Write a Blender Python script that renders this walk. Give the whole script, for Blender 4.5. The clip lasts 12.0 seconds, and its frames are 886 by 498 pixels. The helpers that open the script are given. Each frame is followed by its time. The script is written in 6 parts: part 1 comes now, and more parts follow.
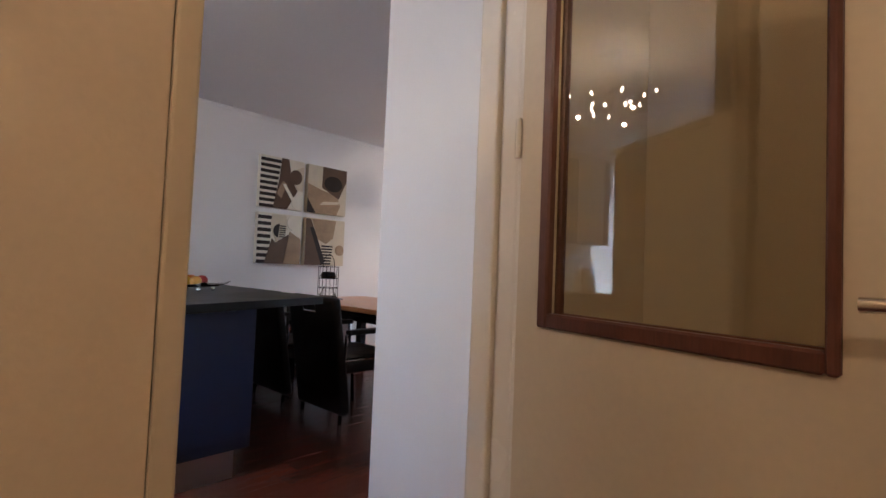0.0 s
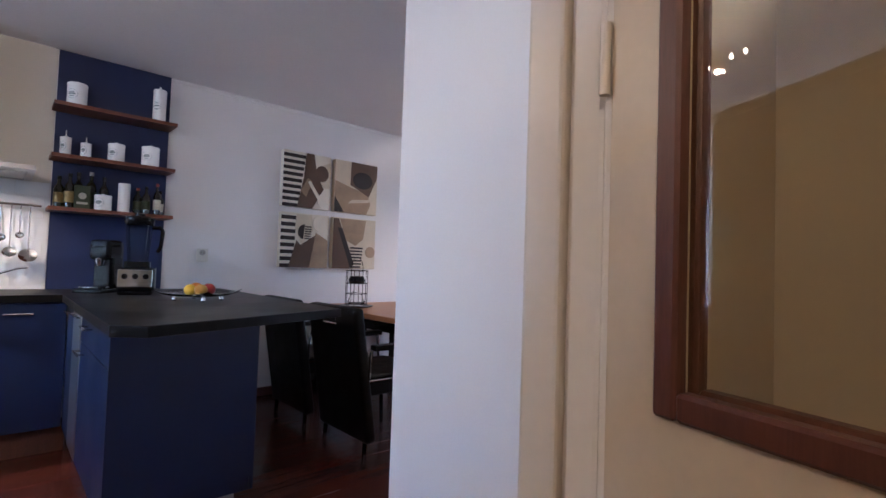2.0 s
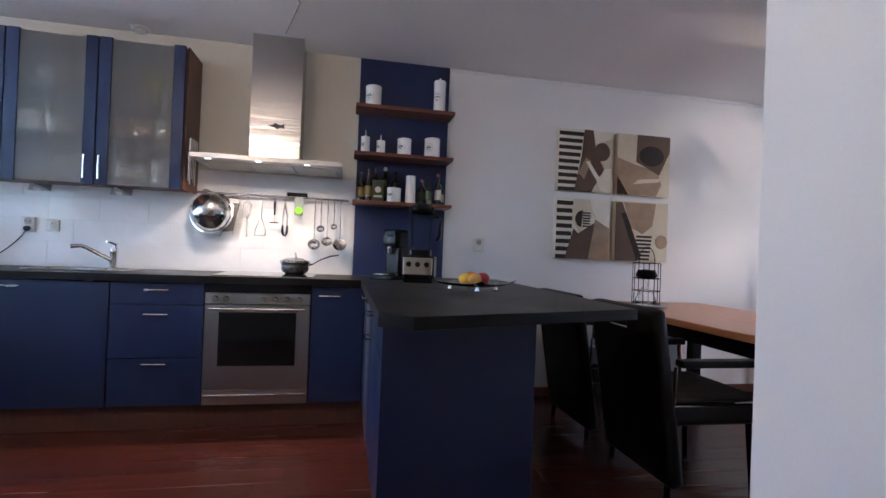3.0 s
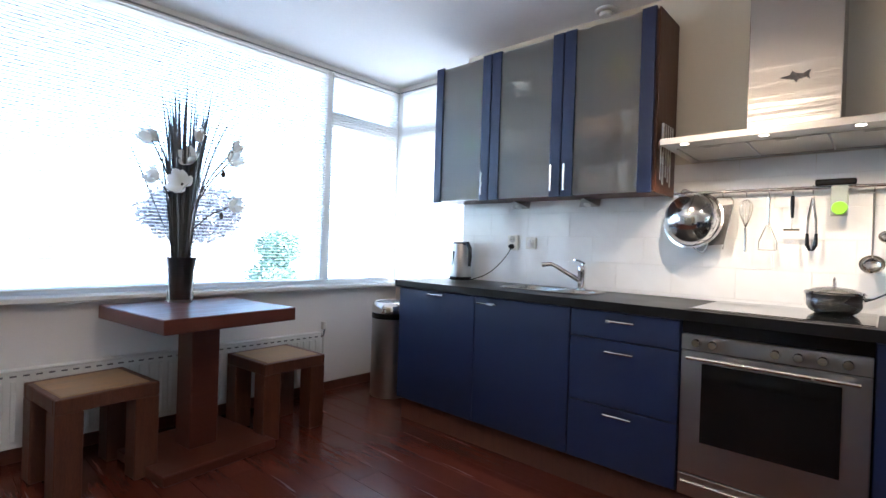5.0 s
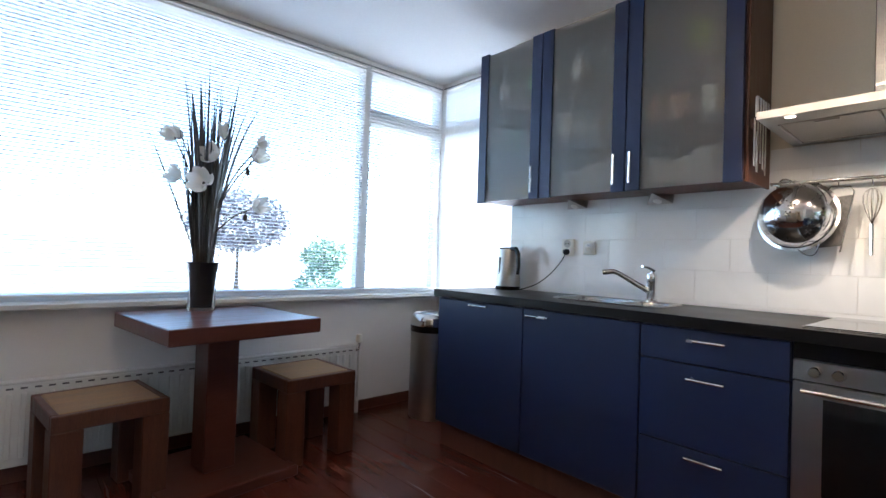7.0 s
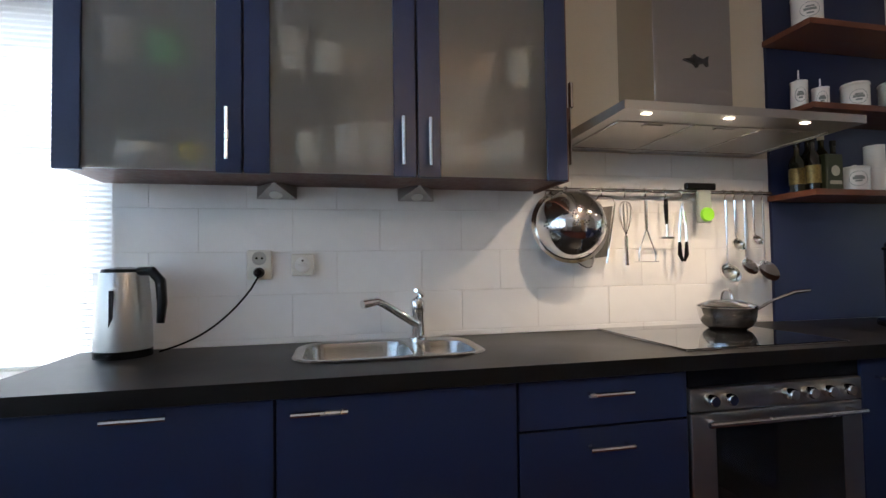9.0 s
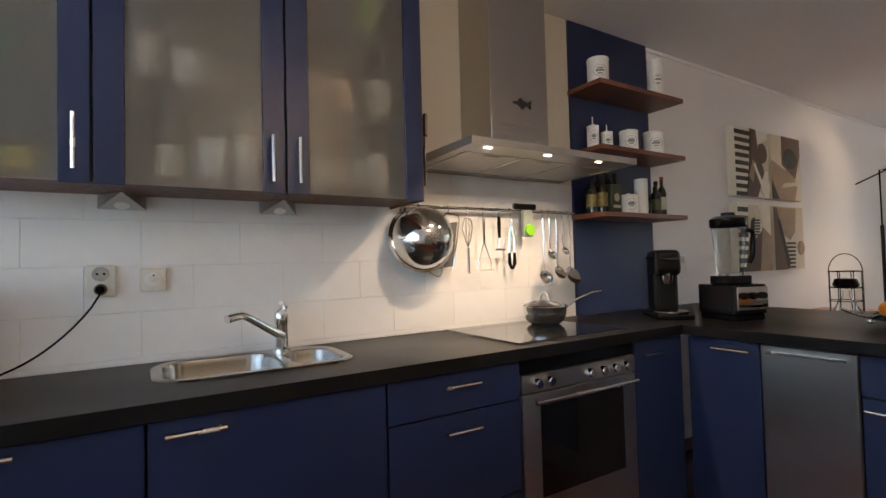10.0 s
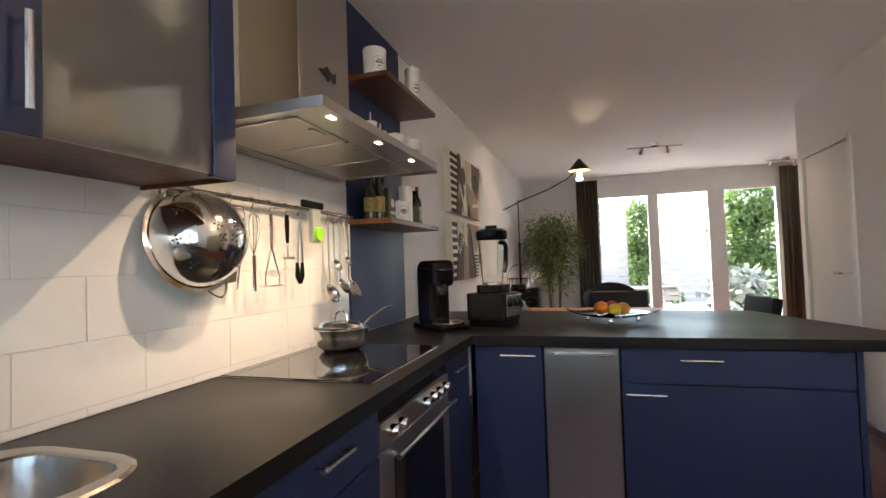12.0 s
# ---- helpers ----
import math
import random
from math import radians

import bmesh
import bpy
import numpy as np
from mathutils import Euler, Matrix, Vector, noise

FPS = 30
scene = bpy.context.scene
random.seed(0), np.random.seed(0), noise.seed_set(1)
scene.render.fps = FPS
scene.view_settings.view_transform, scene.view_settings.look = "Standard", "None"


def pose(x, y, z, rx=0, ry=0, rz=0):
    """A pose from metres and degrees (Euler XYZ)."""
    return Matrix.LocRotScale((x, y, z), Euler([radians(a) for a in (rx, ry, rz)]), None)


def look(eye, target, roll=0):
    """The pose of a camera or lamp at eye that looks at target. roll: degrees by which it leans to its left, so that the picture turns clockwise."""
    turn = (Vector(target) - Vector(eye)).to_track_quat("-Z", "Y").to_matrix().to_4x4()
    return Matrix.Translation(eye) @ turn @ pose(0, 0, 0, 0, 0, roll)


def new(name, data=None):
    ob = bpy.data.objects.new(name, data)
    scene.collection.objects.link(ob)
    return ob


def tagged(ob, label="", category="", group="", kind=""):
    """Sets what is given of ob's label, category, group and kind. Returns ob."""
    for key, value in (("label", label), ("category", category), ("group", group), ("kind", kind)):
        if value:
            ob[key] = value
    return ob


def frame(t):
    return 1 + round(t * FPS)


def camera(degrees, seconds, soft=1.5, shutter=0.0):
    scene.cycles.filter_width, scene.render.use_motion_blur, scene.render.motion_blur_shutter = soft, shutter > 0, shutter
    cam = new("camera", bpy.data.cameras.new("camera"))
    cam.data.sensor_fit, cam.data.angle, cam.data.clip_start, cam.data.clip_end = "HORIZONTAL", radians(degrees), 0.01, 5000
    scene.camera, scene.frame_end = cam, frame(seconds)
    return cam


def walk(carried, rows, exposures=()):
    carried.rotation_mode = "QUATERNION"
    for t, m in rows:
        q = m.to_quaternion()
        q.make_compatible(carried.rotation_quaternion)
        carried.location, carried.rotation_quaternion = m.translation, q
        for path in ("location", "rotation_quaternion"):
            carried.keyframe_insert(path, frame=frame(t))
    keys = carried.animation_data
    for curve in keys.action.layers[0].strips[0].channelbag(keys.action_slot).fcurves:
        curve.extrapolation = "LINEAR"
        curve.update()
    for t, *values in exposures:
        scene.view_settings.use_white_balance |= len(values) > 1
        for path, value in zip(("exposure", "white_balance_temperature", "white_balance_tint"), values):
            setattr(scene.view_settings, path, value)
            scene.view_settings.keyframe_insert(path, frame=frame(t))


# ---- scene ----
cam = camera(84.5, 12.0, soft=1.5)
PATH = [
    (0, (0.227, 0.341, 1.12), (-1.129, 1.809, 1.201), 2.3),
    (0.5, (0.236, 0.372, 1.094), (-1.128, 1.832, 1.164), 2.1),
    (1, (0.223, 0.392, 1.106), (-1.121, 1.871, 1.181), 2.1),
    (1.5, (0.111, 0.529, 1.139), (-1.206, 2.033, 1.219), 2.0),
    (2, (-0.085, 0.705, 1.158), (-1.56, 2.053, 1.229), 1.9),
    (2.5, (-0.313, 0.857, 1.116), (-2.115, 1.723, 1.155), 2.2),
    (2.7, (-0.398, 0.894, 1.108), (-2.281, 1.567, 1.136), 2.3),
    (4.3, (-1.43, 0.8, 1.181), (-3.25, -0.028, 1.16), 1.7),
    (4.5, (-1.478, 0.775, 1.172), (-3.198, -0.245, 1.148), 1.8),
    (5, (-1.492, 0.717, 1.15), (-2.971, -0.63, 1.139), 1.9),
    (5.5, (-1.499, 0.724, 1.146), (-2.9, -0.704, 1.148), 2.0),
    (6, (-1.531, 0.735, 1.13), (-2.89, -0.732, 1.155), 2.3),
    (6.5, (-1.55, 0.704, 1.117), (-2.865, -0.802, 1.147), 2.1),
    (6.7, (-1.621, 0.665, 1.098), (-2.903, -0.87, 1.133), 2.1),
    (8.3, (-2.458, -0.552, 1.205), (-4.38, -1.105, 1.241), 0.3),
    (8.5, (-2.493, -0.647, 1.209), (-4.469, -0.955, 1.248), -0.0),
    (9, (-2.477, -0.88, 1.18), (-4.43, -0.456, 1.247), -0.8),
    (9.5, (-2.366, -1.042, 1.221), (-4.14, -0.121, 1.285), -1.3),
    (10, (-2.378, -1.034, 1.215), (-4.075, 0.022, 1.277), -1.5),
    (10.5, (-2.494, -0.975, 1.183), (-4.174, 0.108, 1.247), -1.4),
    (11, (-2.81, -0.886, 1.206), (-4.399, 0.327, 1.276), -1.3),
    (11.5, (-3.048, -0.804, 1.204), (-4.346, 0.716, 1.283), -1.7),
    (12, (-3.131, -1.093, 1.236), (-3.726, 0.816, 1.299), -1.9),
]
EXPOSURES = [(0.0, 3.35, 5600, 16), (2.0, 3.5, 5050, 18), (2.7, 3.35, 5100, 17), (4.3, 3.65, 5500, 11), (5.5, 3.44, 5400, 11), (6.7, 3.28, 5400, 10), (8.3, 2.65, 5700, 11), (9.5, 2.95, 6200, 13), (11.0, 3.15, 7000, 13), (12.0, 3.26, 6800, 13)]
walk(cam, [(t, look(eye, target, roll)) for t, eye, target, roll in PATH], EXPOSURES)

# ---- world and lights ----
world = bpy.data.worlds.new("sky")
scene.world = world
world.use_nodes = True
wn, wl = world.node_tree.nodes, world.node_tree.links
sky = wn.new("ShaderNodeTexSky")
sky.sky_type = "NISHITA"
sky.sun_disc = False
sky.sun_elevation, sky.sun_rotation = radians(54.2), radians(303.7)
sky.air_density, sky.dust_density = 1.0, 1.5
wl.new(sky.outputs[0], wn["Background"].inputs[0])
wn["Background"].inputs[1].default_value = 0.15
sun = new("sun", bpy.data.lights.new("sun", "SUN"))
sun.data.energy, sun.data.angle, sun.data.color = 3.0, radians(4), (1.0, 0.96, 0.9)
sun.matrix_world = look((-12, 8, 20), (0, 0, 0))


def lamp_area(name, place, target, sx, sy, watts, color):
    ob = new(name, bpy.data.lights.new(name, "AREA"))
    ob.data.shape, ob.data.size, ob.data.size_y = "RECTANGLE", sx, sy
    ob.data.energy, ob.data.color = watts, color
    ob.matrix_world = look(place, target)
    return ob


def lamp_spot(name, place, target, watts, angle, color, radius=0.02, blend=0.6):
    ob = new(name, bpy.data.lights.new(name, "SPOT"))
    ob.data.energy, ob.data.color, ob.data.shadow_soft_size = watts, color, radius
    ob.data.spot_size, ob.data.spot_blend = radians(angle), blend
    ob.matrix_world = look(place, target)
    return ob


def lamp_point(name, place, watts, color, radius=0.02):
    ob = new(name, bpy.data.lights.new(name, "POINT"))
    ob.data.energy, ob.data.color, ob.data.shadow_soft_size = watts, color, radius
    ob.location = place
    return ob


WARM = (1.0, 0.72, 0.45)
# three halogen spots in the hood
for yy in (0.045, 0.34, 0.635):
    lamp_spot("hood_spot_light", (-3.79, yy, 1.6262), (-4.00, yy, 0.9), 1.45, 130, (1.0, 0.74, 0.48), 0.004, 0.85)
# the kitchen chandelier
CHAND = (-1.97, -0.14, 2.2)
for k in range(3):
    a = k * 2.1
    lamp_point("chandelier_light", (CHAND[0] + 0.2 * math.cos(a), CHAND[1] + 0.2 * math.sin(a), 2.12), 0.75, (1.0, 0.70, 0.42), 0.012)
# hall lamp, floor lamp and the garden-side spots
lamp_point("hall_lamp_light", (0.66, -0.45, 2.36), 2.3, (1.0, 0.71, 0.44), 0.08)
lamp_spot("floor_lamp_light", (-3.26, 4.40, 2.09), (-3.26, 4.40, 0.7), 4.2, 130, (1.0, 0.74, 0.48), 0.03)
# added spot that makes the bright pool on the ceiling, source unknown
lamp_spot("floor_lamp_uplight", (-3.24, 4.22, 2.24), (-3.13, 3.34, 2.53), 1.6, 22, (1.0, 0.74, 0.48), 0.02, 0.8)
lamp_spot("spot_bar_light", (-2.57, 4.84, 2.42), (-3.9, 4.2, 1.9), 3.6, 50, (1.0, 0.76, 0.52), 0.02)
lamp_spot("spot_bar_light", (-2.31, 4.84, 2.42), (-1.9, 4.5, 2.0), 3.0, 60, (1.0, 0.76, 0.52), 0.02)

# ---- materials ----


def mat(name, color, rough=0.5, metal=0.0, vary=0.08, scale=6.0, fine=120.0, bump=0.02, coat=0.0, spec=0.5, stretch=None, trans=0.0, ior=1.45, wear=0.0):
    m = bpy.data.materials.new(name)
    m.use_nodes = True
    n, l = m.node_tree.nodes, m.node_tree.links
    b = n["Principled BSDF"]
    b.inputs["Roughness"].default_value, b.inputs["Metallic"].default_value = rough, metal
    b.inputs["Coat Weight"].default_value, b.inputs["Specular IOR Level"].default_value = coat, spec
    b.inputs["Transmission Weight"].default_value, b.inputs["IOR"].default_value = trans, ior
    tc = n.new("ShaderNodeTexCoord")
    mp = n.new("ShaderNodeMapping")
    l.new(tc.outputs["Object"], mp.inputs[0])
    if stretch:
        mp.inputs["Scale"].default_value = stretch
    big, small = n.new("ShaderNodeTexNoise"), n.new("ShaderNodeTexNoise")
    big.inputs["Scale"].default_value, small.inputs["Scale"].default_value = scale, fine
    big.inputs["Detail"].default_value, small.inputs["Detail"].default_value = 4, 3
    l.new(mp.outputs[0], big.inputs[0])
    l.new(mp.outputs[0], small.inputs[0])
    info = n.new("ShaderNodeObjectInfo")
    add = n.new("ShaderNodeMath")
    add.operation = "ADD"
    l.new(big.outputs[0], add.inputs[0])
    l.new(small.outputs[0], add.inputs[1])
    add2 = n.new("ShaderNodeMath")
    add2.operation = "MULTIPLY_ADD"
    l.new(info.outputs["Random"], add2.inputs[0])
    add2.inputs[1].default_value = wear
    l.new(add.outputs[0], add2.inputs[2])
    mr = n.new("ShaderNodeMapRange")
    mr.inputs["From Min"].default_value, mr.inputs["From Max"].default_value = 0.55, 1.45 + wear
    mr.inputs["To Min"].default_value, mr.inputs["To Max"].default_value = 1 - vary, 1 + vary
    l.new(add2.outputs[0], mr.inputs[0])
    mul = n.new("ShaderNodeVectorMath")
    mul.operation = "SCALE"
    mul.inputs[0].default_value = color
    l.new(mr.outputs[0], mul.inputs["Scale"])
    l.new(mul.outputs[0], b.inputs["Base Color"])
    rr = n.new("ShaderNodeMapRange")
    rr.inputs["From Min"].default_value, rr.inputs["From Max"].default_value = 0.3, 0.7
    rr.inputs["To Min"].default_value, rr.inputs["To Max"].default_value = max(0.0, rough * 0.85), min(1.0, rough * 1.15)
    l.new(big.outputs[0], rr.inputs[0])
    l.new(rr.outputs[0], b.inputs["Roughness"])
    if bump:
        bp = n.new("ShaderNodeBump")
        bp.inputs["Strength"].default_value, bp.inputs["Distance"].default_value = bump, 0.01
        l.new(small.outputs[0], bp.inputs["Height"])
        l.new(bp.outputs[0], b.inputs["Normal"])
    return m


def glow(name, color, strength):
    m = bpy.data.materials.new(name)
    m.use_nodes = True
    b = m.node_tree.nodes["Principled BSDF"]
    b.inputs["Base Color"].default_value = (*color, 1)
    b.inputs["Emission Color"].default_value = (*color, 1)
    b.inputs["Emission Strength"].default_value = strength
    return m


def glass(name, color=(1, 1, 1), rough=0.0, ior=1.45):
    m = bpy.data.materials.new(name)
    m.use_nodes = True
    b = m.node_tree.nodes["Principled BSDF"]
    b.inputs["Base Color"].default_value = (*color, 1)
    b.inputs["Roughness"].default_value, b.inputs["Transmission Weight"].default_value, b.inputs["IOR"].default_value = rough, 1.0, ior
    return m


WALL = mat("white_plaster", (0.79, 0.775, 0.76), 0.85, vary=0.03, scale=2.5, fine=140, bump=0.03)
WALL_CREAM = mat("cream_wallpaper", (0.66, 0.62, 0.52), 0.8, vary=0.04, scale=3, fine=140, bump=0.06)
CEIL = mat("ceiling_paint", (0.83, 0.82, 0.81), 0.9, vary=0.03, scale=2, fine=60, bump=0.05)
HALL = mat("hall_paint", (0.62, 0.52, 0.38), 0.6, vary=0.04, scale=3, fine=90, bump=0.05)
GLOSS_WHITE = mat("gloss_trim_paint", (0.72, 0.68, 0.60), 0.25, vary=0.03, scale=4, fine=60, bump=0.03)
WHITE_FRAME = mat("white_window_paint", (0.78, 0.78, 0.76), 0.4, vary=0.03, bump=0.02)
DOOR_PAINT = mat("cream_door_paint", (0.57, 0.49, 0.36), 0.35, vary=0.04, scale=3, fine=70, bump=0.03)
TRIM_WOOD = mat("dark_red_wood_trim", (0.10, 0.035, 0.022), 0.4, vary=0.35, scale=4, fine=40, stretch=(6, 6, 0.6), bump=0.05)
NAVY = mat("navy_laminate", (0.017, 0.027, 0.074), 0.38, vary=0.07, scale=3, fine=150, bump=0.02)
NAVY_IN = mat("navy_side", (0.016, 0.025, 0.070), 0.45, vary=0.07, scale=3, fine=150, bump=0.02)
BLUE_PANEL = mat("blue_back_panel", (0.017, 0.026, 0.082), 0.5, vary=0.08, scale=3, fine=120, bump=0.03)
BLACK_TOP = mat("black_worktop", (0.010, 0.009, 0.009), 0.36, vary=0.15, scale=2, fine=400, bump=0.008, spec=0.24)
GROUT = mat("grey_grout", (0.74, 0.73, 0.71), 0.9, vary=0.08, fine=200)
TILE = mat("white_glazed_tile", (0.80, 0.80, 0.79), 0.09, vary=0.03, scale=5, fine=18, bump=0.03, wear=0.3)
STEEL = mat("brushed_steel", (0.50, 0.485, 0.465), 0.33, 1.0, vary=0.03, scale=4, fine=30, bump=0.0)
STEEL.node_tree.nodes["Principled BSDF"].inputs["Anisotropic"].default_value = 0.6
CHIMNEY = mat("sheet_steel", (0.52, 0.50, 0.475), 0.24, 1.0, vary=0.03, scale=4, fine=30, bump=0.0)
CHIMNEY.node_tree.nodes["Principled BSDF"].inputs["Anisotropic"].default_value = 0.7
cn_, cl_ = CHIMNEY.node_tree.nodes, CHIMNEY.node_tree.links
buckle_map, buckle, buckle_bump = cn_.new("ShaderNodeMapping"), cn_.new("ShaderNodeTexNoise"), cn_.new("ShaderNodeBump")
buckle_map.inputs["Scale"].default_value = (1.2, 1.2, 16)
buckle.inputs["Scale"].default_value, buckle.inputs["Detail"].default_value = 1.6, 2
buckle_bump.inputs["Strength"].default_value, buckle_bump.inputs["Distance"].default_value = 0.35, 0.006
cl_.new(next(q for q in cn_ if q.type == "TEX_COORD").outputs["Object"], buckle_map.inputs[0])
cl_.new(buckle_map.outputs[0], buckle.inputs[0])
cl_.new(buckle.outputs[0], buckle_bump.inputs["Height"])
cl_.new(buckle_bump.outputs[0], cn_["Principled BSDF"].inputs["Normal"])
# steel toned down, so the dark room's reflection sits in the base colour
OVEN_STEEL = mat("oven_steel_dark_reflection", (0.42, 0.405, 0.385), 0.36, 1.0, vary=0.03, scale=4, fine=30, bump=0.0)
OVEN_STEEL.node_tree.nodes["Principled BSDF"].inputs["Anisotropic"].default_value = 0.6
STEEL_SMOOTH = mat("polished_steel", (0.75, 0.74, 0.72), 0.10, 1.0, vary=0.04, bump=0.0)
CHROME = mat("chrome", (0.82, 0.82, 0.82), 0.06, 1.0, vary=0.02, bump=0.0)
HANDLE = mat("satin_handle_metal", (0.72, 0.71, 0.69), 0.25, 1.0, vary=0.03, bump=0.0)
BLACK_GLASS = mat("black_ceramic_glass", (0.006, 0.006, 0.007), 0.04, vary=0.1, bump=0.0, coat=0.5)
OVEN_GLASS = mat("oven_door_glass", (0.008, 0.008, 0.008), 0.07, vary=0.1, bump=0.0)
BLACK_PL = mat("black_plastic", (0.005, 0.005, 0.006), 0.22, vary=0.15, fine=200, spec=0.3)
BLACK_LEATHER = mat("black_leather", (0.009, 0.008, 0.008), 0.5, vary=0.25, scale=9, fine=180, bump=0.15, spec=0.3)
WHITE_PL = mat("white_plastic", (0.76, 0.75, 0.71), 0.35, vary=0.02, bump=0.0)
SHELF_WOOD = mat("cherry_shelf_wood", (0.17, 0.060, 0.030), 0.4, vary=0.3, scale=5, fine=60, stretch=(8, 0.7, 8), bump=0.05)
CAB_WOOD = mat("cherry_cabinet_side", (0.105, 0.040, 0.024), 0.45, vary=0.3, scale=5, fine=60, stretch=(8, 8, 0.7), bump=0.05)
TABLE_WOOD = mat("red_brown_table_wood", (0.11, 0.036, 0.025), 0.33, vary=0.22, scale=4, fine=50, stretch=(0.7, 9, 9), bump=0.02)
STOOL_WOOD = mat("brown_stool_wood", (0.10, 0.036, 0.020), 0.5, vary=0.45, scale=5, fine=60, stretch=(9, 9, 0.8), bump=0.08)
STOOL_TOP = mat("tan_stool_top", (0.33, 0.20, 0.095), 0.5, vary=0.45, scale=5, fine=60, stretch=(0.8, 9, 9), bump=0.08)
FLOOR_WOOD = mat("red_brown_floor_board", (0.105, 0.027, 0.017), 0.24, vary=0.22, scale=3, fine=30, stretch=(9, 0.5, 9), bump=0.012, wear=0.6)
FLOOR_BASE = mat("dark_floor_gap", (0.02, 0.008, 0.006), 0.7)
DINING_WOOD = mat("orange_beech_wood", (0.45, 0.20, 0.08), 0.35, vary=0.2, scale=4, fine=50, stretch=(0.7, 9, 9), bump=0.04)
RAD = mat("radiator_enamel", (0.74, 0.74, 0.72), 0.35, vary=0.03, bump=0.0)
BLIND = mat("blind_slat", (0.82, 0.83, 0.82), 0.45, vary=0.02, bump=0.0, wear=0.2)
bn_, bl_ = BLIND.node_tree.nodes, BLIND.node_tree.links
slat_thin, slat_mix = bn_.new("ShaderNodeBsdfTranslucent"), bn_.new("ShaderNodeMixShader")
slat_thin.inputs[0].default_value = (0.82, 0.83, 0.82, 1)
slat_mix.inputs[0].default_value = 0.2
bl_.new(bn_["Principled BSDF"].outputs[0], slat_mix.inputs[1])
bl_.new(slat_thin.outputs[0], slat_mix.inputs[2])
bl_.new(slat_mix.outputs[0], bn_["Material Output"].inputs[0])
SOCKET = mat("cream_socket_plastic", (0.70, 0.68, 0.61), 0.4, vary=0.03, bump=0.0)
CERAMIC = mat("white_ceramic", (0.82, 0.81, 0.78), 0.15, vary=0.02, bump=0.0)
CLEAR = glass("clear_glass")
PANE = glass("window_glass", (0.97, 1.0, 0.98), 0.0, 1.1)
FROST = glass("frosted_glass", (0.82, 0.83, 0.80), 0.31, 1.45)
FROST.node_tree.nodes["Principled BSDF"].inputs["Transmission Weight"].default_value = 0.93

# ---- helpers for building ----


def part(name, bm, material, parent=None, label="", smooth=False):
    me = bpy.data.meshes.new(name)
    bm.to_mesh(me)
    bm.free()
    me.materials.append(material)
    if smooth:
        for p in me.polygons:
            p.use_smooth = True
        me.set_sharp_from_angle(angle=radians(40))
    ob = new(name, me)
    if parent is not None:
        ob.parent = parent
    if label:
        ob["label"] = label
    return ob


def box_bm(x0, x1, y0, y1, z0, z1, bevel=0.0, seg=1, bm=None):
    bm2 = bmesh.new()
    bmesh.ops.create_cube(bm2, size=1)
    for v in bm2.verts:
        v.co = Vector(((x0 + x1) / 2 + v.co.x * (x1 - x0), (y0 + y1) / 2 + v.co.y * (y1 - y0), (z0 + z1) / 2 + v.co.z * (z1 - z0)))
    if bevel:
        bmesh.ops.bevel(bm2, geom=bm2.edges[:], offset=bevel, segments=seg, affect="EDGES", profile=0.6)
    if bm is None:
        return bm2
    me = bpy.data.meshes.new("tmp")
    bm2.to_mesh(me)
    bm2.free()
    bm.from_mesh(me)
    bpy.data.meshes.remove(me)
    return bm


def box(name, x0, x1, y0, y1, z0, z1, material, parent=None, bevel=0.0, label="", seg=1):
    return part(name, box_bm(x0, x1, y0, y1, z0, z1, bevel, seg), material, parent, label)


def lathe_bm(profile, seg=24, bm=None, at=(0, 0, 0)):
    """A turned shape from (radius, height) pairs."""
    bm = bm or bmesh.new()
    rings = []
    for r, z in profile:
        if r < 1e-5:
            rings.append([bm.verts.new((at[0], at[1], at[2] + z))])
        else:
            rings.append([bm.verts.new((at[0] + r * math.cos(2 * math.pi * k / seg), at[1] + r * math.sin(2 * math.pi * k / seg), at[2] + z)) for k in range(seg)])
    for a, b in zip(rings, rings[1:]):
        for k in range(seg):
            k2 = (k + 1) % seg
            if len(a) == 1 and len(b) == 1:
                continue
            if len(a) == 1:
                bm.faces.new((a[0], b[k], b[k2]))
            elif len(b) == 1:
                bm.faces.new((a[k], a[k2], b[0]))
            else:
                bm.faces.new((a[k], a[k2], b[k2], b[k]))
    bmesh.ops.recalc_face_normals(bm, faces=bm.faces[:])
    return bm


def tube_bm(points, radius, seg=8, bm=None, radii=None):
    """A round bar along points, with closed ends."""
    bm = bm or bmesh.new()
    pts = [Vector(p) for p in points]
    rings, up = [], None
    for i, p in enumerate(pts):
        d = (pts[min(i + 1, len(pts) - 1)] - pts[max(i - 1, 0)]).normalized()
        if up is None:
            up = d.orthogonal().normalized()
        up = (up - d * up.dot(d)).normalized()
        side = d.cross(up)
        r = radii[i] if radii else radius
        rings.append([bm.verts.new(p + (up * math.cos(2 * math.pi * k / seg) + side * math.sin(2 * math.pi * k / seg)) * r) for k in range(seg)])
    for a, b in zip(rings, rings[1:]):
        for k in range(seg):
            bm.faces.new((a[k], a[(k + 1) % seg], b[(k + 1) % seg], b[k]))
    bm.faces.new(rings[0][::-1])
    bm.faces.new(rings[-1])
    return bm


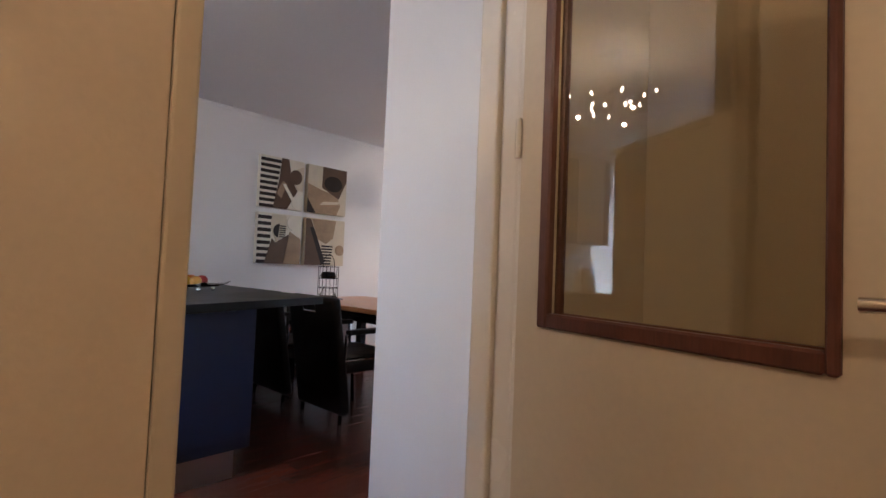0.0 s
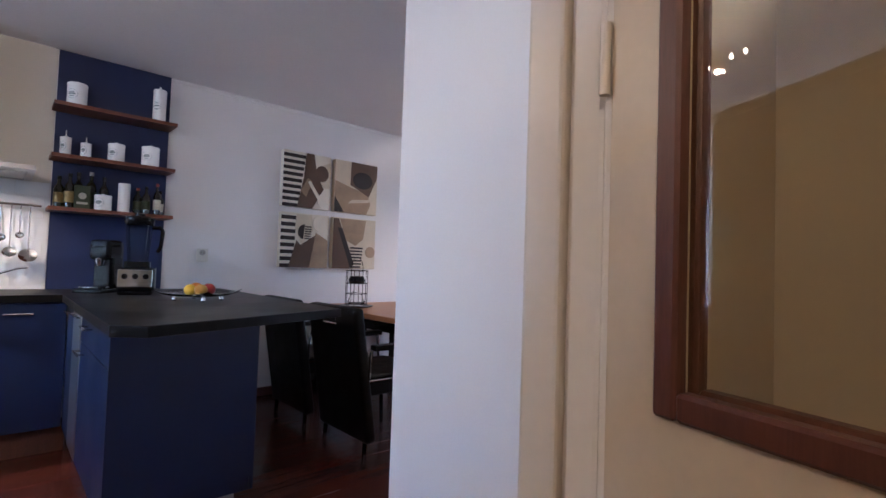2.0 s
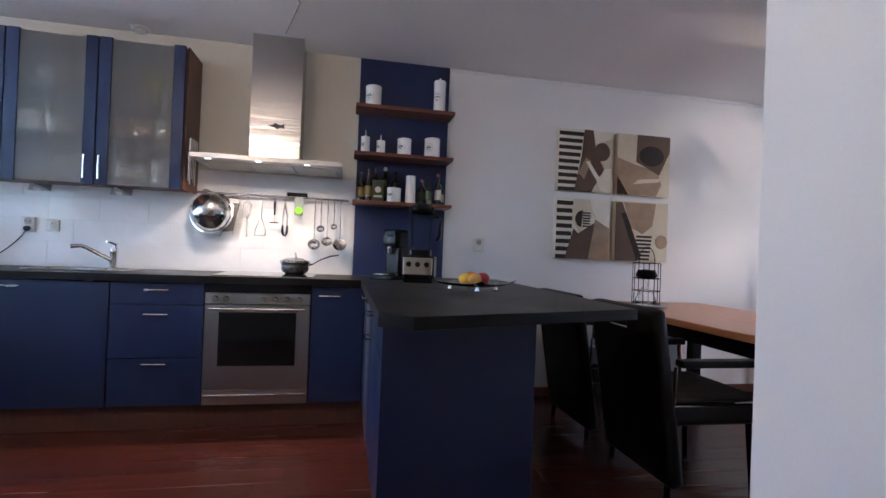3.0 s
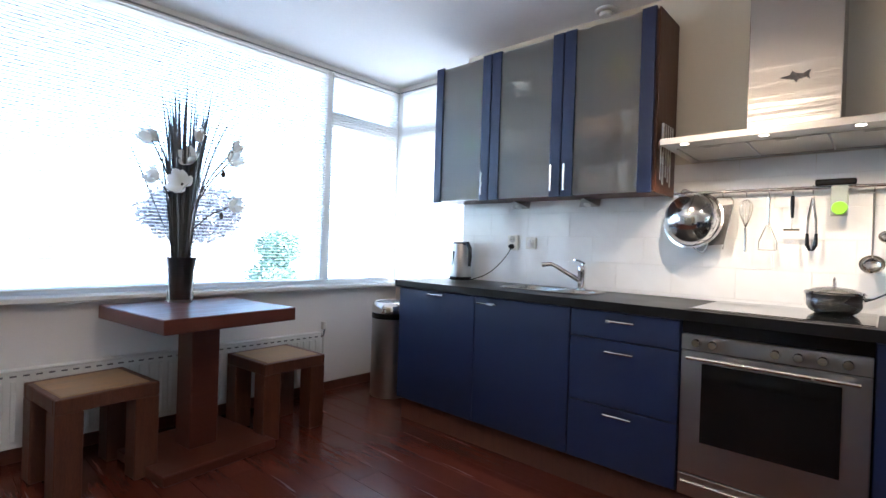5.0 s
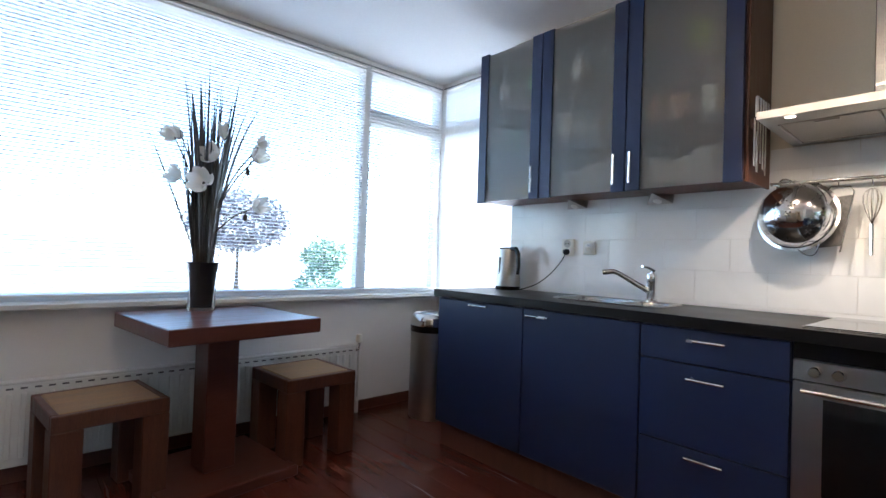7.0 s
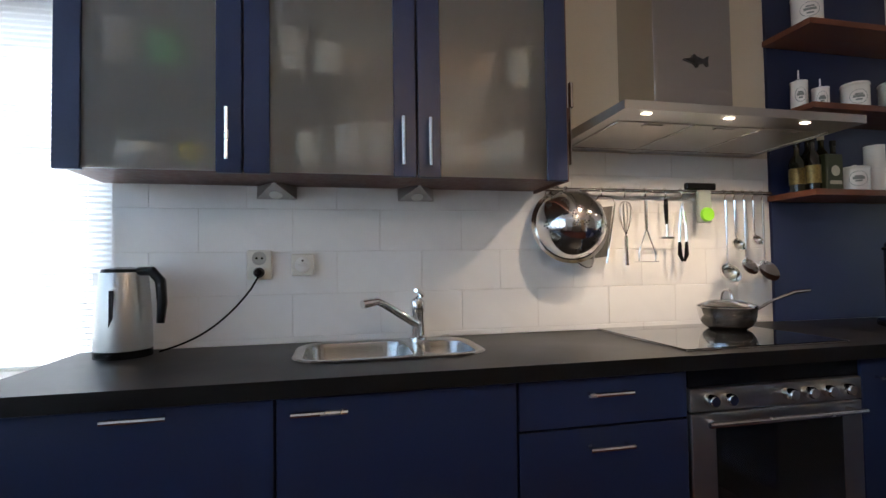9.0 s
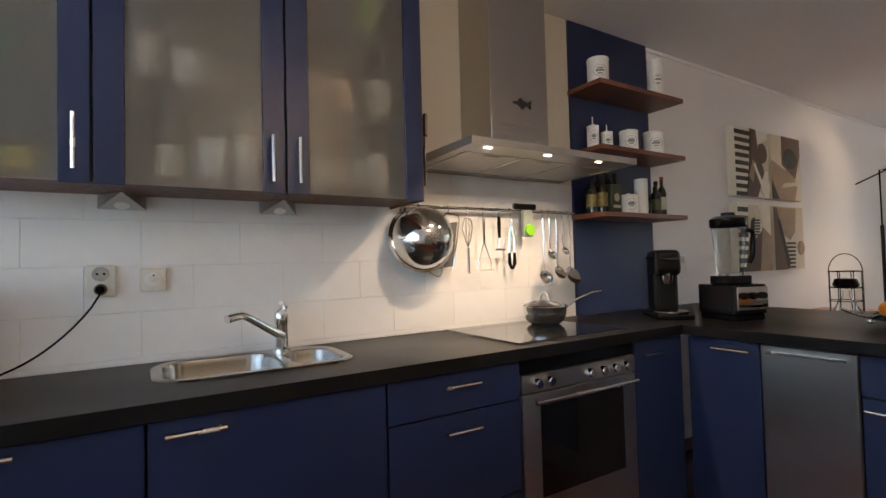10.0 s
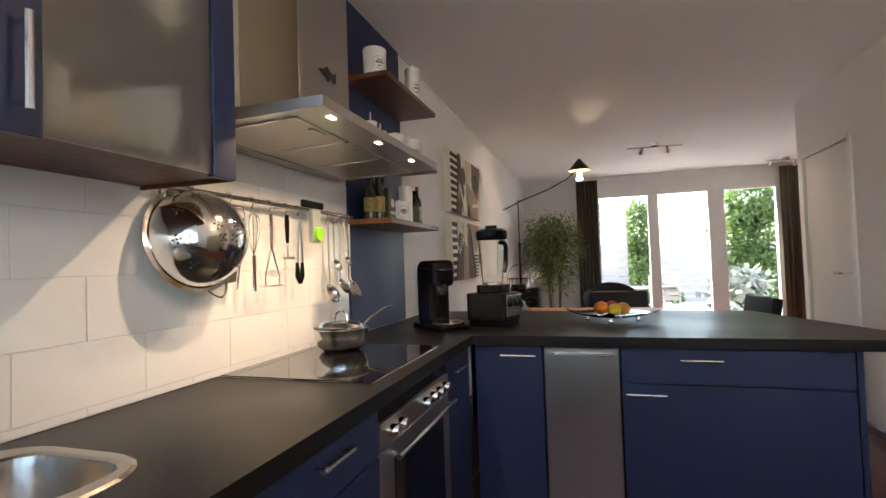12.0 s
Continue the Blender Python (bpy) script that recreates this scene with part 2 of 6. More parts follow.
def prism_bm(outline, z0, z1, bevel=0.0, bm=None):
    """A flat outline of (x, y) raised from z0 to z1."""
    bm = bm or bmesh.new()
    lo = [bm.verts.new((x, y, z0)) for x, y in outline]
    hi = [bm.verts.new((x, y, z1)) for x, y in outline]
    n = len(outline)
    faces = [bm.faces.new(lo[::-1]), bm.faces.new(hi)]
    faces += [bm.faces.new((lo[k], lo[(k + 1) % n], hi[(k + 1) % n], hi[k])) for k in range(n)]
    bmesh.ops.recalc_face_normals(bm, faces=faces)
    if bevel:
        bmesh.ops.bevel(bm, geom=list({e for f in faces for e in f.edges}), offset=bevel, segments=2, affect="EDGES", profile=0.6)
    return bm


def arc(n, f):
    return [f(k / (n - 1)) for k in range(n)]


def thing(name, label, category, at=(0, 0, 0), group="", kind=""):
    ob = new(name)
    ob.empty_display_size = 0.05
    ob.location = at
    return tagged(ob, label, category, group, kind)


def structure(ob, label, category):
    return tagged(ob, label, category, kind="structure")


# ---- plan ----
WX = -4.238          # west wall of the kitchen and living room
BAYX = -4.40         # inner face of the bay's west side
SY = -2.50           # inner plane of the south window frame
NY = 7.00            # north facade
DIV0, DIV1 = -0.50, -0.41   # wall between kitchen and hall
JS, JN = 0.575, 1.25  # door opening in it
TY = 1.70            # south face of the toilet block
TX = -1.40           # west face of the toilet block
BLN = 3.92           # north end of that block
EX = 1.10            # east wall
CZ = 2.53            # ceiling
WEND = -1.59         # where the west wall stops and the bay begins
TOP = 0.92           # worktop height

# floor base and ceiling
floor = structure(box("floor", BAYX - 0.3, EX + 0.2, SY - 0.3, NY + 0.25, -0.12, -0.006, FLOOR_BASE), "dark red-brown hardwood strip floor", "floor")
structure(box("ceiling", BAYX - 0.3, EX + 0.2, SY - 0.35, NY + 0.25, CZ, CZ + 0.15, CEIL), "white painted plaster ceiling", "ceiling")

# walls
structure(box("wall_west", WX - 0.25, WX, WEND, NY + 0.2, 0, CZ, WALL), "white plastered long wall", "wall")
structure(box("wall_bay_west", BAYX - 0.12, BAYX, SY - 0.02, WEND + 0.02, 0, 0.83, WALL), "white parapet below the bay side window", "wall")
structure(box("wall_south", BAYX - 0.12, DIV1, SY - 0.16, SY + 0.02, 0, 0.80, WALL), "white parapet below the front window", "wall")
structure(box("wall_kitchen_east", DIV0, DIV1, SY - 0.1, JS - 0.088, 0, CZ, WALL), "wall between kitchen and hall", "wall")
structure(box("wall_over_door", DIV0, DIV1, JS - 0.10, JN + 0.08, 2.09, CZ, WALL), "wall piece above the hall door", "wall")
structure(box("wall_beside_door", DIV0, DIV1, JN + 0.08, TY + 0.45, 0, CZ, WALL), "short wall piece beside the hall door", "wall")
structure(box("wall_toilet_south", TX + 0.1, DIV0, TY, TY + 0.1, 0, CZ, WALL), "white wall of the toilet block", "wall")
structure(box("wall_toilet_west", TX, TX + 0.1, TY, 3.0 - 0.03, 0, CZ, WALL), "white side wall of the toilet block", "wall")
structure(box("wall_toilet_west_end", TX, TX + 0.1, 3.84, BLN, 0, CZ, WALL), "white end of the cupboard wall", "wall")
structure(box("wall_over_cupboard", TX, TX + 0.1, 2.97, 3.84, 2.07, CZ, WALL), "white wall above the cupboard door", "wall")
structure(box("wall_block_north", TX + 0.1, EX, BLN - 0.1, BLN, 0, CZ, WALL), "white wall of the living room behind the stairs", "wall")
structure(box("wall_east", EX, EX + 0.2, SY - 0.1, NY + 0.2, 0, CZ, WALL), "east party wall", "wall")
structure(box("wall_hall_north", DIV1 + 0.002, EX, TY + 0.35, TY + 0.45, 0, CZ, HALL), "beige hall end wall", "wall")
structure(box("wall_hall_west_skin", DIV1, DIV1 + 0.020, -2.2, JS - 0.044, 0, CZ, HALL), "beige painted hall side of the wall", "wall")
structure(box("wall_hall_door_skin", DIV1 + 0.002, DIV1 + 0.008, JN + 0.16, TY + 0.348, 0, CZ, HALL), "beige painted hall side beside the door", "wall")
structure(box("wall_hall_east_skin", EX - 0.006, EX, -2.2, TY + 0.35, 0, CZ, HALL), "beige painted hall wall", "wall")
structure(box("wall_hall_south", DIV1, EX, -2.3, -2.2, 0, CZ, HALL), "beige front wall of the hall", "wall")
# ---- tiles over the worktop, and cream paint above ----
structure(box("grout_bed", WX, WX + 0.004, WEND + 0.004, 0.948, TOP - 0.02, 1.58, GROUT), "grey grout behind the tiles", "wall tiles")
structure(box("wall_paint_cream", WX, WX + 0.003, WEND + 0.004, 0.948, 1.58, CZ, WALL_CREAM), "cream painted wall above the tiles", "wall")
structure(box("wall_panel_blue", WX, WX + 0.014, 0.952, 1.625, TOP, CZ - 0.004, BLUE_PANEL), "navy blue painted back panel behind shelves", "wall panel")

# ---- worktop ----
structure_top = thing("worktop", "L-shaped matt black worktop with a slanted bar end", "worktop")
FX = -3.662
bm = bmesh.new()
ring = [bm.verts.new((x, y, TOP - 0.042)) for x, y in ((WX + 0.004, -1.675), (FX, -1.675), (FX, 0.999), (WX + 0.004, 0.999))]
hole = [bm.verts.new((x, y, TOP - 0.042)) for x, y in ((-4.185, -0.935), (-4.125, -0.995), (-3.91, -0.995), (-3.85, -0.935), (-3.85, -0.51), (-3.91, -0.45), (-4.125, -0.45), (-4.185, -0.51))]
edges = [bm.edges.new((r[k], r[(k + 1) % len(r)])) for r in (ring, hole) for k in range(len(r))]
bmesh.ops.triangle_fill(bm, use_beauty=True, use_dissolve=False, edges=edges)
up = bmesh.ops.extrude_face_region(bm, geom=bm.faces[:])
for g in up["geom"]:
    if isinstance(g, bmesh.types.BMVert):
        g.co.z = TOP
bmesh.ops.recalc_face_normals(bm, faces=bm.faces[:])
part("long_top", bm, BLACK_TOP, structure_top)
part("bar_top", prism_bm([(WX + 0.016, 1.0), (-2.08, 1.0), (-2.0, 1.10), (-2.315, 2.04), (WX + 0.016, 2.06)], TOP - 0.042, TOP, 0.003), BLACK_TOP, structure_top)


def bar_handle(parent, p, horizontal=True, length=0.13, out=(1, 0, 0), along=(0, 1, 0)):
    o, a = Vector(out), Vector(along)
    c = Vector(p)
    e0, e1 = c - a * length / 2, c + a * length / 2
    bm = tube_bm([e0 + o * 0.028, e1 + o * 0.028], 0.006, 8)
    for e in (e0 + a * 0.012, e1 - a * 0.012):
        tube_bm([e - o * 0.0, e + o * 0.028], 0.0045, 6, bm)
    return part("handle", bm, HANDLE, parent, "satin metal bar handle", True)


FRONT = -3.69
Z0, Z1 = 0.15, 0.872


def base_unit(name, y0, y1, fronts, label):
    """A base cabinet along the west wall; fronts are (z0, z1, handle height)."""
    t = thing(name, label, "kitchen cabinet", group="base cabinets")
    box("body", WX + 0.006, FRONT - 0.021, y0, y1, Z0, TOP - (0.20 if y0 < -0.9 and y1 > -0.9 else 0.044), NAVY_IN, t)
    for a, b, hz, hy in fronts:
        d = box("front", FRONT - 0.019, FRONT, y0 + 0.002, y1 - 0.002, a + 0.002, b - 0.002, NAVY, t, 0.0015)
        bar_handle(d, (FRONT, hy, hz))
    return t


base_unit("base_cabinet", -1.66, -1.026, [(Z0, Z1, 0.852, -1.315)], "navy blue base cabinet with one door")
base_unit("base_cabinet", -1.024, -0.424, [(Z0, Z1, 0.838, -0.923)], "navy blue sink cabinet with one door")
base_unit("drawer_cabinet", -0.422, 0.084, [(0.742, Z1, 0.831, -0.168), (0.432, 0.740, 0.689, -0.168), (Z0, 0.430, 0.400, -0.168)], "navy blue cabinet with three drawers")
base_unit("base_cabinet", 0.70, 1.03, [(Z0, Z1, 0.815, 0.81)], "narrow navy blue base cabinet with one door")
structure(box("plinth", WX + 0.05, FRONT - 0.05, -1.66, 1.05, 0, Z0, CAB_WOOD), "dark wood plinth below the cabinets", "plinth")


# ---- oven ----
oven = thing("oven", "built-in brushed steel oven with dark glass door", "oven")
box("body", WX + 0.01, FRONT - 0.022, 0.087, 0.697, Z0, TOP - 0.044, BLACK_PL, oven)
box("filler", FRONT - 0.021, FRONT - 0.006, 0.09, 0.695, 0.823, TOP - 0.044, BLACK_PL, oven)
panel = box("control_panel", FRONT - 0.02, FRONT + 0.004, 0.09, 0.695, 0.755, 0.820, OVEN_STEEL, oven, 0.002)
for yy in (0.15, 0.21, 0.42, 0.49, 0.56, 0.63):
    k = part("knob", lathe_bm([(0, 0.028), (0.014, 0.028), (0.017, 0.024), (0.018, 0.0)], 16), STEEL_SMOOTH, panel, "", True)
    k.matrix_world = pose(FRONT + 0.004, yy, 0.788, 0, 90, 0)
odoor = box("oven_door", FRONT - 0.02, FRONT + 0.004, 0.09, 0.695, 0.243, 0.750, OVEN_STEEL, oven, 0.003)
box("glass", FRONT + 0.004, FRONT + 0.0065, 0.170, 0.615, 0.383, 0.706, OVEN_GLASS, odoor)
bm = tube_bm([(FRONT + 0.04, 0.12, 0.728), (FRONT + 0.04, 0.665, 0.728)], 0.008, 10)
for yy in (0.15, 0.635):
    tube_bm([(FRONT, yy, 0.728), (FRONT + 0.04, yy, 0.728)], 0.007, 8, bm)
part("door_handle", bm, HANDLE, odoor, "long satin steel handle", True)
odraw = box("warming_drawer", FRONT - 0.02, FRONT + 0.003, 0.09, 0.695, Z0, 0.238, OVEN_STEEL, oven, 0.002)
box("grip", FRONT + 0.003, FRONT + 0.014, 0.10, 0.685, 0.204, 0.213, HANDLE, odraw, 0.003)

# ---- peninsula cabinets ----
PF = 1.03


def pen_unit(name, x0, x1, fronts, label, material=NAVY, handle=True):
    t = thing(name, label, "kitchen cabinet" if handle else "dishwasher", group="bar cabinets")
    box("body", x0, x1, PF + 0.021, 1.57, Z0, TOP - 0.044, NAVY_IN, t)
    for a, b, hz, hx in fronts:
        d = box("front", x0 + 0.002, x1 - 0.002, PF, PF + 0.019, a + 0.002, b - 0.002, material, t, 0.0015)
        bar_handle(d, (hx, PF, hz), True, 0.15, (0, -1, 0), (1, 0, 0))
    return t


pen_unit("base_cabinet", -3.66, -3.364, [(Z0, Z1, 0.834, -3.465)], "navy blue corner cabinet below the bar")
dw = thing("wine_cooler", "narrow brushed steel appliance front below the bar", "appliance")
box("body", -3.36, -3.054, PF + 0.021, 1.57, Z0, TOP - 0.044, NAVY_IN, dw)
dwf = box("front", -3.358, -3.056, PF - 0.004, PF + 0.019, Z0, 0.87, STEEL, dw, 0.003)
box("grip", -3.335, -3.079, PF - 0.022, PF - 0.004, 0.838, 0.848, HANDLE, dwf, 0.003)
pen_unit("drawer_cabinet", -3.050, -2.252, [(0.732, Z1, 0.83, -2.757), (Z0, 0.730, 0.69, -2.96)], "navy blue cabinet with drawer and door below the bar")
structure(box("end_panel", -2.25, -2.23, PF - 0.002, 1.578, 0.213, TOP - 0.044, NAVY), "navy blue end panel of the bar", "panel")
structure(box("bar_plinth", -3.66, -2.28, PF + 0.05, 1.52, 0, Z0, STEEL), "brushed metal plinth below the bar", "plinth")
structure(box("bar_back", -3.66, -2.252, 1.572, 1.59, 0.15, TOP - 0.044, NAVY_IN), "navy blue back of the bar", "panel")

# ---- wall cabinets ----
UX0, UX1 = WX + 0.006, -3.93
UB, UT = 1.46, 2.352


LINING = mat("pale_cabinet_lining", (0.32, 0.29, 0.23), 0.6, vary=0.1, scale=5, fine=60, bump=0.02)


def wall_unit(y0, y1, strip_l, strip_r, hy, label, lining):
    t = thing("wall_cabinet", label, "kitchen cabinet", group="wall cabinets")
    th = 0.016
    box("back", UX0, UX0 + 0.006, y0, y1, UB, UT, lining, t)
    box("bottom", UX0 + 0.007, UX1 - 0.021, y0, y1, UB, UB + th, CAB_WOOD, t)
    box("top", UX0 + 0.007, UX1 - 0.021, y0, y1, UT - th, UT, CAB_WOOD, t)
    for a in (y0, y1 - th):
        box("side", UX0 + 0.007, UX1 - 0.021, a, a + th, UB + th, UT - th, CAB_WOOD, t)
    for zz in (1.75, 2.05):
        box("inner_shelf", UX0 + 0.007, UX1 - 0.04, y0 + th, y1 - th, zz, zz + 0.008, CLEAR, t)
    door = part("door", box_bm(UX1 - 0.018, UX1 + 0.002, y0 + 0.002, y0 + strip_l, UB - 0.012, UT + 0.01, 0.002), NAVY, t)
    part("door_stile", box_bm(UX1 - 0.018, UX1 + 0.002, y1 - strip_r, y1 - 0.002, UB - 0.012, UT + 0.01, 0.002), NAVY, door)
    g = part("door_glass", box_bm(UX1 - 0.012, UX1 - 0.006, y0 + strip_l, y1 - strip_r, UB - 0.006, UT), FROST, door, "frosted glass panel")
    bar_handle(door, (UX1 + 0.002, hy, 1.552), False, 0.145, (1, 0, 0), (0, 0, 1))
    return t


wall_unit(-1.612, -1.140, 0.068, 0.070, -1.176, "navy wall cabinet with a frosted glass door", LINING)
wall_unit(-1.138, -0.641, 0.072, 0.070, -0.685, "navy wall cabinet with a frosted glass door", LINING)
wall_unit(-0.639, -0.144, 0.072, 0.072, -0.604, "navy wall cabinet with a frosted glass door", SHELF_WOOD)
box_side = structure(box("cabinet_side_panel", UX0, UX1 - 0.02, -0.140, -0.132, UB - 0.01, UT + 0.008, CAB_WOOD), "cherry wood side panel of the wall cabinets", "panel")

# ---- hood ----
hood = thing("cooker_hood", "brushed steel chimney cooker hood with three spots", "cooker hood")
HY0, HY1, HX = -0.049, 0.85, -3.752
bm = bmesh.new()
lo = [bm.verts.new(p) for p in ((WX + 0.005, HY0, 1.625), (HX, HY0, 1.635), (HX, HY1, 1.635), (WX + 0.005, HY1, 1.625))]
hi = [bm.verts.new(p) for p in ((WX + 0.005, HY0, 1.665), (HX, HY0, 1.662), (HX, HY1, 1.662), (WX + 0.005, HY1, 1.665))]
bm.faces.new(lo[::-1]), bm.faces.new(hi)
for k in range(4):
    bm.faces.new((lo[k], lo[(k + 1) % 4], hi[(k + 1) % 4], hi[k]))
bmesh.ops.recalc_face_normals(bm, faces=bm.faces[:])
canopy = part("canopy", bm, STEEL, hood)
part("chimney", box_bm(WX + 0.005, -4.003, 0.236, 0.565, 1.667, CZ - 0.004, 0.003), CHIMNEY, hood)
FILTER = mat("filter_mesh_steel", (0.50, 0.475, 0.44), 0.38, 1.0, vary=0.15, scale=30, fine=220, bump=0.12)
fall = 0.010 / (HX - WX - 0.005)


def under_hood(name, x0, x1, y0, y1, drop, material):
    b = box_bm(x0, x1, y0, y1, 1.625 - drop, 1.6262, 0.001)
    for q in b.verts:
        q.co.z += fall * (q.co.x - WX - 0.005)
    part(name, b, material, canopy)


for y0, y1 in ((0.0, 0.262), (0.272, 0.534), (0.544, 0.806)):
    under_hood("grease_filter", WX + 0.075, HX - 0.105, y0, y1, 0.003, FILTER)
    under_hood("filter_catch", HX - 0.135, HX - 0.118, (y0 + y1) / 2 - 0.035, (y0 + y1) / 2 + 0.035, 0.007, STEEL)
for yy in (-0.006, 0.267, 0.539, 0.812):
    under_hood("filter_bar", WX + 0.07, HX - 0.10, yy - 0.004, yy + 0.004, 0.006, STEEL_SMOOTH)
under_hood("filter_bar", WX + 0.066, WX + 0.073, -0.01, 0.816, 0.006, STEEL_SMOOTH)
BULB = glow("halogen_glow", (1.0, 0.80, 0.56), 1.2)
for yy in (0.045, 0.34, 0.635):
    part("spot", box_bm(HX - 0.040, HX - 0.024, yy - 0.015, yy + 0.015, 1.6322, 1.637, 0.001), BULB, canopy, "small lit halogen spot")

# ---- shelves on the blue panel ----
for zz in (2.118, 1.785, 1.445):
    s = thing("wall_shelf", "plain cherry wood shelf on the navy blue panel", "shelf", group="wall shelves")
    part("board", prism_bm([(WX + 0.016, 0.928), (-4.0, 0.928), (-4.0, 1.632), (WX + 0.016, 1.632)], zz - 0.012, zz + 0.012, 0.001), SHELF_WOOD, s)

# ---- hob ----
hob = thing("hob", "black glass ceramic hob with steel edge in the worktop", "hob")
box("frame", -4.222, -3.716, 0.105, 0.70, TOP, TOP + 0.004, STEEL_SMOOTH, hob, 0.001)
box("glass", -4.217, -3.721, 0.11, 0.695, TOP + 0.004, TOP + 0.0065, BLACK_GLASS, hob)

# ---- front window ----
WZ0, WZ1 = 0.845, 2.46


def window(name, pieces, panes, label):
    w = structure(thing(name, label, "window"), label, "window")
    for p in pieces:
        part("window_frame", box_bm(*p, 0.004), WHITE_FRAME, w)
    for p in panes:
        g = part("pane", box_bm(*p), PANE, w)
        g.visible_shadow = False
    return w


ya, yb = SY - 0.09, SY - 0.02
window("window_1", [
    (-4.35, -0.86, ya, yb, WZ0 - 0.04, WZ0 + 0.02), (-4.35, -0.86, ya, yb, 2.44, CZ),
    (-3.72, -3.64, ya, yb, WZ0 + 0.02, 2.44), (-1.56, -1.48, ya, yb, WZ0 + 0.02, 2.44), (-0.86, -0.80, ya, yb, WZ0 - 0.04, CZ), (-1.48, -0.86, ya, yb, 2.07, 2.17), (-4.47, -4.35, ya, yb, WZ0 - 0.04, CZ),
    (-4.35, -3.72, ya, yb, 2.07, 2.17)], [
    (-3.64, -1.56, SY - 0.06, SY - 0.055, WZ0 + 0.02, 2.44), (-1.48, -0.86, SY - 0.06, SY - 0.055, WZ0 + 0.02, 2.07), (-1.48, -0.86, SY - 0.06, SY - 0.055, 2.17, 2.44), (-4.35, -3.72, SY - 0.06, SY - 0.055, WZ0 + 0.02, 2.07), (-4.35, -3.72, SY - 0.06, SY - 0.055, 2.17, 2.44)],
    "white framed front window with a fixed pane and a side light")
structure(box("wall_south_east", -0.80, DIV0, SY - 0.1, SY - 0.02, 0.8, CZ, WALL), "white wall beside the front window", "wall")
xa, xb = BAYX - 0.07, BAYX - 0.005
window("window_2", [
    (xa, xb, SY - 0.02, WEND, WZ0 - 0.04, WZ0 + 0.02), (xa, xb, SY - 0.02, WEND, 2.44, CZ), (xa, xb, WEND - 0.07, WEND, WZ0 + 0.02, 2.44), (xa, xb, SY - 0.02, SY + 0.05, WZ0 + 0.02, 2.44),
    (xa, xb, SY + 0.05, WEND - 0.07, 2.07, 2.17)], [
    (BAYX - 0.045, BAYX - 0.04, SY + 0.05, WEND - 0.07, WZ0 + 0.02, 2.07), (BAYX - 0.045, BAYX - 0.04, SY + 0.05, WEND - 0.07, 2.17, 2.44)],
    "white framed side window of the bay")
structure(box("window_sill_1", -4.39, -0.8, SY - 0.02, SY + 0.12, 0.80, 0.828, WHITE_FRAME, None, 0.004), "white sill along the front window", "window sill")
structure(box("window_sill_2", BAYX, BAYX + 0.12, SY + 0.125, WEND - 0.12, 0.80, 0.828, WHITE_FRAME, None, 0.004), "white sill along the side window", "window sill")


def slat_mesh(length, along_x=True, tilt=10):
    bm = bmesh.new()
    w, c, s = 0.0125, math.cos(radians(tilt)), math.sin(radians(tilt))
    prof = [(-w, 0.0), (0, 0.0022), (w, 0.0)]
    rows = []
    for a in (-length / 2, length / 2):
        row = []
        for u, h in prof:
            uu, hh = u * c - h * s, u * s + h * c
            row.append(bm.verts.new((a, uu, hh) if along_x else (uu, a, hh)))
        rows.append(row)
    for k in range(2):
        bm.faces.new((rows[0][k], rows[0][k + 1], rows[1][k + 1], rows[1][k]))
    me = bpy.data.meshes.new("slat")
    bm.to_mesh(me)
    bm.free()
    me.materials.append(BLIND)
    return me


def blind(label, centre, length, along_x, z0, z1, pitch=0.0205, tilt=10):
    t = thing("venetian_blind", label, "blind", group="window blinds")
    me = slat_mesh(length, along_x, tilt)
    n = int((z1 - z0) / pitch)
    for k in range(n):
        s = new("slat", me)
        s.parent = t
        s.location = (centre[0], centre[1], z0 + k * pitch)
    hx, hy = (length / 2, 0.014) if along_x else (0.014, length / 2)
    box("head_rail", centre[0] - hx, centre[0] + hx, centre[1] - hy, centre[1] + hy, z1, z1 + 0.028, WHITE_PL, t, 0.003)
    box("bottom_rail", centre[0] - hx, centre[0] + hx, centre[1] - hy * 0.9, centre[1] + hy * 0.9, z0 - 0.026, z0 - 0.012, WHITE_PL, t, 0.003)
    for f in (-0.36, 0.36):
        q = (centre[0] + (f * length if along_x else 0.012), centre[1] + (0.012 if along_x else f * length))
        part("cord", tube_bm([(q[0], q[1], z0 - 0.01), (q[0], q[1], z1)], 0.0009, 4), WHITE_PL, t)
    return t


blind("wide white venetian blind let down over the front window", (-2.60, SY + 0.005, 0), 2.10, True, 0.875, 2.455)
blind("narrow white venetian blind let down over the side light", (-4.03, SY + 0.005, 0), 0.68, True, 0.875, 2.455)
blind("narrow white venetian blind let down over the other side light", (-1.17, SY + 0.005, 0), 0.68, True, 0.875, 2.455)
blind("white venetian blind let down over the bay side window", (BAYX + 0.018, -2.02, 0), 0.84, False, 0.875, 2.455, 0.0205, 58)

TRACK = mat("grey_track", (0.20, 0.21, 0.21), 0.5, vary=0.1, bump=0.0)
for nm, a in (("curtain_track", (-4.36, -0.82, SY + 0.028, SY + 0.036, 2.462, 2.472)), ("curtain_track", (BAYX + 0.036, BAYX + 0.044, SY + 0.05, WEND - 0.02, 2.462, 2.472))):
    structure(box(nm, *a, TRACK, None, 0.002), "thin grey track above the blinds", "track")

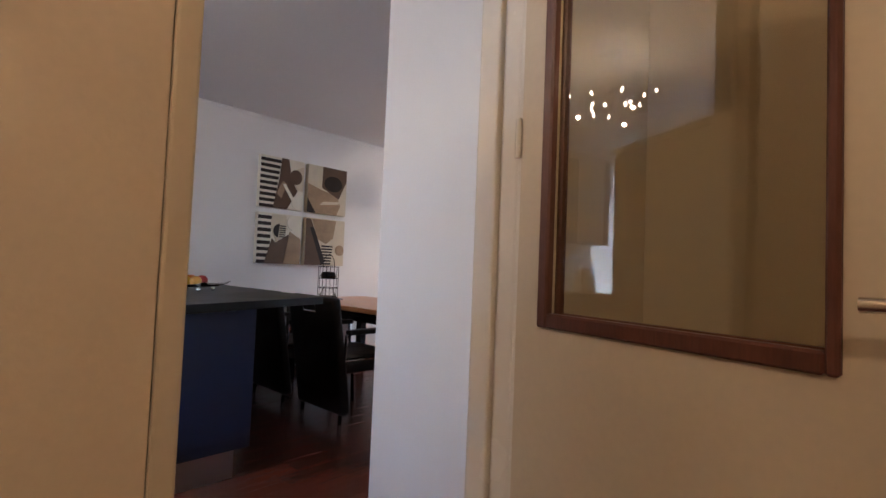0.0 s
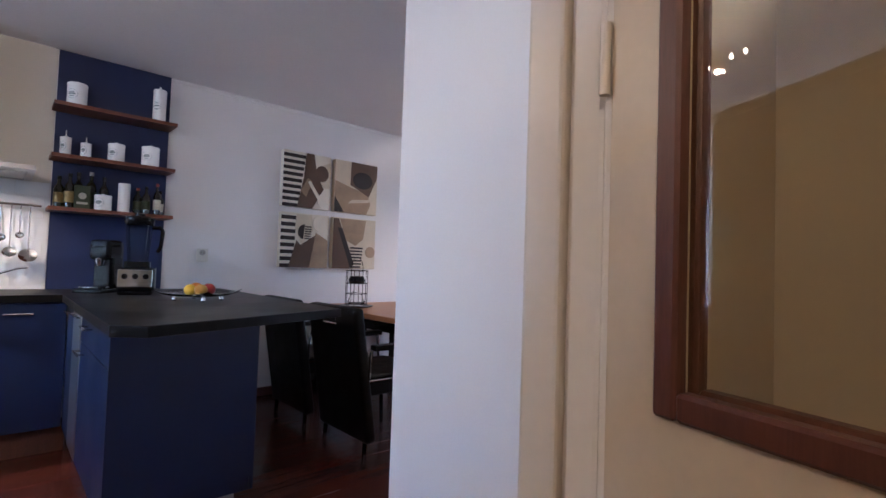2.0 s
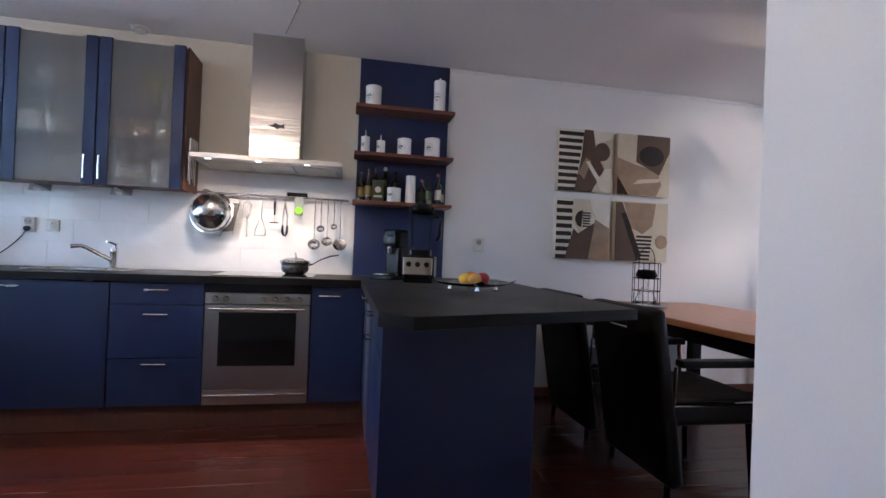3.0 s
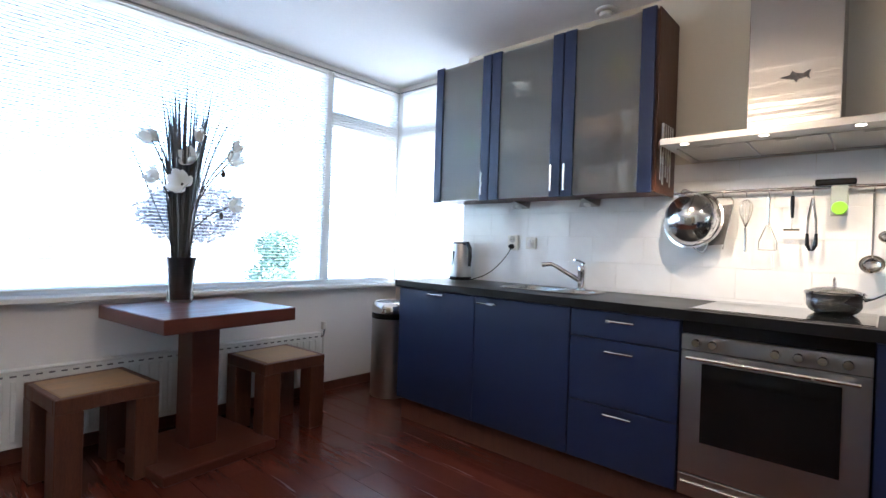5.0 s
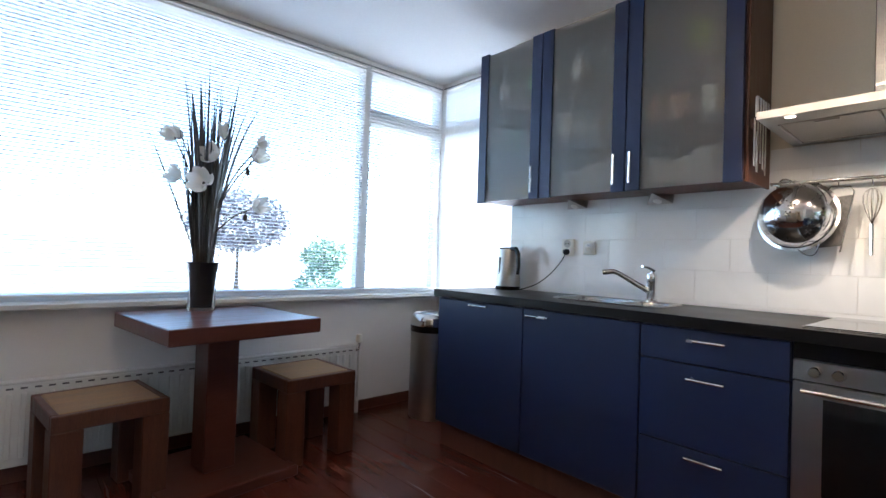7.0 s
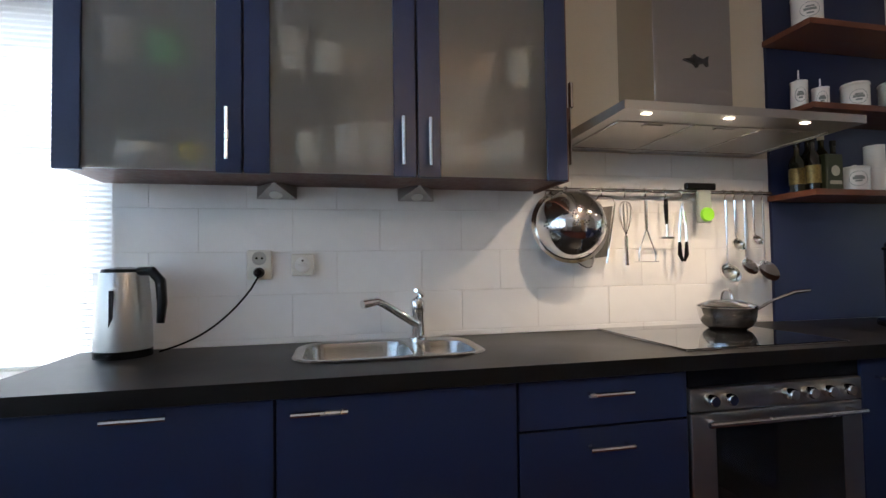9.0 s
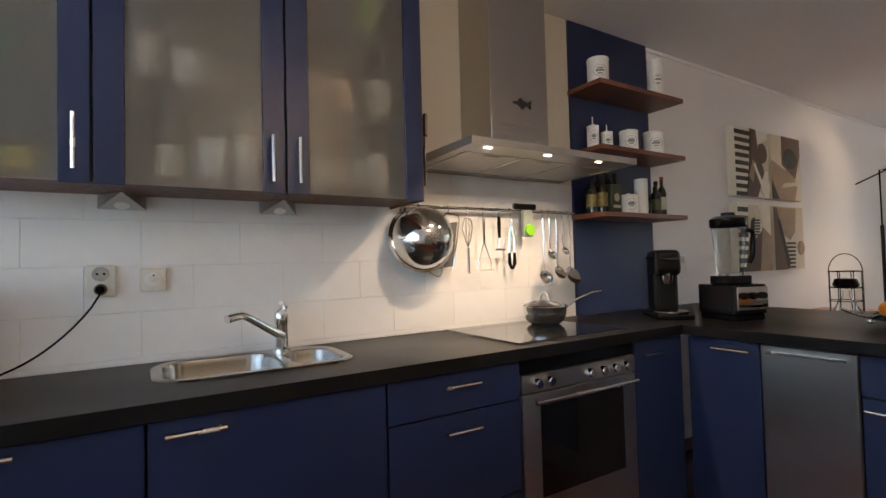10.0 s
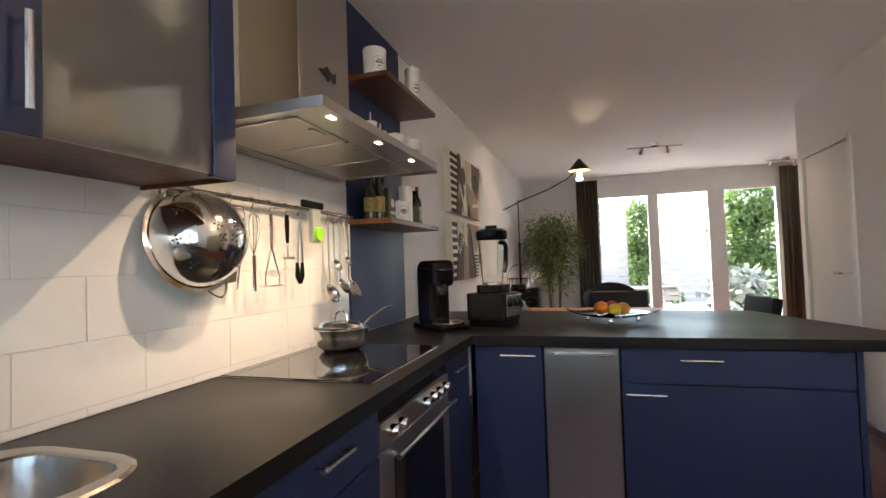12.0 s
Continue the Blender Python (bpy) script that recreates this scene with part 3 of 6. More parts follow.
# ---- table and stools ----
tb = thing("bistro_table", "heavy red-brown wooden pedestal table at the window", "table", (-2.56, -2.01, 0))
tb.rotation_euler.z = radians(7)
box("tabletop", -0.35, 0.35, -0.355, 0.355, 0.715, 0.785, TABLE_WOOD, tb, 0.004)
box("column", -0.075, 0.075, -0.075, 0.075, 0.05, 0.715, TABLE_WOOD, tb, 0.004)
box("foot", -0.30, 0.30, -0.28, 0.28, 0.0, 0.05, TABLE_WOOD, tb, 0.004)


def stool(at, turn):
    t = thing("wooden_stool", "square brown wooden stool with a tan seat", "stool", at, "stools at the window table")
    t.rotation_euler.z = radians(turn)
    w = 0.208
    box("seat", -w + 0.03, w - 0.03, -w + 0.03, w - 0.03, 0.42, 0.452, STOOL_TOP, t, 0.004)
    for s in (-1, 1):
        box("rail", -w, w, s * w - 0.03 * (s > 0), s * w + 0.03 * (s < 0), 0.385, 0.45, STOOL_WOOD, t, 0.004)
        box("rail", s * w - 0.03 * (s > 0), s * w + 0.03 * (s < 0), -w + 0.03, w - 0.03, 0.385, 0.45, STOOL_WOOD, t, 0.004)
        for r in (-1, 1):
            box("leg", min(s * w, s * (w - 0.105)), max(s * w, s * (w - 0.105)), min(r * w, r * (w - 0.105)), max(r * w, r * (w - 0.105)), 0, 0.385, STOOL_WOOD, t, 0.004)
    return t


stool((-2.10, -2.06, 0), 7)
stool((-3.05, -2.07, 0), 4)

# ---- hall door and its frame ----
DOOR_GLASS = glass("tinted_door_glass", (0.90, 0.89, 0.75), 0.0, 1.6)
dl = structure(thing("door_1", "cream hall door", "door"), "cream hall door standing open with a glass pane in dark wood beading", "door")
dy0, dy1 = 1.21, 1.25
dx0, dx1 = -0.385, 0.45
gx0, gx1, gz0, gz1 = -0.296, 0.190, 1.030, 1.93
box("door_stile", dx0, gx0, dy0, dy1, 0.01, 2.06, DOOR_PAINT, dl)
box("door_stile", gx1, dx1, dy0, dy1, 0.01, 2.06, DOOR_PAINT, dl)
box("door_panel", gx0, gx1, dy0, dy1, 0.01, gz0, DOOR_PAINT, dl)
box("door_rail", gx0, gx1, dy0, dy1, gz1, 2.06, DOOR_PAINT, dl)
box("pane", gx0, gx1, 1.226, 1.232, gz0, gz1, DOOR_GLASS, dl, 0, "greenish glass pane").visible_shadow = False
for s, e in ((dy0 - 0.010, dy0 + 0.012), (dy1 - 0.012, dy1 + 0.010)):
    box("glazing_bead", gx0 - 0.018, gx0 + 0.010, s, e, gz0 - 0.022, gz1 + 0.022, TRIM_WOOD, dl, 0.004, "dark red wood bead")
    box("glazing_bead", gx1 - 0.004, gx1 + 0.012, s, e, gz0 - 0.022, gz1 + 0.022, TRIM_WOOD, dl, 0.004)
    box("glazing_bead", gx0 + 0.010, gx1 - 0.004, s, e, gz0 - 0.022, gz0 + 0.008, TRIM_WOOD, dl, 0.004)
    box("glazing_bead", gx0 + 0.010, gx1 - 0.004, s, e, gz1 - 0.008, gz1 + 0.022, TRIM_WOOD, dl, 0.004)
bm = tube_bm([(0.355, 1.21, 1.102), (0.355, 1.165, 1.102), (0.34, 1.155, 1.102), (0.235, 1.155, 1.099)], 0.009, 10)
part("door_handle", bm, HANDLE, dl, "satin metal lever handle", True)
box("handle_plate", 0.335, 0.375, 1.204, 1.21, 0.98, 1.15, HANDLE, dl, 0.002)
for zz in (0.25, 1.42, 1.88):
    part("hinge", tube_bm([(-0.392, 1.205, zz - 0.045), (-0.392, 1.205, zz + 0.045)], 0.007, 10), GLOSS_WHITE, dl, "painted hinge knuckle", True)

HINGE = Matrix.Translation((-0.388, 1.21, 0))
dl.matrix_world = HINGE @ pose(0, 0.042, 0, 0, 0, -14.6) @ HINGE.inverted()

fr = structure(thing("door_frame", "painted door frame", "door frame"), "cream gloss painted door frame in the hall wall", "door frame")
# north jamb with its stepped rebate, south jamb, head
box("jamb", -0.515, -0.455, 1.250, 1.335, 0, 2.14, GLOSS_WHITE, fr, 0.006, "", 2)
box("jamb_rebate", -0.453, -0.40, 1.262, 1.335, 0, 2.14, GLOSS_WHITE, fr, 0.008, "", 2)
box("jamb_lip", -0.398, -0.382, 1.256, 1.345, 0, 2.15, GLOSS_WHITE, fr, 0.004, "", 2)
box("jamb", -0.515, -0.455, JS - 0.085, JS + 0.012, 0, 2.14, DOOR_PAINT, fr, 0.006, "", 2)
box("jamb_rebate", -0.453, -0.412, JS - 0.085, JS - 0.002, 0, 2.14, DOOR_PAINT, fr, 0.006, "", 2)
box("jamb_lip", -0.398, -0.386, JS - 0.042, JS - 0.012, 0, 2.15, DOOR_PAINT, fr, 0.004, "", 2)
box("head", -0.515, -0.40, JS + 0.013, 1.249, 2.075, 2.14, GLOSS_WHITE, fr, 0.004)

hl = thing("hall_lamp", "round opal glass ceiling lamp in the hall, lit", "ceiling light", (0.66, -0.45, CZ))
part("plate", lathe_bm([(0, -0.02), (0.12, -0.02), (0.125, 0)], 28), WHITE_PL, hl, "", True)
part("opal_rim", lathe_bm([(0.125, -0.02), (0.12, -0.06), (0.10, -0.07), (0.10, -0.06), (0.11, -0.02)], 28), CERAMIC, hl, "", True)
part("bulb", lathe_bm([(0, -0.10), (0.025, -0.095), (0.03, -0.06), (0.015, -0.022), (0, -0.022)], 16), glow("hall_bulb", (1.0, 0.7, 0.4), 6), hl, "lit bulb", True)

# cupboard door under the stairs
cd = structure(thing("door_2", "white flush cupboard door", "door"), "white flush cupboard door, closed, with a steel lever", "door")
box("leaf", TX + 0.01, TX + 0.05, 3.03, 3.80, 0.01, 2.03, WALL, cd, 0.003)
for a, b in ((2.972, 3.026), (3.804, 3.838)):
    box("jamb", TX - 0.012, TX + 0.1, a, b, 0, 2.068, WHITE_FRAME, cd, 0.003)
box("head", TX - 0.012, TX + 0.1, 3.028, 3.802, 2.034, 2.068, WHITE_FRAME, cd, 0.003)
part("door_handle", tube_bm([(TX + 0.01, 3.10, 1.08), (TX - 0.045, 3.10, 1.08), (TX - 0.05, 3.115, 1.08), (TX - 0.05, 3.22, 1.08)], 0.009, 8), HANDLE, cd, "steel lever handle", True)

# tall cupboard beside the hall door
CUP = mat("olive_cupboard_paint", (0.34, 0.31, 0.24), 0.5, vary=0.05, scale=3, fine=90, bump=0.03)
tc_ = thing("tall_cupboard", "plain olive-beige cupboard beside the hall door", "cupboard", (-0.80, -0.27, 0))
box("body", -0.28, 0.295, -0.76, 0.76, 0.06, 1.62, CUP, tc_, 0.004)
box("top_board", -0.315, 0.295, -0.772, 0.772, 1.621, 1.645, CUP, tc_, 0.004)
box("plinth", -0.24, 0.29, -0.74, 0.74, 0, 0.06, BLACK_PL, tc_)
for s in (-1, 1):
    d = box("door", -0.30, -0.282, s * 0.38 - 0.377, s * 0.38 + 0.377, 0.065, 1.615, CUP, tc_, 0.003)
    bar_handle(d, (-0.30, s * 0.05, 1.0), False, 0.13, (-1, 0, 0), (0, 0, 1))

# skirtings
for nm, a in (("baseboard", (WX, WX + 0.014, 1.60, NY - 0.06, 0, 0.07)), ("baseboard", (TX + 0.1, DIV0, TY - 0.014, TY, 0, 0.07)), ("baseboard", (TX - 0.014, TX, TY, 2.96, 0, 0.07)),
              ("baseboard", (BAYX, DIV0, SY + 0.02, SY + 0.034, 0, 0.07))):
    structure(box(nm, *a, TRIM_WOOD, None, 0.003), "dark wood skirting board", "skirting")
structure(box("picture_rail", WX, WX + 0.010, 1.64, NY - 0.06, 2.50, 2.518, WALL, None, 0.003), "slim white picture rail under the ceiling", "rail")

# ---- chandelier ----
ch = thing("chandelier", "branching chrome chandelier with many small lit bulbs", "chandelier", (CHAND[0], CHAND[1], 0))
part("ceiling_cup", lathe_bm([(0, CZ - 0.03), (0.05, CZ - 0.028), (0.06, CZ)], 20), CHROME, ch, "", True)
part("stem", tube_bm([(0, 0, CZ - 0.02), (0, 0, 2.27)], 0.006, 8), CHROME, ch)
BULB_WARM = glow("warm_bulb", (1.0, 0.78, 0.50), 5)
rnd = random.Random(4)
for k in range(13):
    a, r, z = k * 2.4, (0.13, 0.27, 0.20)[k % 3], (2.16, 2.22, 2.29)[(k * 2) % 3]
    p = [(0, 0, 2.27), (0.5 * r * math.cos(a + 0.7), 0.5 * r * math.sin(a + 0.7), 2.34 + rnd.uniform(-0.03, 0.05)), (1.1 * r * math.cos(a + 0.1), 1.1 * r * math.sin(a + 0.1), z + 0.07), (r * math.cos(a), r * math.sin(a), z)]
    pts = arc(9, lambda t: tuple((1 - t) ** 3 * p[0][i] + 3 * t * (1 - t) ** 2 * p[1][i] + 3 * t * t * (1 - t) * p[2][i] + t ** 3 * p[3][i] for i in range(3)))
    br = part("branch", tube_bm(pts, 0.0036, 6), CHROME, ch, "", True)
    part("bulb", lathe_bm([(0, -0.016), (0.007, -0.012), (0.009, 0), (0.007, 0.01), (0.004, 0.016)], 10, None, p[3]), BULB_WARM, br, "small lit bulb", True)

# ---- sink and tap ----
sink = thing("sink", "polished steel one and a half bowl sink in the worktop", "sink")


def rounded(x0, x1, y0, y1, r, n=5):
    out = []
    for cx, cy, a0 in ((x1 - r, y1 - r, 0), (x0 + r, y1 - r, 90), (x0 + r, y0 + r, 180), (x1 - r, y0 + r, 270)):
        for k in range(n):
            a = radians(a0 + 90 * k / (n - 1))
            out.append((cx + r * math.cos(a), cy + r * math.sin(a)))
    return out


def bowl_bm(x0, x1, y0, y1, r, depth, z):
    bm = bmesh.new()
    rings = []
    for ins, dz in ((0, 0.0), (0.006, -0.004), (0.010, -0.02), (0.016, -depth + 0.03), (0.04, -depth)):
        rings.append([bm.verts.new((x, y, z + dz)) for x, y in rounded(x0 + ins, x1 - ins, y0 + ins, y1 - ins, max(0.02, r - ins * 0.5))])
    for a, b in zip(rings, rings[1:]):
        for k in range(len(a)):
            bm.faces.new((a[k], a[(k + 1) % len(a)], b[(k + 1) % len(b)], b[k]))
    bm.faces.new(rings[-1])
    return bm


SINK_STEEL = mat("satin_sink_steel", (0.40, 0.385, 0.36), 0.22, 1.0, vary=0.05, bump=0.01)
SX0, SX1, SYA, SYB = -4.205, -3.835, -1.01, -0.435
b1, b2 = (-4.175, -3.862, -0.985, -0.655), (-4.13, -3.868, -0.632, -0.462)
rim = bmesh.new()
outer = rounded(SX0, SX1, SYA, SYB, 0.11, 7)
zt = TOP + 0.005
ov = [rim.verts.new((x, y, TOP + 0.001)) for x, y in outer]
ov2 = [rim.verts.new((x + (0.006 if x < -4.02 else -0.006), y + (0.006 if y < -0.72 else -0.006), zt)) for x, y in outer]
for k in range(len(ov)):
    rim.faces.new((ov[k], ov[(k + 1) % len(ov)], ov2[(k + 1) % len(ov)], ov2[k]))
edges = [rim.edges.get((ov2[k], ov2[(k + 1) % len(ov2)])) for k in range(len(ov2))]
for bb, r in ((b1, 0.07), (b2, 0.06)):
    vs = [rim.verts.new((x, y, zt)) for x, y in rounded(*bb, r)]
    edges += [rim.edges.new((vs[k], vs[(k + 1) % len(vs)])) for k in range(len(vs))]
bmesh.ops.triangle_fill(rim, use_beauty=True, use_dissolve=False, edges=edges)
bmesh.ops.recalc_face_normals(rim, faces=rim.faces[:])
part("rim", rim, SINK_STEEL, sink)
part("bowl", bowl_bm(*b1, 0.07, 0.15, zt), SINK_STEEL, sink, "", True)
part("half_bowl", bowl_bm(*b2, 0.06, 0.10, zt), SINK_STEEL, sink, "", True)
part("drain", lathe_bm([(0.035, 0.002), (0.03, 0.004), (0.0, 0.004)], 20, None, (-4.015, -0.82, zt - 0.149)), CHROME, sink, "", True)

tap = thing("mixer_tap", "chrome single lever mixer tap behind the sink", "tap", (-4.165, -0.607, TOP + 0.004))
tap.scale = (1.12, 1.12, 1.08)
part("body", lathe_bm([(0, 0), (0.027, 0), (0.027, 0.008), (0.021, 0.014), (0.020, 0.085), (0.0225, 0.09), (0.0225, 0.12), (0.017, 0.132), (0, 0.134)], 20), CHROME, tap, "", True)
part("spout", tube_bm(arc(9, lambda t: (0.02 + 0.09 * t, -0.005 - 0.17 * t, 0.05 + 0.115 * t - 0.035 * max(0, t - 0.72) * 4)), 0.0125, 12, None, [0.014, 0.0135, 0.013, 0.0125, 0.012, 0.012, 0.012, 0.013, 0.013]), CHROME, tap, "", True)
part("lever", tube_bm([(0, 0, 0.125), (0.008, 0.012, 0.145), (0.035, -0.005, 0.158), (0.06, -0.015, 0.160)], 0.007, 8, None, [0.012, 0.009, 0.007, 0.006]), CHROME, tap, "", True)

# ---- kettle, sockets, flex ----
SATIN = mat("satin_kettle_steel", (0.50, 0.49, 0.47), 0.38, 1.0, vary=0.03, bump=0.0)
kt = thing("kettle", "brushed steel electric kettle with black handle", "kettle", (-4.13, -1.512, TOP))
part("base", lathe_bm([(0, 0), (0.078, 0), (0.078, 0.022), (0, 0.022)], 28), BLACK_PL, kt, "", True)
part("body", lathe_bm([(0.0, 0.023), (0.077, 0.023), (0.078, 0.05), (0.073, 0.15), (0.064, 0.245), (0.062, 0.252)], 28), SATIN, kt, "", True)
part("lid", lathe_bm([(0.062, 0.252), (0.058, 0.262), (0.02, 0.268), (0, 0.268)], 28), BLACK_PL, kt, "", True)
part("handle", tube_bm([(0.03, 0.05, 0.255), (0.04, 0.09, 0.255), (0.045, 0.115, 0.225), (0.046, 0.12, 0.16), (0.044, 0.115, 0.10)], 0.012, 8, None, [0.013, 0.015, 0.015, 0.014, 0.011]), BLACK_PL, kt, "", True)
part("spout", prism_bm([(-0.02, -0.058), (0.02, -0.058), (0.0, -0.085)], 0.215, 0.25), STEEL, kt)
box("gauge", 0.070, 0.0745, -0.012, 0.0, 0.07, 0.20, BLACK_PL, kt)


# plate plastic at 0.6 brightness, the recess's shade put into its colour
SOCKET_SHADED = mat("shaded_socket_plastic", (0.42, 0.41, 0.37), 0.5, vary=0.05, bump=0)


def wall_socket(y, z, label, kind, s=0.041):
    t = thing("wall_socket" if kind else "wall_switch", label, "socket" if kind else "switch", (WX + 0.006, y, z))
    tall = 0.010 if kind else 0.0
    box("plate", 0, 0.018, -s, s, -s - tall, s + tall, SOCKET, t, 0.004)
    if kind:
        d = part("well", lathe_bm([(0.023, 0.0), (0.023, 0.003), (0.019, 0.003), (0.018, 0.0004), (0, 0.0004)], 24), SOCKET_SHADED, t, "", True)
        d.matrix_basis = pose(0.0185, 0, 0.022, 0, 90, 0)
        # flat black discs for the darkness inside the pin holes
        for yy in (-0.009, 0.009):
            h = part("pin_hole", lathe_bm([(0.0034, 0), (0, 0.0005)], 8), BLACK_PL, t)
            h.matrix_basis = pose(0.0190, yy, 0.022, 0, 90, 0)
    else:
        disc_ = part("dial", lathe_bm([(0.026, 0.0), (0.026, 0.004), (0.023, 0.006), (0, 0.006)], 24), WHITE_PL, t, "", True)
        disc_.matrix_basis = pose(0.0182, 0, 0, 0, 90, 0)
        part("pin_hole", lathe_bm([(0.0034, 0), (0, 0.0005)], 8), BLACK_PL, t).matrix_basis = pose(0.0246, 0, 0.014, 0, 90, 0)
        k = part("knob", tube_bm([(0.024, -0.014, 0.004), (0.028, 0.014, -0.002)], 0.005, 8), WHITE_PL, t)
    return t


wall_socket(-1.137, 1.190, "white wall socket on the tiles", True, 0.040)
wall_socket(-0.996, 1.189, "white outlet plate with a turning knob on the tiles", False, 0.038)
wall_socket(1.905, 1.182, "white wall socket on the plaster", True, 0.042)
plug = thing("power_plug", "black plug with flex running to the kettle", "plug")
part("plug_body", lathe_bm([(0, 0.03), (0.012, 0.028), (0.017, 0.016), (0.018, 0.0)], 14), BLACK_PL, plug, "", True).matrix_basis = pose(WX + 0.0245, -1.137, 1.164, 0, 90, 0)
part("flex", tube_bm(arc(14, lambda t: (WX + 0.04 + 0.06 * t, -1.137 - 0.28 * t, 1.152 - 0.225 * t ** 0.75 - 0.03 * math.sin(math.pi * t))), 0.0032, 6), BLACK_PL, plug, "", True)

# corner lights below the wall cabinets
for yy in (-1.08, -0.60):
    t = thing("cabinet_light", "small triangular steel light under the wall cabinet", "light fitting", (-4.16, yy, 1.458), "lights under the wall cabinets")
    bm = bmesh.new()
    pts = [(-0.07, -0.065, 0), (-0.07, 0.065, 0), (0.035, 0.0, 0), (-0.055, -0.065, -0.045), (-0.055, 0.065, -0.045)]
    v = [bm.verts.new(p) for p in pts]
    for f in ((0, 1, 2), (0, 3, 4, 1), (3, 2, 4), (0, 2, 3), (1, 4, 2)):
        bm.faces.new([v[i] for i in f])
    bmesh.ops.recalc_face_normals(bm, faces=bm.faces[:])
    part("housing", bm, STEEL, t)
    d = part("lens", lathe_bm([(0.022, 0), (0.020, 0.003), (0, 0.003)], 16), WHITE_PL, t, "", True)
    d.matrix_basis = pose(-0.028, 0, -0.034, 0, 153, 0)

# ---- rail with utensils ----
RX, RZ = WX + 0.055, 1.462
rail = thing("utensil_rail", "steel hanging rail on the tiles below the hood", "rail")
part("bar", tube_bm([(RX, -0.115, RZ), (RX, 0.905, RZ)], 0.008, 10), STEEL_SMOOTH, rail, "", True)
for yy in (-0.08, 0.40, 0.87):
    part("bracket", tube_bm([(WX + 0.009, yy, RZ), (RX, yy, RZ)], 0.007, 8), STEEL_SMOOTH, rail, "", True)


def hook_bm(y, drop=0.035):
    return tube_bm(arc(9, lambda t: (RX + 0.012 * math.cos(math.pi * (1.2 - 1.6 * t)), y, RZ + 0.012 * math.sin(math.pi * (1.2 - 1.6 * t)) if t < 0.62 else RZ + 0.008 - (t - 0.62) / 0.38 * drop)), 0.0022, 6)


def hung(name, y, label, category):
    t = thing(name, label, category, group="kitchen tools on the rail")
    part("hook", hook_bm(y), STEEL_SMOOTH, t, "", True)
    return t


UX = RX + 0.010
# colander, hung bowl out
cl = hung("colander", -0.03, "round polished steel colander hung on the rail", "colander")
sh = part("bowl", lathe_bm([(0.138, 0.0), (0.146, 0.002), (0.147, 0.006), (0.136, 0.008), (0.133, 0.024), (0.123, 0.062), (0.100, 0.098), (0.072, 0.118), (0.040, 0.132), (0.018, 0.1365), (0, 0.1375)], 48), STEEL_SMOOTH, cl, "", True)
sh.matrix_basis = pose(WX + 0.055, -0.018, 1.325, 0, 80, -8)
for a in (75, 255):
    ca, sa = math.cos(radians(a)), math.sin(radians(a))
    pts = arc(9, lambda t: (0.125 * math.cos(radians(a - 22 + 44 * t)) + 0.05 * math.sin(math.pi * t) * ca, 0.125 * math.sin(radians(a - 22 + 44 * t)) + 0.05 * math.sin(math.pi * t) * sa, 0.004))
    h = part("handle", tube_bm(pts, 0.0035, 6), CHROME, cl, "", True)
    h.matrix_basis = pose(WX + 0.055, -0.018, 1.325, 0, 80, -8) @ pose(0, 0, 0, 0, 0, 127)
# the bowl is not pierced: dark discs paint the shade of its holes
HOLE = mat("punched_hole_shadow", (0.03, 0.03, 0.03), 0.8, vary=0.05, bump=0)
for k in range(14):
    outer = k < 9
    a = 2 * math.pi * (k / 9 if outer else (k - 9) / 5 + 0.1)
    rr, zz, tilt = (0.1125, 0.0805, 52) if outer else (0.030, 0.1345, 13)
    b = bmesh.new()
    for dx, dy in ((0, 0), (0.010, 0), (-0.010, 0), (0, 0.010), (0, -0.010)):
        lathe_bm([(0.0034, 0), (0, 0.0004)], 8, b, (dx, dy, 0))
    d = part("holes", b, HOLE, sh, "rosette of dark discs for punched holes")
    d.matrix_basis = pose(0, 0, 0, 0, 0, math.degrees(a)) @ pose(rr, 0, zz, 0, tilt, 0)

gr = hung("grater", 0.115, "flat steel grater with a wire frame", "grater")
bm = tube_bm([(UX + 0.01, 0.085, 1.42), (UX + 0.012, 0.095, 1.435), (UX + 0.012, 0.155, 1.43), (UX + 0.01, 0.165, 1.41), (UX + 0.01, 0.125, 1.18)], 0.003, 6)
part("frame", bm, CHROME, gr, "", True)
GR = mat("grater_steel", (0.14, 0.135, 0.13), 0.5, 1.0, vary=0.6, scale=150, fine=240, bump=0.4)
bm = bmesh.new()
v = [bm.verts.new(p) for p in ((UX, 0.075, 1.39), (UX, 0.160, 1.40), (UX, 0.130, 1.205), (UX, 0.048, 1.195))]
f = bm.faces.new(v)
r = bmesh.ops.extrude_face_region(bm, geom=[f])
for q in r["geom"]:
    if isinstance(q, bmesh.types.BMVert):
        q.co.x += 0.003
part("blade", bm, GR, gr)

wh = hung("whisk", 0.215, "steel balloon whisk with tube handle", "whisk")
part("grip", tube_bm([(UX, 0.215, 1.285), (UX, 0.216, 1.17)], 0.007, 8), STEEL_SMOOTH, wh, "", True)
for k in range(5):
    a = math.pi * k / 5
    pts = arc(15, lambda t: (UX + 0.028 * math.sin(2 * math.pi * t) * math.cos(a) * 0.6, 0.215 + 0.028 * math.sin(2 * math.pi * t) * math.sin(a), 1.285 + 0.135 * math.sin(math.pi * t)))
    part("wire", tube_bm(pts, 0.0012, 5), CHROME, wh, "", True)

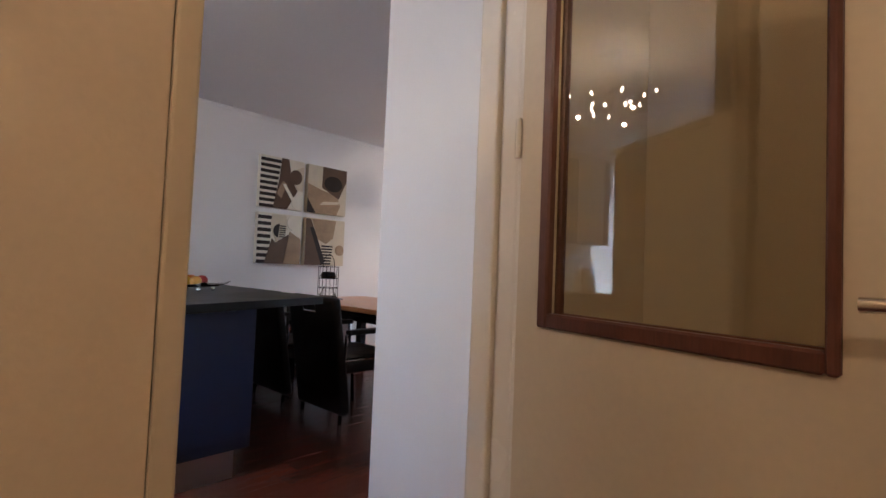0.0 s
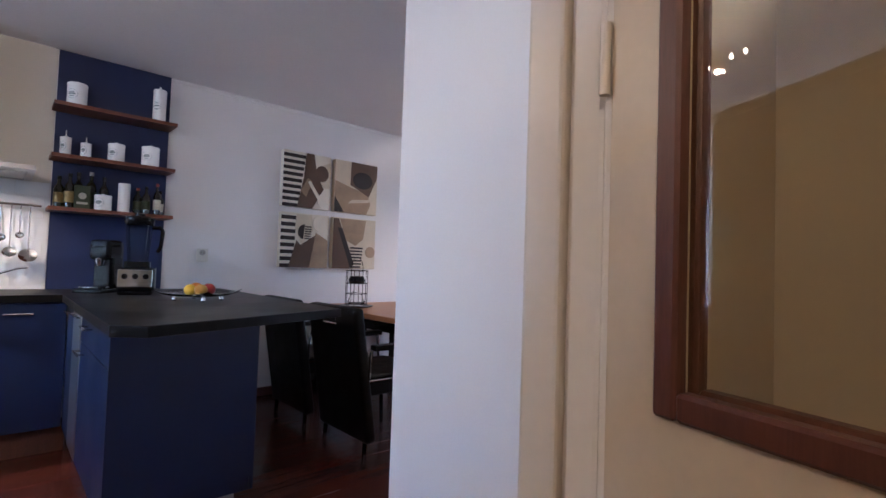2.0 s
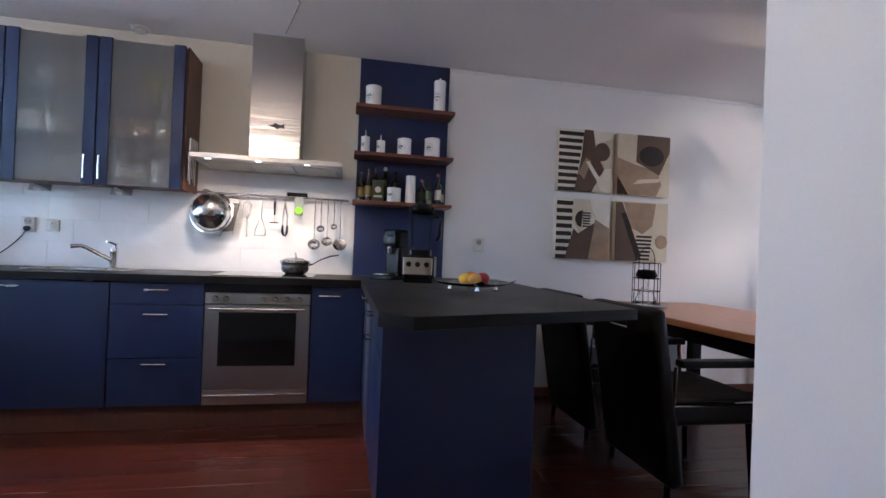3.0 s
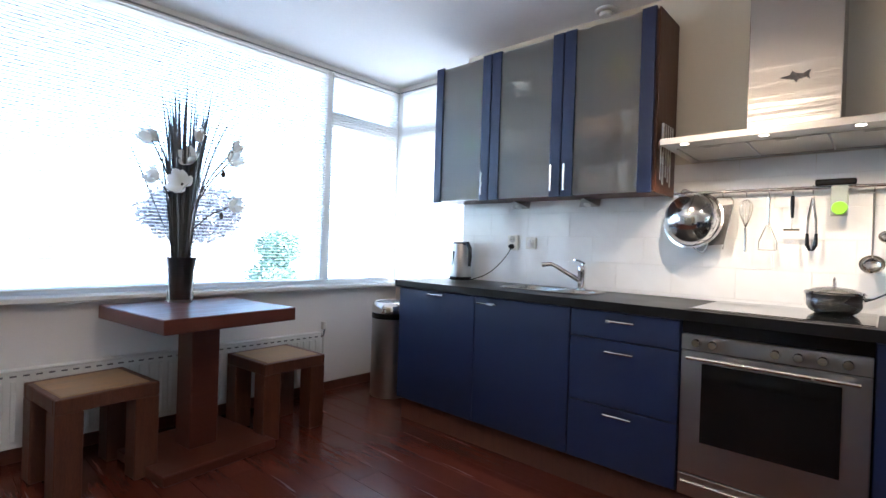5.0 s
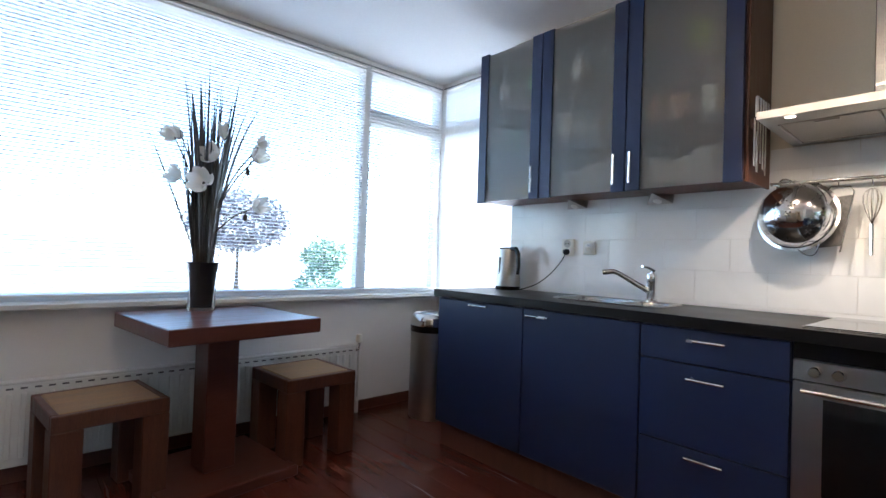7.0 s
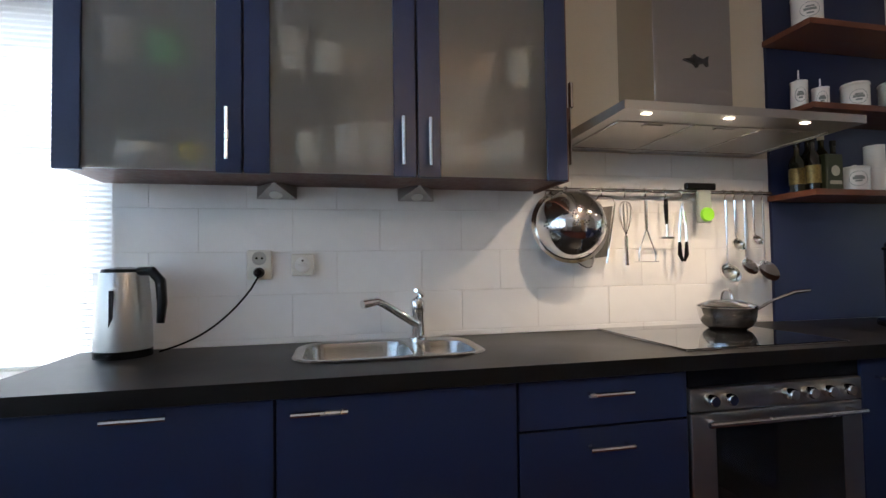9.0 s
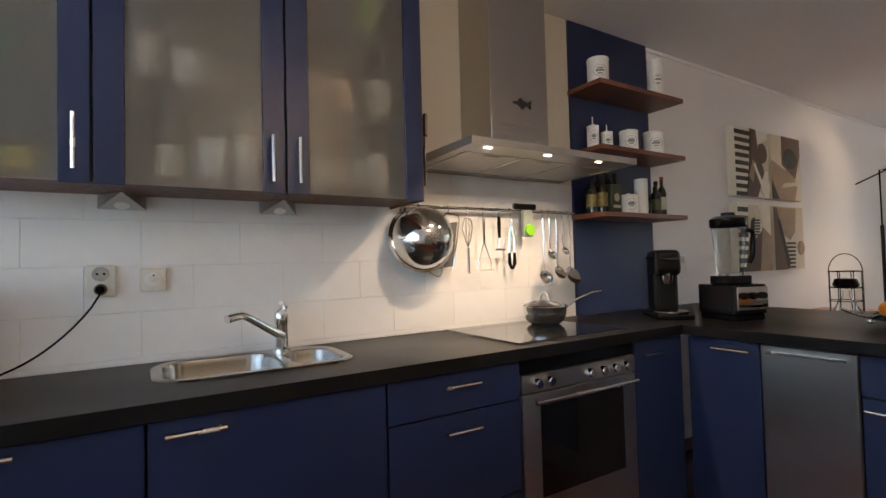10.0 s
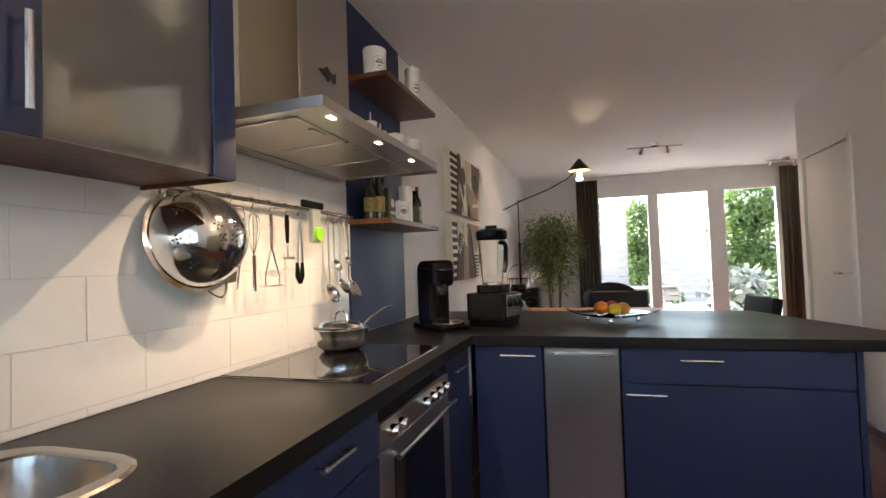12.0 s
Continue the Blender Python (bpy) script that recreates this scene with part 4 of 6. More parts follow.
ms = hung("potato_masher", 0.305, "steel potato masher with zigzag wire", "masher")
part("grip", tube_bm([(UX, 0.305, 1.425), (UX, 0.305, 1.31)], 0.006, 8), STEEL_SMOOTH, ms, "", True)
part("wires", tube_bm([(UX, 0.270, 1.185), (UX, 0.270, 1.22), (UX, 0.303, 1.31), (UX, 0.307, 1.31), (UX, 0.342, 1.22), (UX, 0.342, 1.185)], 0.0028, 6), CHROME, ms, "", True)
part("zigzag", tube_bm(arc(15, lambda t: (UX + 0.02 * (1 if int(t * 14) % 2 else -1), 0.265 + 0.082 * t, 1.183)), 0.0026, 6), CHROME, ms, "", True)

pe = hung("peeler", 0.395, "steel cheese slicer with a black handle", "peeler")
part("grip", tube_bm([(UX, 0.395, 1.43), (UX, 0.395, 1.40), (UX, 0.396, 1.33)], 0.008, 8, None, [0.007, 0.009, 0.006]), BLACK_PL, pe, "", True)
part("blade", prism_bm([(-0.008, -0.03), (0.008, -0.03), (0.008, 0.03), (-0.008, 0.03)], 1.272, 1.281, 0.002), CHROME, pe).location = (UX, 0.395, 0)
part("neck", tube_bm([(UX, 0.396, 1.33), (UX, 0.396, 1.28)], 0.003, 6), CHROME, pe)

tg = hung("tongs", 0.468, "steel tongs with black grips", "tongs")
for s in (-1, 1):
    part("arm", tube_bm([(UX, 0.468, 1.42), (UX, 0.468 + s * 0.014, 1.32), (UX, 0.468 + s * 0.016, 1.26)], 0.005, 6), STEEL_SMOOTH, tg, "", True)
    part("tip", tube_bm([(UX, 0.468 + s * 0.016, 1.26), (UX, 0.468 + s * 0.015, 1.21), (UX, 0.468 + s * 0.004, 1.183)], 0.008, 8, None, [0.006, 0.009, 0.005]), BLACK_PL, tg, "", True)

tm = hung("hanging_timer", 0.56, "black rail clip holding a grey timer with green dial", "kitchen timer")
GREEN = mat("lime_green_plastic", (0.25, 0.62, 0.03), 0.35, vary=0.05, bump=0)
GREY_PL = mat("grey_plastic", (0.30, 0.33, 0.30), 0.4, vary=0.05, bump=0)
box("clip", RX + 0.012, RX + 0.03, 0.475, 0.615, 1.468, 1.495, BLACK_PL, tm, 0.004)
part("case", prism_bm([(0, -0.030), (0.022, -0.030), (0.022, 0.030), (0, 0.030)], 1.335, 1.465, 0.008), GREY_PL, tm).location = (UX, 0.560, 0)
part("dial", lathe_bm([(0, 0.012), (0.026, 0.012), (0.029, 0.0)], 24), GREEN, tm, "lime green dial", True).matrix_basis = pose(UX + 0.0225, 0.562, 1.368, 0, 90, 0)


def ladle(y, length, cup, label, name="ladle", flat=False):
    t = hung(name, y, label, name.replace("_", " "))
    zb = 1.43 - length
    part("shaft", tube_bm([(UX, y, 1.43), (UX, y, zb + 0.02), (UX + 0.01, y, zb)], 0.0035, 6, None, [0.005, 0.0035, 0.0035]), STEEL_SMOOTH, t, "", True)
    prof = [(cup, 0.0), (cup * 0.95, -cup * 0.35), (cup * 0.6, -cup * 0.7), (0, -cup * 0.8)] if not flat else [(cup, 0), (cup * 0.7, -0.006), (0, -0.01)]
    b = part("cup", lathe_bm(prof, 24), STEEL_SMOOTH, t, "", True)
    b.matrix_basis = pose(UX + 0.02, y, zb - cup * 0.6, 0, 62, 0)
    return t


ladle(0.672, 0.27, 0.042, "large steel soup ladle")
ladle(0.715, 0.165, 0.027, "small steel sauce ladle")
ladle(0.762, 0.25, 0.036, "flat steel serving spoon", "serving_spoon", True)
ladle(0.806, 0.15, 0.022, "small steel measuring ladle")
ladle(0.852, 0.26, 0.048, "flat round steel skimmer", "skimmer", True)

# knives on the cabinet side
kn = thing("knife_rack", "magnetic rack with steel knives on the cabinet side", "knife rack")
box("strip", -4.13, -3.96, -0.131, -0.118, 1.66, 1.70, CAB_WOOD, kn, 0.003)
for k in range(5):
    xk = -4.11 + 0.033 * k
    kv = part("knife_blade", prism_bm([(xk, -0.117), (xk + 0.018, -0.117), (xk + 0.018, -0.1145), (xk, -0.1145)], 1.49 + 0.02 * (k % 3), 1.70), CHROME, kn)
    part("knife_grip", box_bm(xk + 0.001, xk + 0.017, -0.1175, -0.103, 1.70, 1.79, 0.004), STEEL_SMOOTH, kv)

# ---- saucepan ----
po = thing("saute_pan", "steel saute pan with glass lid on the hob", "pan", (-4.06, 0.56, TOP + 0.0075))
po.scale = (1.02, 1.02, 1.06)
part("pan", lathe_bm([(0, 0), (0.062, 0), (0.070, 0.004), (0.082, 0.014), (0.091, 0.030), (0.096, 0.050), (0.098, 0.072), (0.103, 0.077), (0.102, 0.079), (0.094, 0.075), (0.088, 0.04), (0.07, 0.012), (0, 0.008)], 48), STEEL_SMOOTH, po, "", True)
lid = part("lid", lathe_bm([(0.100, 0.078), (0.097, 0.084), (0.06, 0.098), (0.0, 0.105)], 40), CLEAR, po, "domed glass lid", True)
part("knob", tube_bm(arc(9, lambda t: (0.028 * math.cos(math.pi * t), 0.0, 0.104 + 0.034 * math.sin(math.pi * t))), 0.005, 8), CHROME, lid, "", True)
part("handle", tube_bm([(0.01, 0.094, 0.060), (0.02, 0.115, 0.066), (0.04, 0.165, 0.098), (0.066, 0.235, 0.126), (0.082, 0.285, 0.132)], 0.006, 8, None, [0.008, 0.005, 0.005, 0.007, 0.005]), STEEL_SMOOTH, po, "", True)

# fish ornament on the chimney
fi = thing("fish_ornament", "small dark metal swordfish stuck on the hood", "ornament")
DARK_METAL = mat("dark_pewter", (0.08, 0.08, 0.085), 0.35, 0.8, vary=0.4, scale=60, bump=0.1)
fo = [(-0.055, 0.004), (-0.02, 0.010), (-0.012, 0.026), (0.0, 0.016), (0.025, 0.008), (0.04, 0.016), (0.052, 0.022), (0.046, 0.0), (0.05, -0.018), (0.036, -0.006), (0.01, -0.012), (0.004, -0.024), (-0.006, -0.012), (-0.022, -0.006)]
part("fish_body", prism_bm(fo, 0, 0.006, 0.0015), DARK_METAL, fi).matrix_basis = Matrix.Translation((-4.002, 0.41, 1.915)) @ Matrix(((0, 0, 1, 0), (1, 0, 0, 0), (0, 1, 0, 0), (0, 0, 0, 1)))

# ---- canisters, bottles ----
PRINT = mat("grey_print", (0.22, 0.25, 0.24), 0.4, vary=0.05, bump=0)


def canister(x, y, z, r, h, label, spout=False, turn=-38):
    h *= 1.14
    t = thing("canister", label, "canister", (x, y, z), "canisters on the shelves")
    t.rotation_euler.z = radians(turn)
    part("body", lathe_bm([(0, 0), (r * 0.96, 0), (r, 0.006), (r, h * 0.82), (r * 1.05, h * 0.84), (r * 1.05, h * 0.87), (0, h * 0.87)], 28), CERAMIC, t, "", True)
    if spout:
        part("lid", lathe_bm([(r * 0.9, h * 0.87), (r * 0.4, h * 0.93), (r * 0.12, h * 0.96), (r * 0.10, h * 1.22), (0, h * 1.23)], 16), CERAMIC, t, "", True)
    else:
        part("lid", lathe_bm([(r * 1.03, h * 0.872), (r * 0.98, h * 0.91), (r * 0.3, h * 0.93), (r * 0.12, h * 0.95), (r * 0.2, h * 0.985), (r * 0.15, h), (0, h)], 24), CERAMIC, t, "", True)
    # printed oval frame with bars of writing
    for zz, w in ((0.50, 0.55), (0.42, 0.8), (0.34, 0.45)):
        bm = bmesh.new()
        cols = 5
        lo, hi = [], []
        for k in range(cols):
            a = (k / (cols - 1) - 0.5) * 1.0 * w
            lo.append(bm.verts.new(((r + 0.0006) * math.cos(a), (r + 0.0006) * math.sin(a), h * zz)))
            hi.append(bm.verts.new(((r + 0.0006) * math.cos(a), (r + 0.0006) * math.sin(a), h * zz + 0.007 + 0.004 * (w > 0.7))))
        for k in range(cols - 1):
            bm.faces.new((lo[k], lo[k + 1], hi[k + 1], hi[k]))
        part("print", bm, PRINT, t, "grey printed lettering bar")
    ring = []
    for k in range(25):
        a = 2 * math.pi * k / 24
        th = 0.62 * math.cos(a)
        ring.append(((r + 0.0008) * math.cos(th), (r + 0.0008) * math.sin(th), h * 0.45 + 0.030 * math.sin(a)))
    part("print_frame", tube_bm(ring, 0.0009, 4), PRINT, t, "grey printed oval frame")
    return t


S1, S2, S3 = 2.131, 1.798, 1.458
canister(-4.115, 1.05, S1, 0.056, 0.15, "white ceramic storage jar with printed label")
canister(-4.10, 1.53, S1, 0.043, 0.23, "tall white ceramic jar with printed label")
canister(-4.125, 1.005, S2, 0.031, 0.125, "small white oil cruet with printed label", True)
canister(-4.125, 1.115, S2, 0.031, 0.105, "small white vinegar cruet with printed label", True)
canister(-4.115, 1.285, S2, 0.050, 0.125, "squat white ceramic jar with printed label")
canister(-4.105, 1.49, S2, 0.056, 0.14, "squat white ceramic jar with printed label")
canister(-4.08, 1.22, S3, 0.050, 0.10, "white plastic tub with a printed label")

BOTTLE_DARK = mat("dark_bottle_glass", (0.015, 0.014, 0.008), 0.06, vary=0.1, bump=0, coat=0.6)
BOTTLE_GREEN = mat("olive_bottle_glass", (0.022, 0.025, 0.007), 0.06, vary=0.1, bump=0, coat=0.6)
LABEL_PAPER = mat("label_paper", (0.55, 0.52, 0.42), 0.7, vary=0.15, scale=60)
LABEL_DARK = mat("label_dark", (0.04, 0.05, 0.02), 0.5, vary=0.2, scale=60)
LABEL_GOLD = mat("label_gold", (0.26, 0.19, 0.06), 0.4, 0.3, vary=0.5, scale=90)
RED_CAP = mat("red_cap", (0.30, 0.03, 0.02), 0.4, vary=0.05, bump=0)


def bottle(x, y, r, h, m, lab, cap, label):
    r, h = r * 1.1, h * 1.1
    t = thing("bottle", label, "bottle", (x, y, S3), "bottles on the lowest shelf")
    part("glass", lathe_bm([(0, 0), (r, 0), (r, h * 0.58), (r * 0.85, h * 0.66), (r * 0.36, h * 0.76), (r * 0.36, h * 0.92), (0, h * 0.92)], 18), m, t, "", True)
    part("label", lathe_bm([(r + 0.0006, h * 0.16), (r + 0.0006, h * 0.48)], 18), lab, t, "paper label", True)
    part("cap", lathe_bm([(r * 0.42, h * 0.90), (r * 0.42, h * 0.995), (0, h)], 14), cap, t, "screw cap", True)
    return t


bottle(-4.13, 0.985, 0.026, 0.19, BOTTLE_GREEN, LABEL_GOLD, BLACK_PL, "slim green oil bottle with gold label")
bottle(-4.11, 1.04, 0.027, 0.21, BOTTLE_DARK, LABEL_GOLD, BLACK_PL, "dark sauce bottle with gold label")
bottle(-4.17, 1.09, 0.028, 0.23, BOTTLE_DARK, LABEL_DARK, BLACK_PL, "tall dark bottle with dark label")
bottle(-4.17, 1.16, 0.028, 0.24, BOTTLE_GREEN, LABEL_DARK, LABEL_PAPER, "tall olive green bottle")
bottle(-4.18, 1.235, 0.026, 0.22, BOTTLE_DARK, LABEL_PAPER, BLACK_PL, "tall dark bottle with paper label")
bottle(-4.13, 1.43, 0.026, 0.17, BOTTLE_DARK, LABEL_DARK, RED_CAP, "dark bottle with red cap")
bottle(-4.09, 1.475, 0.024, 0.18, BOTTLE_DARK, LABEL_DARK, BLACK_PL, "dark brown sauce bottle")
bottle(-4.10, 1.545, 0.022, 0.21, BOTTLE_DARK, LABEL_PAPER, RED_CAP, "dark bottle with red neck")
bottle(-4.17, 1.58, 0.022, 0.17, BOTTLE_DARK, LABEL_PAPER, BLACK_PL, "small dark vinegar bottle")
tin = thing("oil_tin", "dark green tin with a cream round label", "tin", (-4.09, 1.105, S3), "bottles on the lowest shelf")
box("can", -0.026, 0.022, -0.043, 0.043, 0, 0.155, LABEL_DARK, tin, 0.004)
part("label", lathe_bm([(0.022, 0), (0.018, 0.001), (0, 0.001)], 20), LABEL_PAPER, tin, "cream round label").matrix_basis = pose(0.0242, 0, 0.085, 0, 90, 0)
box("print", 0.0242, 0.025, -0.030, 0.030, 0.03, 0.045, LABEL_PAPER, tin)
kr = thing("kitchen_roll", "white paper roll standing on the shelf", "paper roll", (-4.09, 1.34, S3))
part("roll", lathe_bm([(0, 0), (0.036, 0), (0.036, 0.20), (0.012, 0.20), (0.012, 0.15), (0, 0.15)], 24), WHITE_PL, kr, "", True)

# ---- coffee machine and blender ----
cm = thing("coffee_machine", "black coffee pad machine on the worktop corner", "coffee machine", (-3.885, 1.22, TOP))
cm.rotation_euler.z = radians(-40)
box("column", -0.115, 0.022, -0.060, 0.060, 0.02, 0.325, BLACK_PL, cm, 0.03, "", 3)
box("head", -0.105, 0.068, -0.064, 0.064, 0.205, 0.338, BLACK_PL, cm, 0.036, "", 3)
box("base", -0.115, 0.155, -0.085, 0.085, 0, 0.028, BLACK_PL, cm, 0.008, "", 2)
part("drip_tray", lathe_bm([(0, 0.03), (0.075, 0.03), (0.08, 0.034), (0.08, 0.04), (0.07, 0.042), (0, 0.042)], 28, None, (0.085, 0, 0)), STEEL_SMOOTH, cm, "round steel drip tray", True)
part("spout", lathe_bm([(0, 0.165), (0.018, 0.168), (0.026, 0.19), (0.03, 0.235)], 18, None, (0.035, 0, 0)), CHROME, cm, "chrome coffee spout", True)
part("lid_lever", tube_bm(arc(9, lambda t: (-0.02 + 0.115 * math.sin(math.pi * t), -0.08 + 0.16 * t, 0.30 - 0.01 * math.sin(math.pi * t))), 0.006, 8), BLACK_PL, cm, "", True)

bl = thing("blender", "black countertop blender with a clear tall jar", "blender", (-3.635, 1.36, TOP))
bl.rotation_euler.z = radians(-15)
base = part("motor_base", prism_bm(rounded(-0.11, 0.11, -0.10, 0.10, 0.025), 0.03, 0.165, 0.006), BLACK_PL, bl)
box("foot", -0.10, 0.10, -0.09, 0.09, 0, 0.03, BLACK_PL, bl, 0.006)
box("front_panel", 0.111, 0.116, -0.09, 0.09, 0.05, 0.155, STEEL_SMOOTH, bl, 0.002, "steel control panel")
for yy in (-0.055, 0.0, 0.055):
    part("knob", lathe_bm([(0, 0.016), (0.014, 0.016), (0.017, 0.0)], 14), BLACK_PL, bl, "", True).matrix_basis = pose(0.116, yy, 0.115, 0, 90, 0)
box("panel_stripe", 0.1165, 0.118, -0.085, 0.085, 0.058, 0.075, CHROME, bl)
part("socket_pad", prism_bm(rounded(-0.07, 0.07, -0.07, 0.07, 0.03), 0.166, 0.205, 0.005), BLACK_PL, bl)
PLASTIC_CLEAR = glass("clear_jar_plastic", (0.86, 0.88, 0.88), 0.03, 1.08)
part("jar", lathe_bm([(0.052, 0.206), (0.055, 0.212), (0.074, 0.44), (0.071, 0.44), (0.052, 0.216), (0, 0.214)], 8), PLASTIC_CLEAR, bl, "clear ribbed jar")
part("lid", lathe_bm([(0.078, 0.435), (0.082, 0.44), (0.082, 0.475), (0.06, 0.488), (0.03, 0.49), (0.03, 0.505), (0, 0.507)], 24), BLACK_PL, bl, "black rubber lid", True)
part("handle", tube_bm([(0.015, 0.07, 0.42), (0.018, 0.115, 0.42), (0.018, 0.13, 0.40), (0.018, 0.122, 0.30), (0.016, 0.105, 0.265)], 0.012, 8), BLACK_PL, bl, "", True)

# ---- fruit tray ----
tray = thing("fruit_tray", "flat square glass fruit tray on steel feet", "tray", (-3.06, 1.56, TOP))
tray.rotation_euler.z = radians(40)
tray.scale = (0.86, 0.86, 0.86)
bm = bmesh.new()
g = [[bm.verts.new((-0.19 + 0.38 * i / 8, -0.19 + 0.38 * j / 8, 0.028 + 0.022 * ((i / 4 - 1) ** 4 + (j / 4 - 1) ** 4))) for j in range(9)] for i in range(9)]
for i in range(8):
    for j in range(8):
        bm.faces.new((g[i][j], g[i + 1][j], g[i + 1][j + 1], g[i][j + 1]))
SMOKED = glass("smoked_tray_glass", (0.80, 0.83, 0.82), 0.02, 1.3)
pl = part("plate", bm, SMOKED, tray, "", True)
md = pl.modifiers.new("thick", "SOLIDIFY")
md.thickness = 0.004
for s in (-1, 1):
    for r in (-1, 1):
        part("foot", lathe_bm([(0, 0), (0.012, 0), (0.015, 0.012), (0.008, 0.026), (0, 0.026)], 12, None, (s * 0.1, r * 0.1, 0)), CHROME, tray, "", True)


def fruit(name, x, y, r, color, label, squash=0.92):
    m = mat(name + "_skin", color, 0.42, vary=0.15, scale=14, fine=160, bump=0.08)
    t = part(name, lathe_bm([(0, 0.02 * r)] + [(r * math.sin(math.pi * k / 10), r * squash * (1 - math.cos(math.pi * k / 10))) for k in range(1, 10)] + [(r * 0.10, r * squash * 1.95), (0, r * squash * 1.88)], 18), m, None, "", True)
    t.location = (x, y, TOP + 0.0285)
    return tagged(t, label, "fruit", "fruit on the tray")


fruit("orange", -3.112, 1.56, 0.038, (0.70, 0.22, 0.02), "ripe orange on the tray")
fruit("lemon", -3.050, 1.512, 0.033, (0.75, 0.48, 0.04), "yellow lemon on the tray", 0.95)
fruit("apple", -3.058, 1.612, 0.037, (0.32, 0.03, 0.03), "dark red apple on the tray")
fruit("apple", -3.008, 1.556, 0.035, (0.60, 0.30, 0.06), "yellow and red apple on the tray")

# ---- wall cabinet contents ----


def crockery(y, z, r, h, color, name, label):
    m = mat(name + "_glaze", color, 0.3, vary=0.05, bump=0)
    t = part(name, lathe_bm([(0, 0), (r * 0.7, 0), (r, h * 0.4), (r, h), (r * 0.93, h), (r * 0.9, h * 0.4), (0, h * 0.1)], 18), m, None, "", True)
    t.location = (-3.957 - r, y, z)
    return tagged(t, label, "crockery", "crockery behind frosted glass")


ZB, ZM, ZT = UB + 0.016, 1.762, 2.062
for a in ((-1.42, ZB, 0.075, 0.06, (0.8, 0.8, 0.78), "bowl", "white bowl in the wall cabinet"), (-1.28, ZB, 0.045, 0.06, (0.75, 0.6, 0.05), "mug", "yellow mug in the wall cabinet"),
          (-1.36, ZM, 0.05, 0.09, (0.1, 0.5, 0.12), "mug", "green beaker in the wall cabinet"), (-0.96, ZB, 0.04, 0.10, (0.7, 0.7, 0.6), "tumbler", "pale tumbler in the wall cabinet"),
          (-0.84, ZB, 0.05, 0.13, (0.75, 0.75, 0.75), "jug", "white jug in the wall cabinet"), (-0.90, ZM, 0.05, 0.10, (0.7, 0.68, 0.62), "mug", "white mug in the wall cabinet"),
          (-0.52, ZB, 0.03, 0.12, (0.8, 0.8, 0.8), "beaker", "white beaker in the wall cabinet"), (-0.30, ZB, 0.045, 0.14, (0.8, 0.78, 0.75), "jug", "white jug in the wall cabinet"),
          (-1.48, ZM, 0.05, 0.12, (0.45, 0.42, 0.4), "jar", "grey jar in the wall cabinet"), (-1.24, ZT, 0.045, 0.10, (0.12, 0.45, 0.15), "mug", "green mug in the wall cabinet"), (-1.45, ZT, 0.06, 0.08, (0.7, 0.7, 0.68), "bowl", "white bowl in the wall cabinet"),
          (-1.02, ZM, 0.045, 0.13, (0.75, 0.72, 0.65), "jar", "cream jar in the wall cabinet"), (-0.80, ZM, 0.05, 0.09, (0.3, 0.2, 0.12), "mug", "brown mug in the wall cabinet"), (-0.75, ZB, 0.035, 0.15, (0.6, 0.6, 0.6), "tumbler", "tall grey tumbler in the wall cabinet"), (-0.95, ZT, 0.06, 0.10, (0.75, 0.74, 0.7), "bowl", "white bowl in the wall cabinet"),
          (-0.45, ZB, 0.045, 0.08, (0.75, 0.6, 0.4), "mug", "tan mug in the wall cabinet"), (-0.38, ZB, 0.03, 0.11, (0.7, 0.7, 0.7), "tumbler", "pale tumbler in the wall cabinet"), (-0.52, ZM, 0.05, 0.11, (0.5, 0.25, 0.1), "jar", "amber jar in the wall cabinet"), (-0.28, ZM, 0.045, 0.12, (0.75, 0.7, 0.6), "jar", "cream jar in the wall cabinet"),
          (-0.42, ZM, 0.04, 0.10, (0.7, 0.4, 0.2), "mug", "brown mug in the wall cabinet"), (-0.33, ZT, 0.04, 0.10, (0.5, 0.6, 0.1), "mug", "olive green mug in the wall cabinet")):
    crockery(*a)

# ---- waste bin ----
bn = thing("pedal_bin", "round brushed steel bin with a grey flap lid", "waste bin", (-4.02, -2.10, 0))
bn.scale.z = 1.03
part("body", lathe_bm([(0, 0), (0.145, 0), (0.148, 0.012), (0.148, 0.57), (0, 0.57)], 36), STEEL, bn, "", True)
part("band", lathe_bm([(0.149, 0.572), (0.152, 0.575), (0.152, 0.612), (0.14, 0.614)], 36), BLACK_PL, bn, "", True)
part("lid_ring", lathe_bm([(0.152, 0.615), (0.153, 0.63), (0.151, 0.66), (0.143, 0.682), (0.131, 0.692), (0.127, 0.687)], 36), STEEL_SMOOTH, bn, "polished lid ring", True)
FLAP = mat("dark_grey_flap", (0.05, 0.06, 0.06), 0.25, vary=0.05, bump=0)
part("flap", lathe_bm([(0.127, 0.686), (0.08, 0.696), (0.02, 0.695), (0, 0.694)], 36), FLAP, bn, "dark grey swing flap", True)

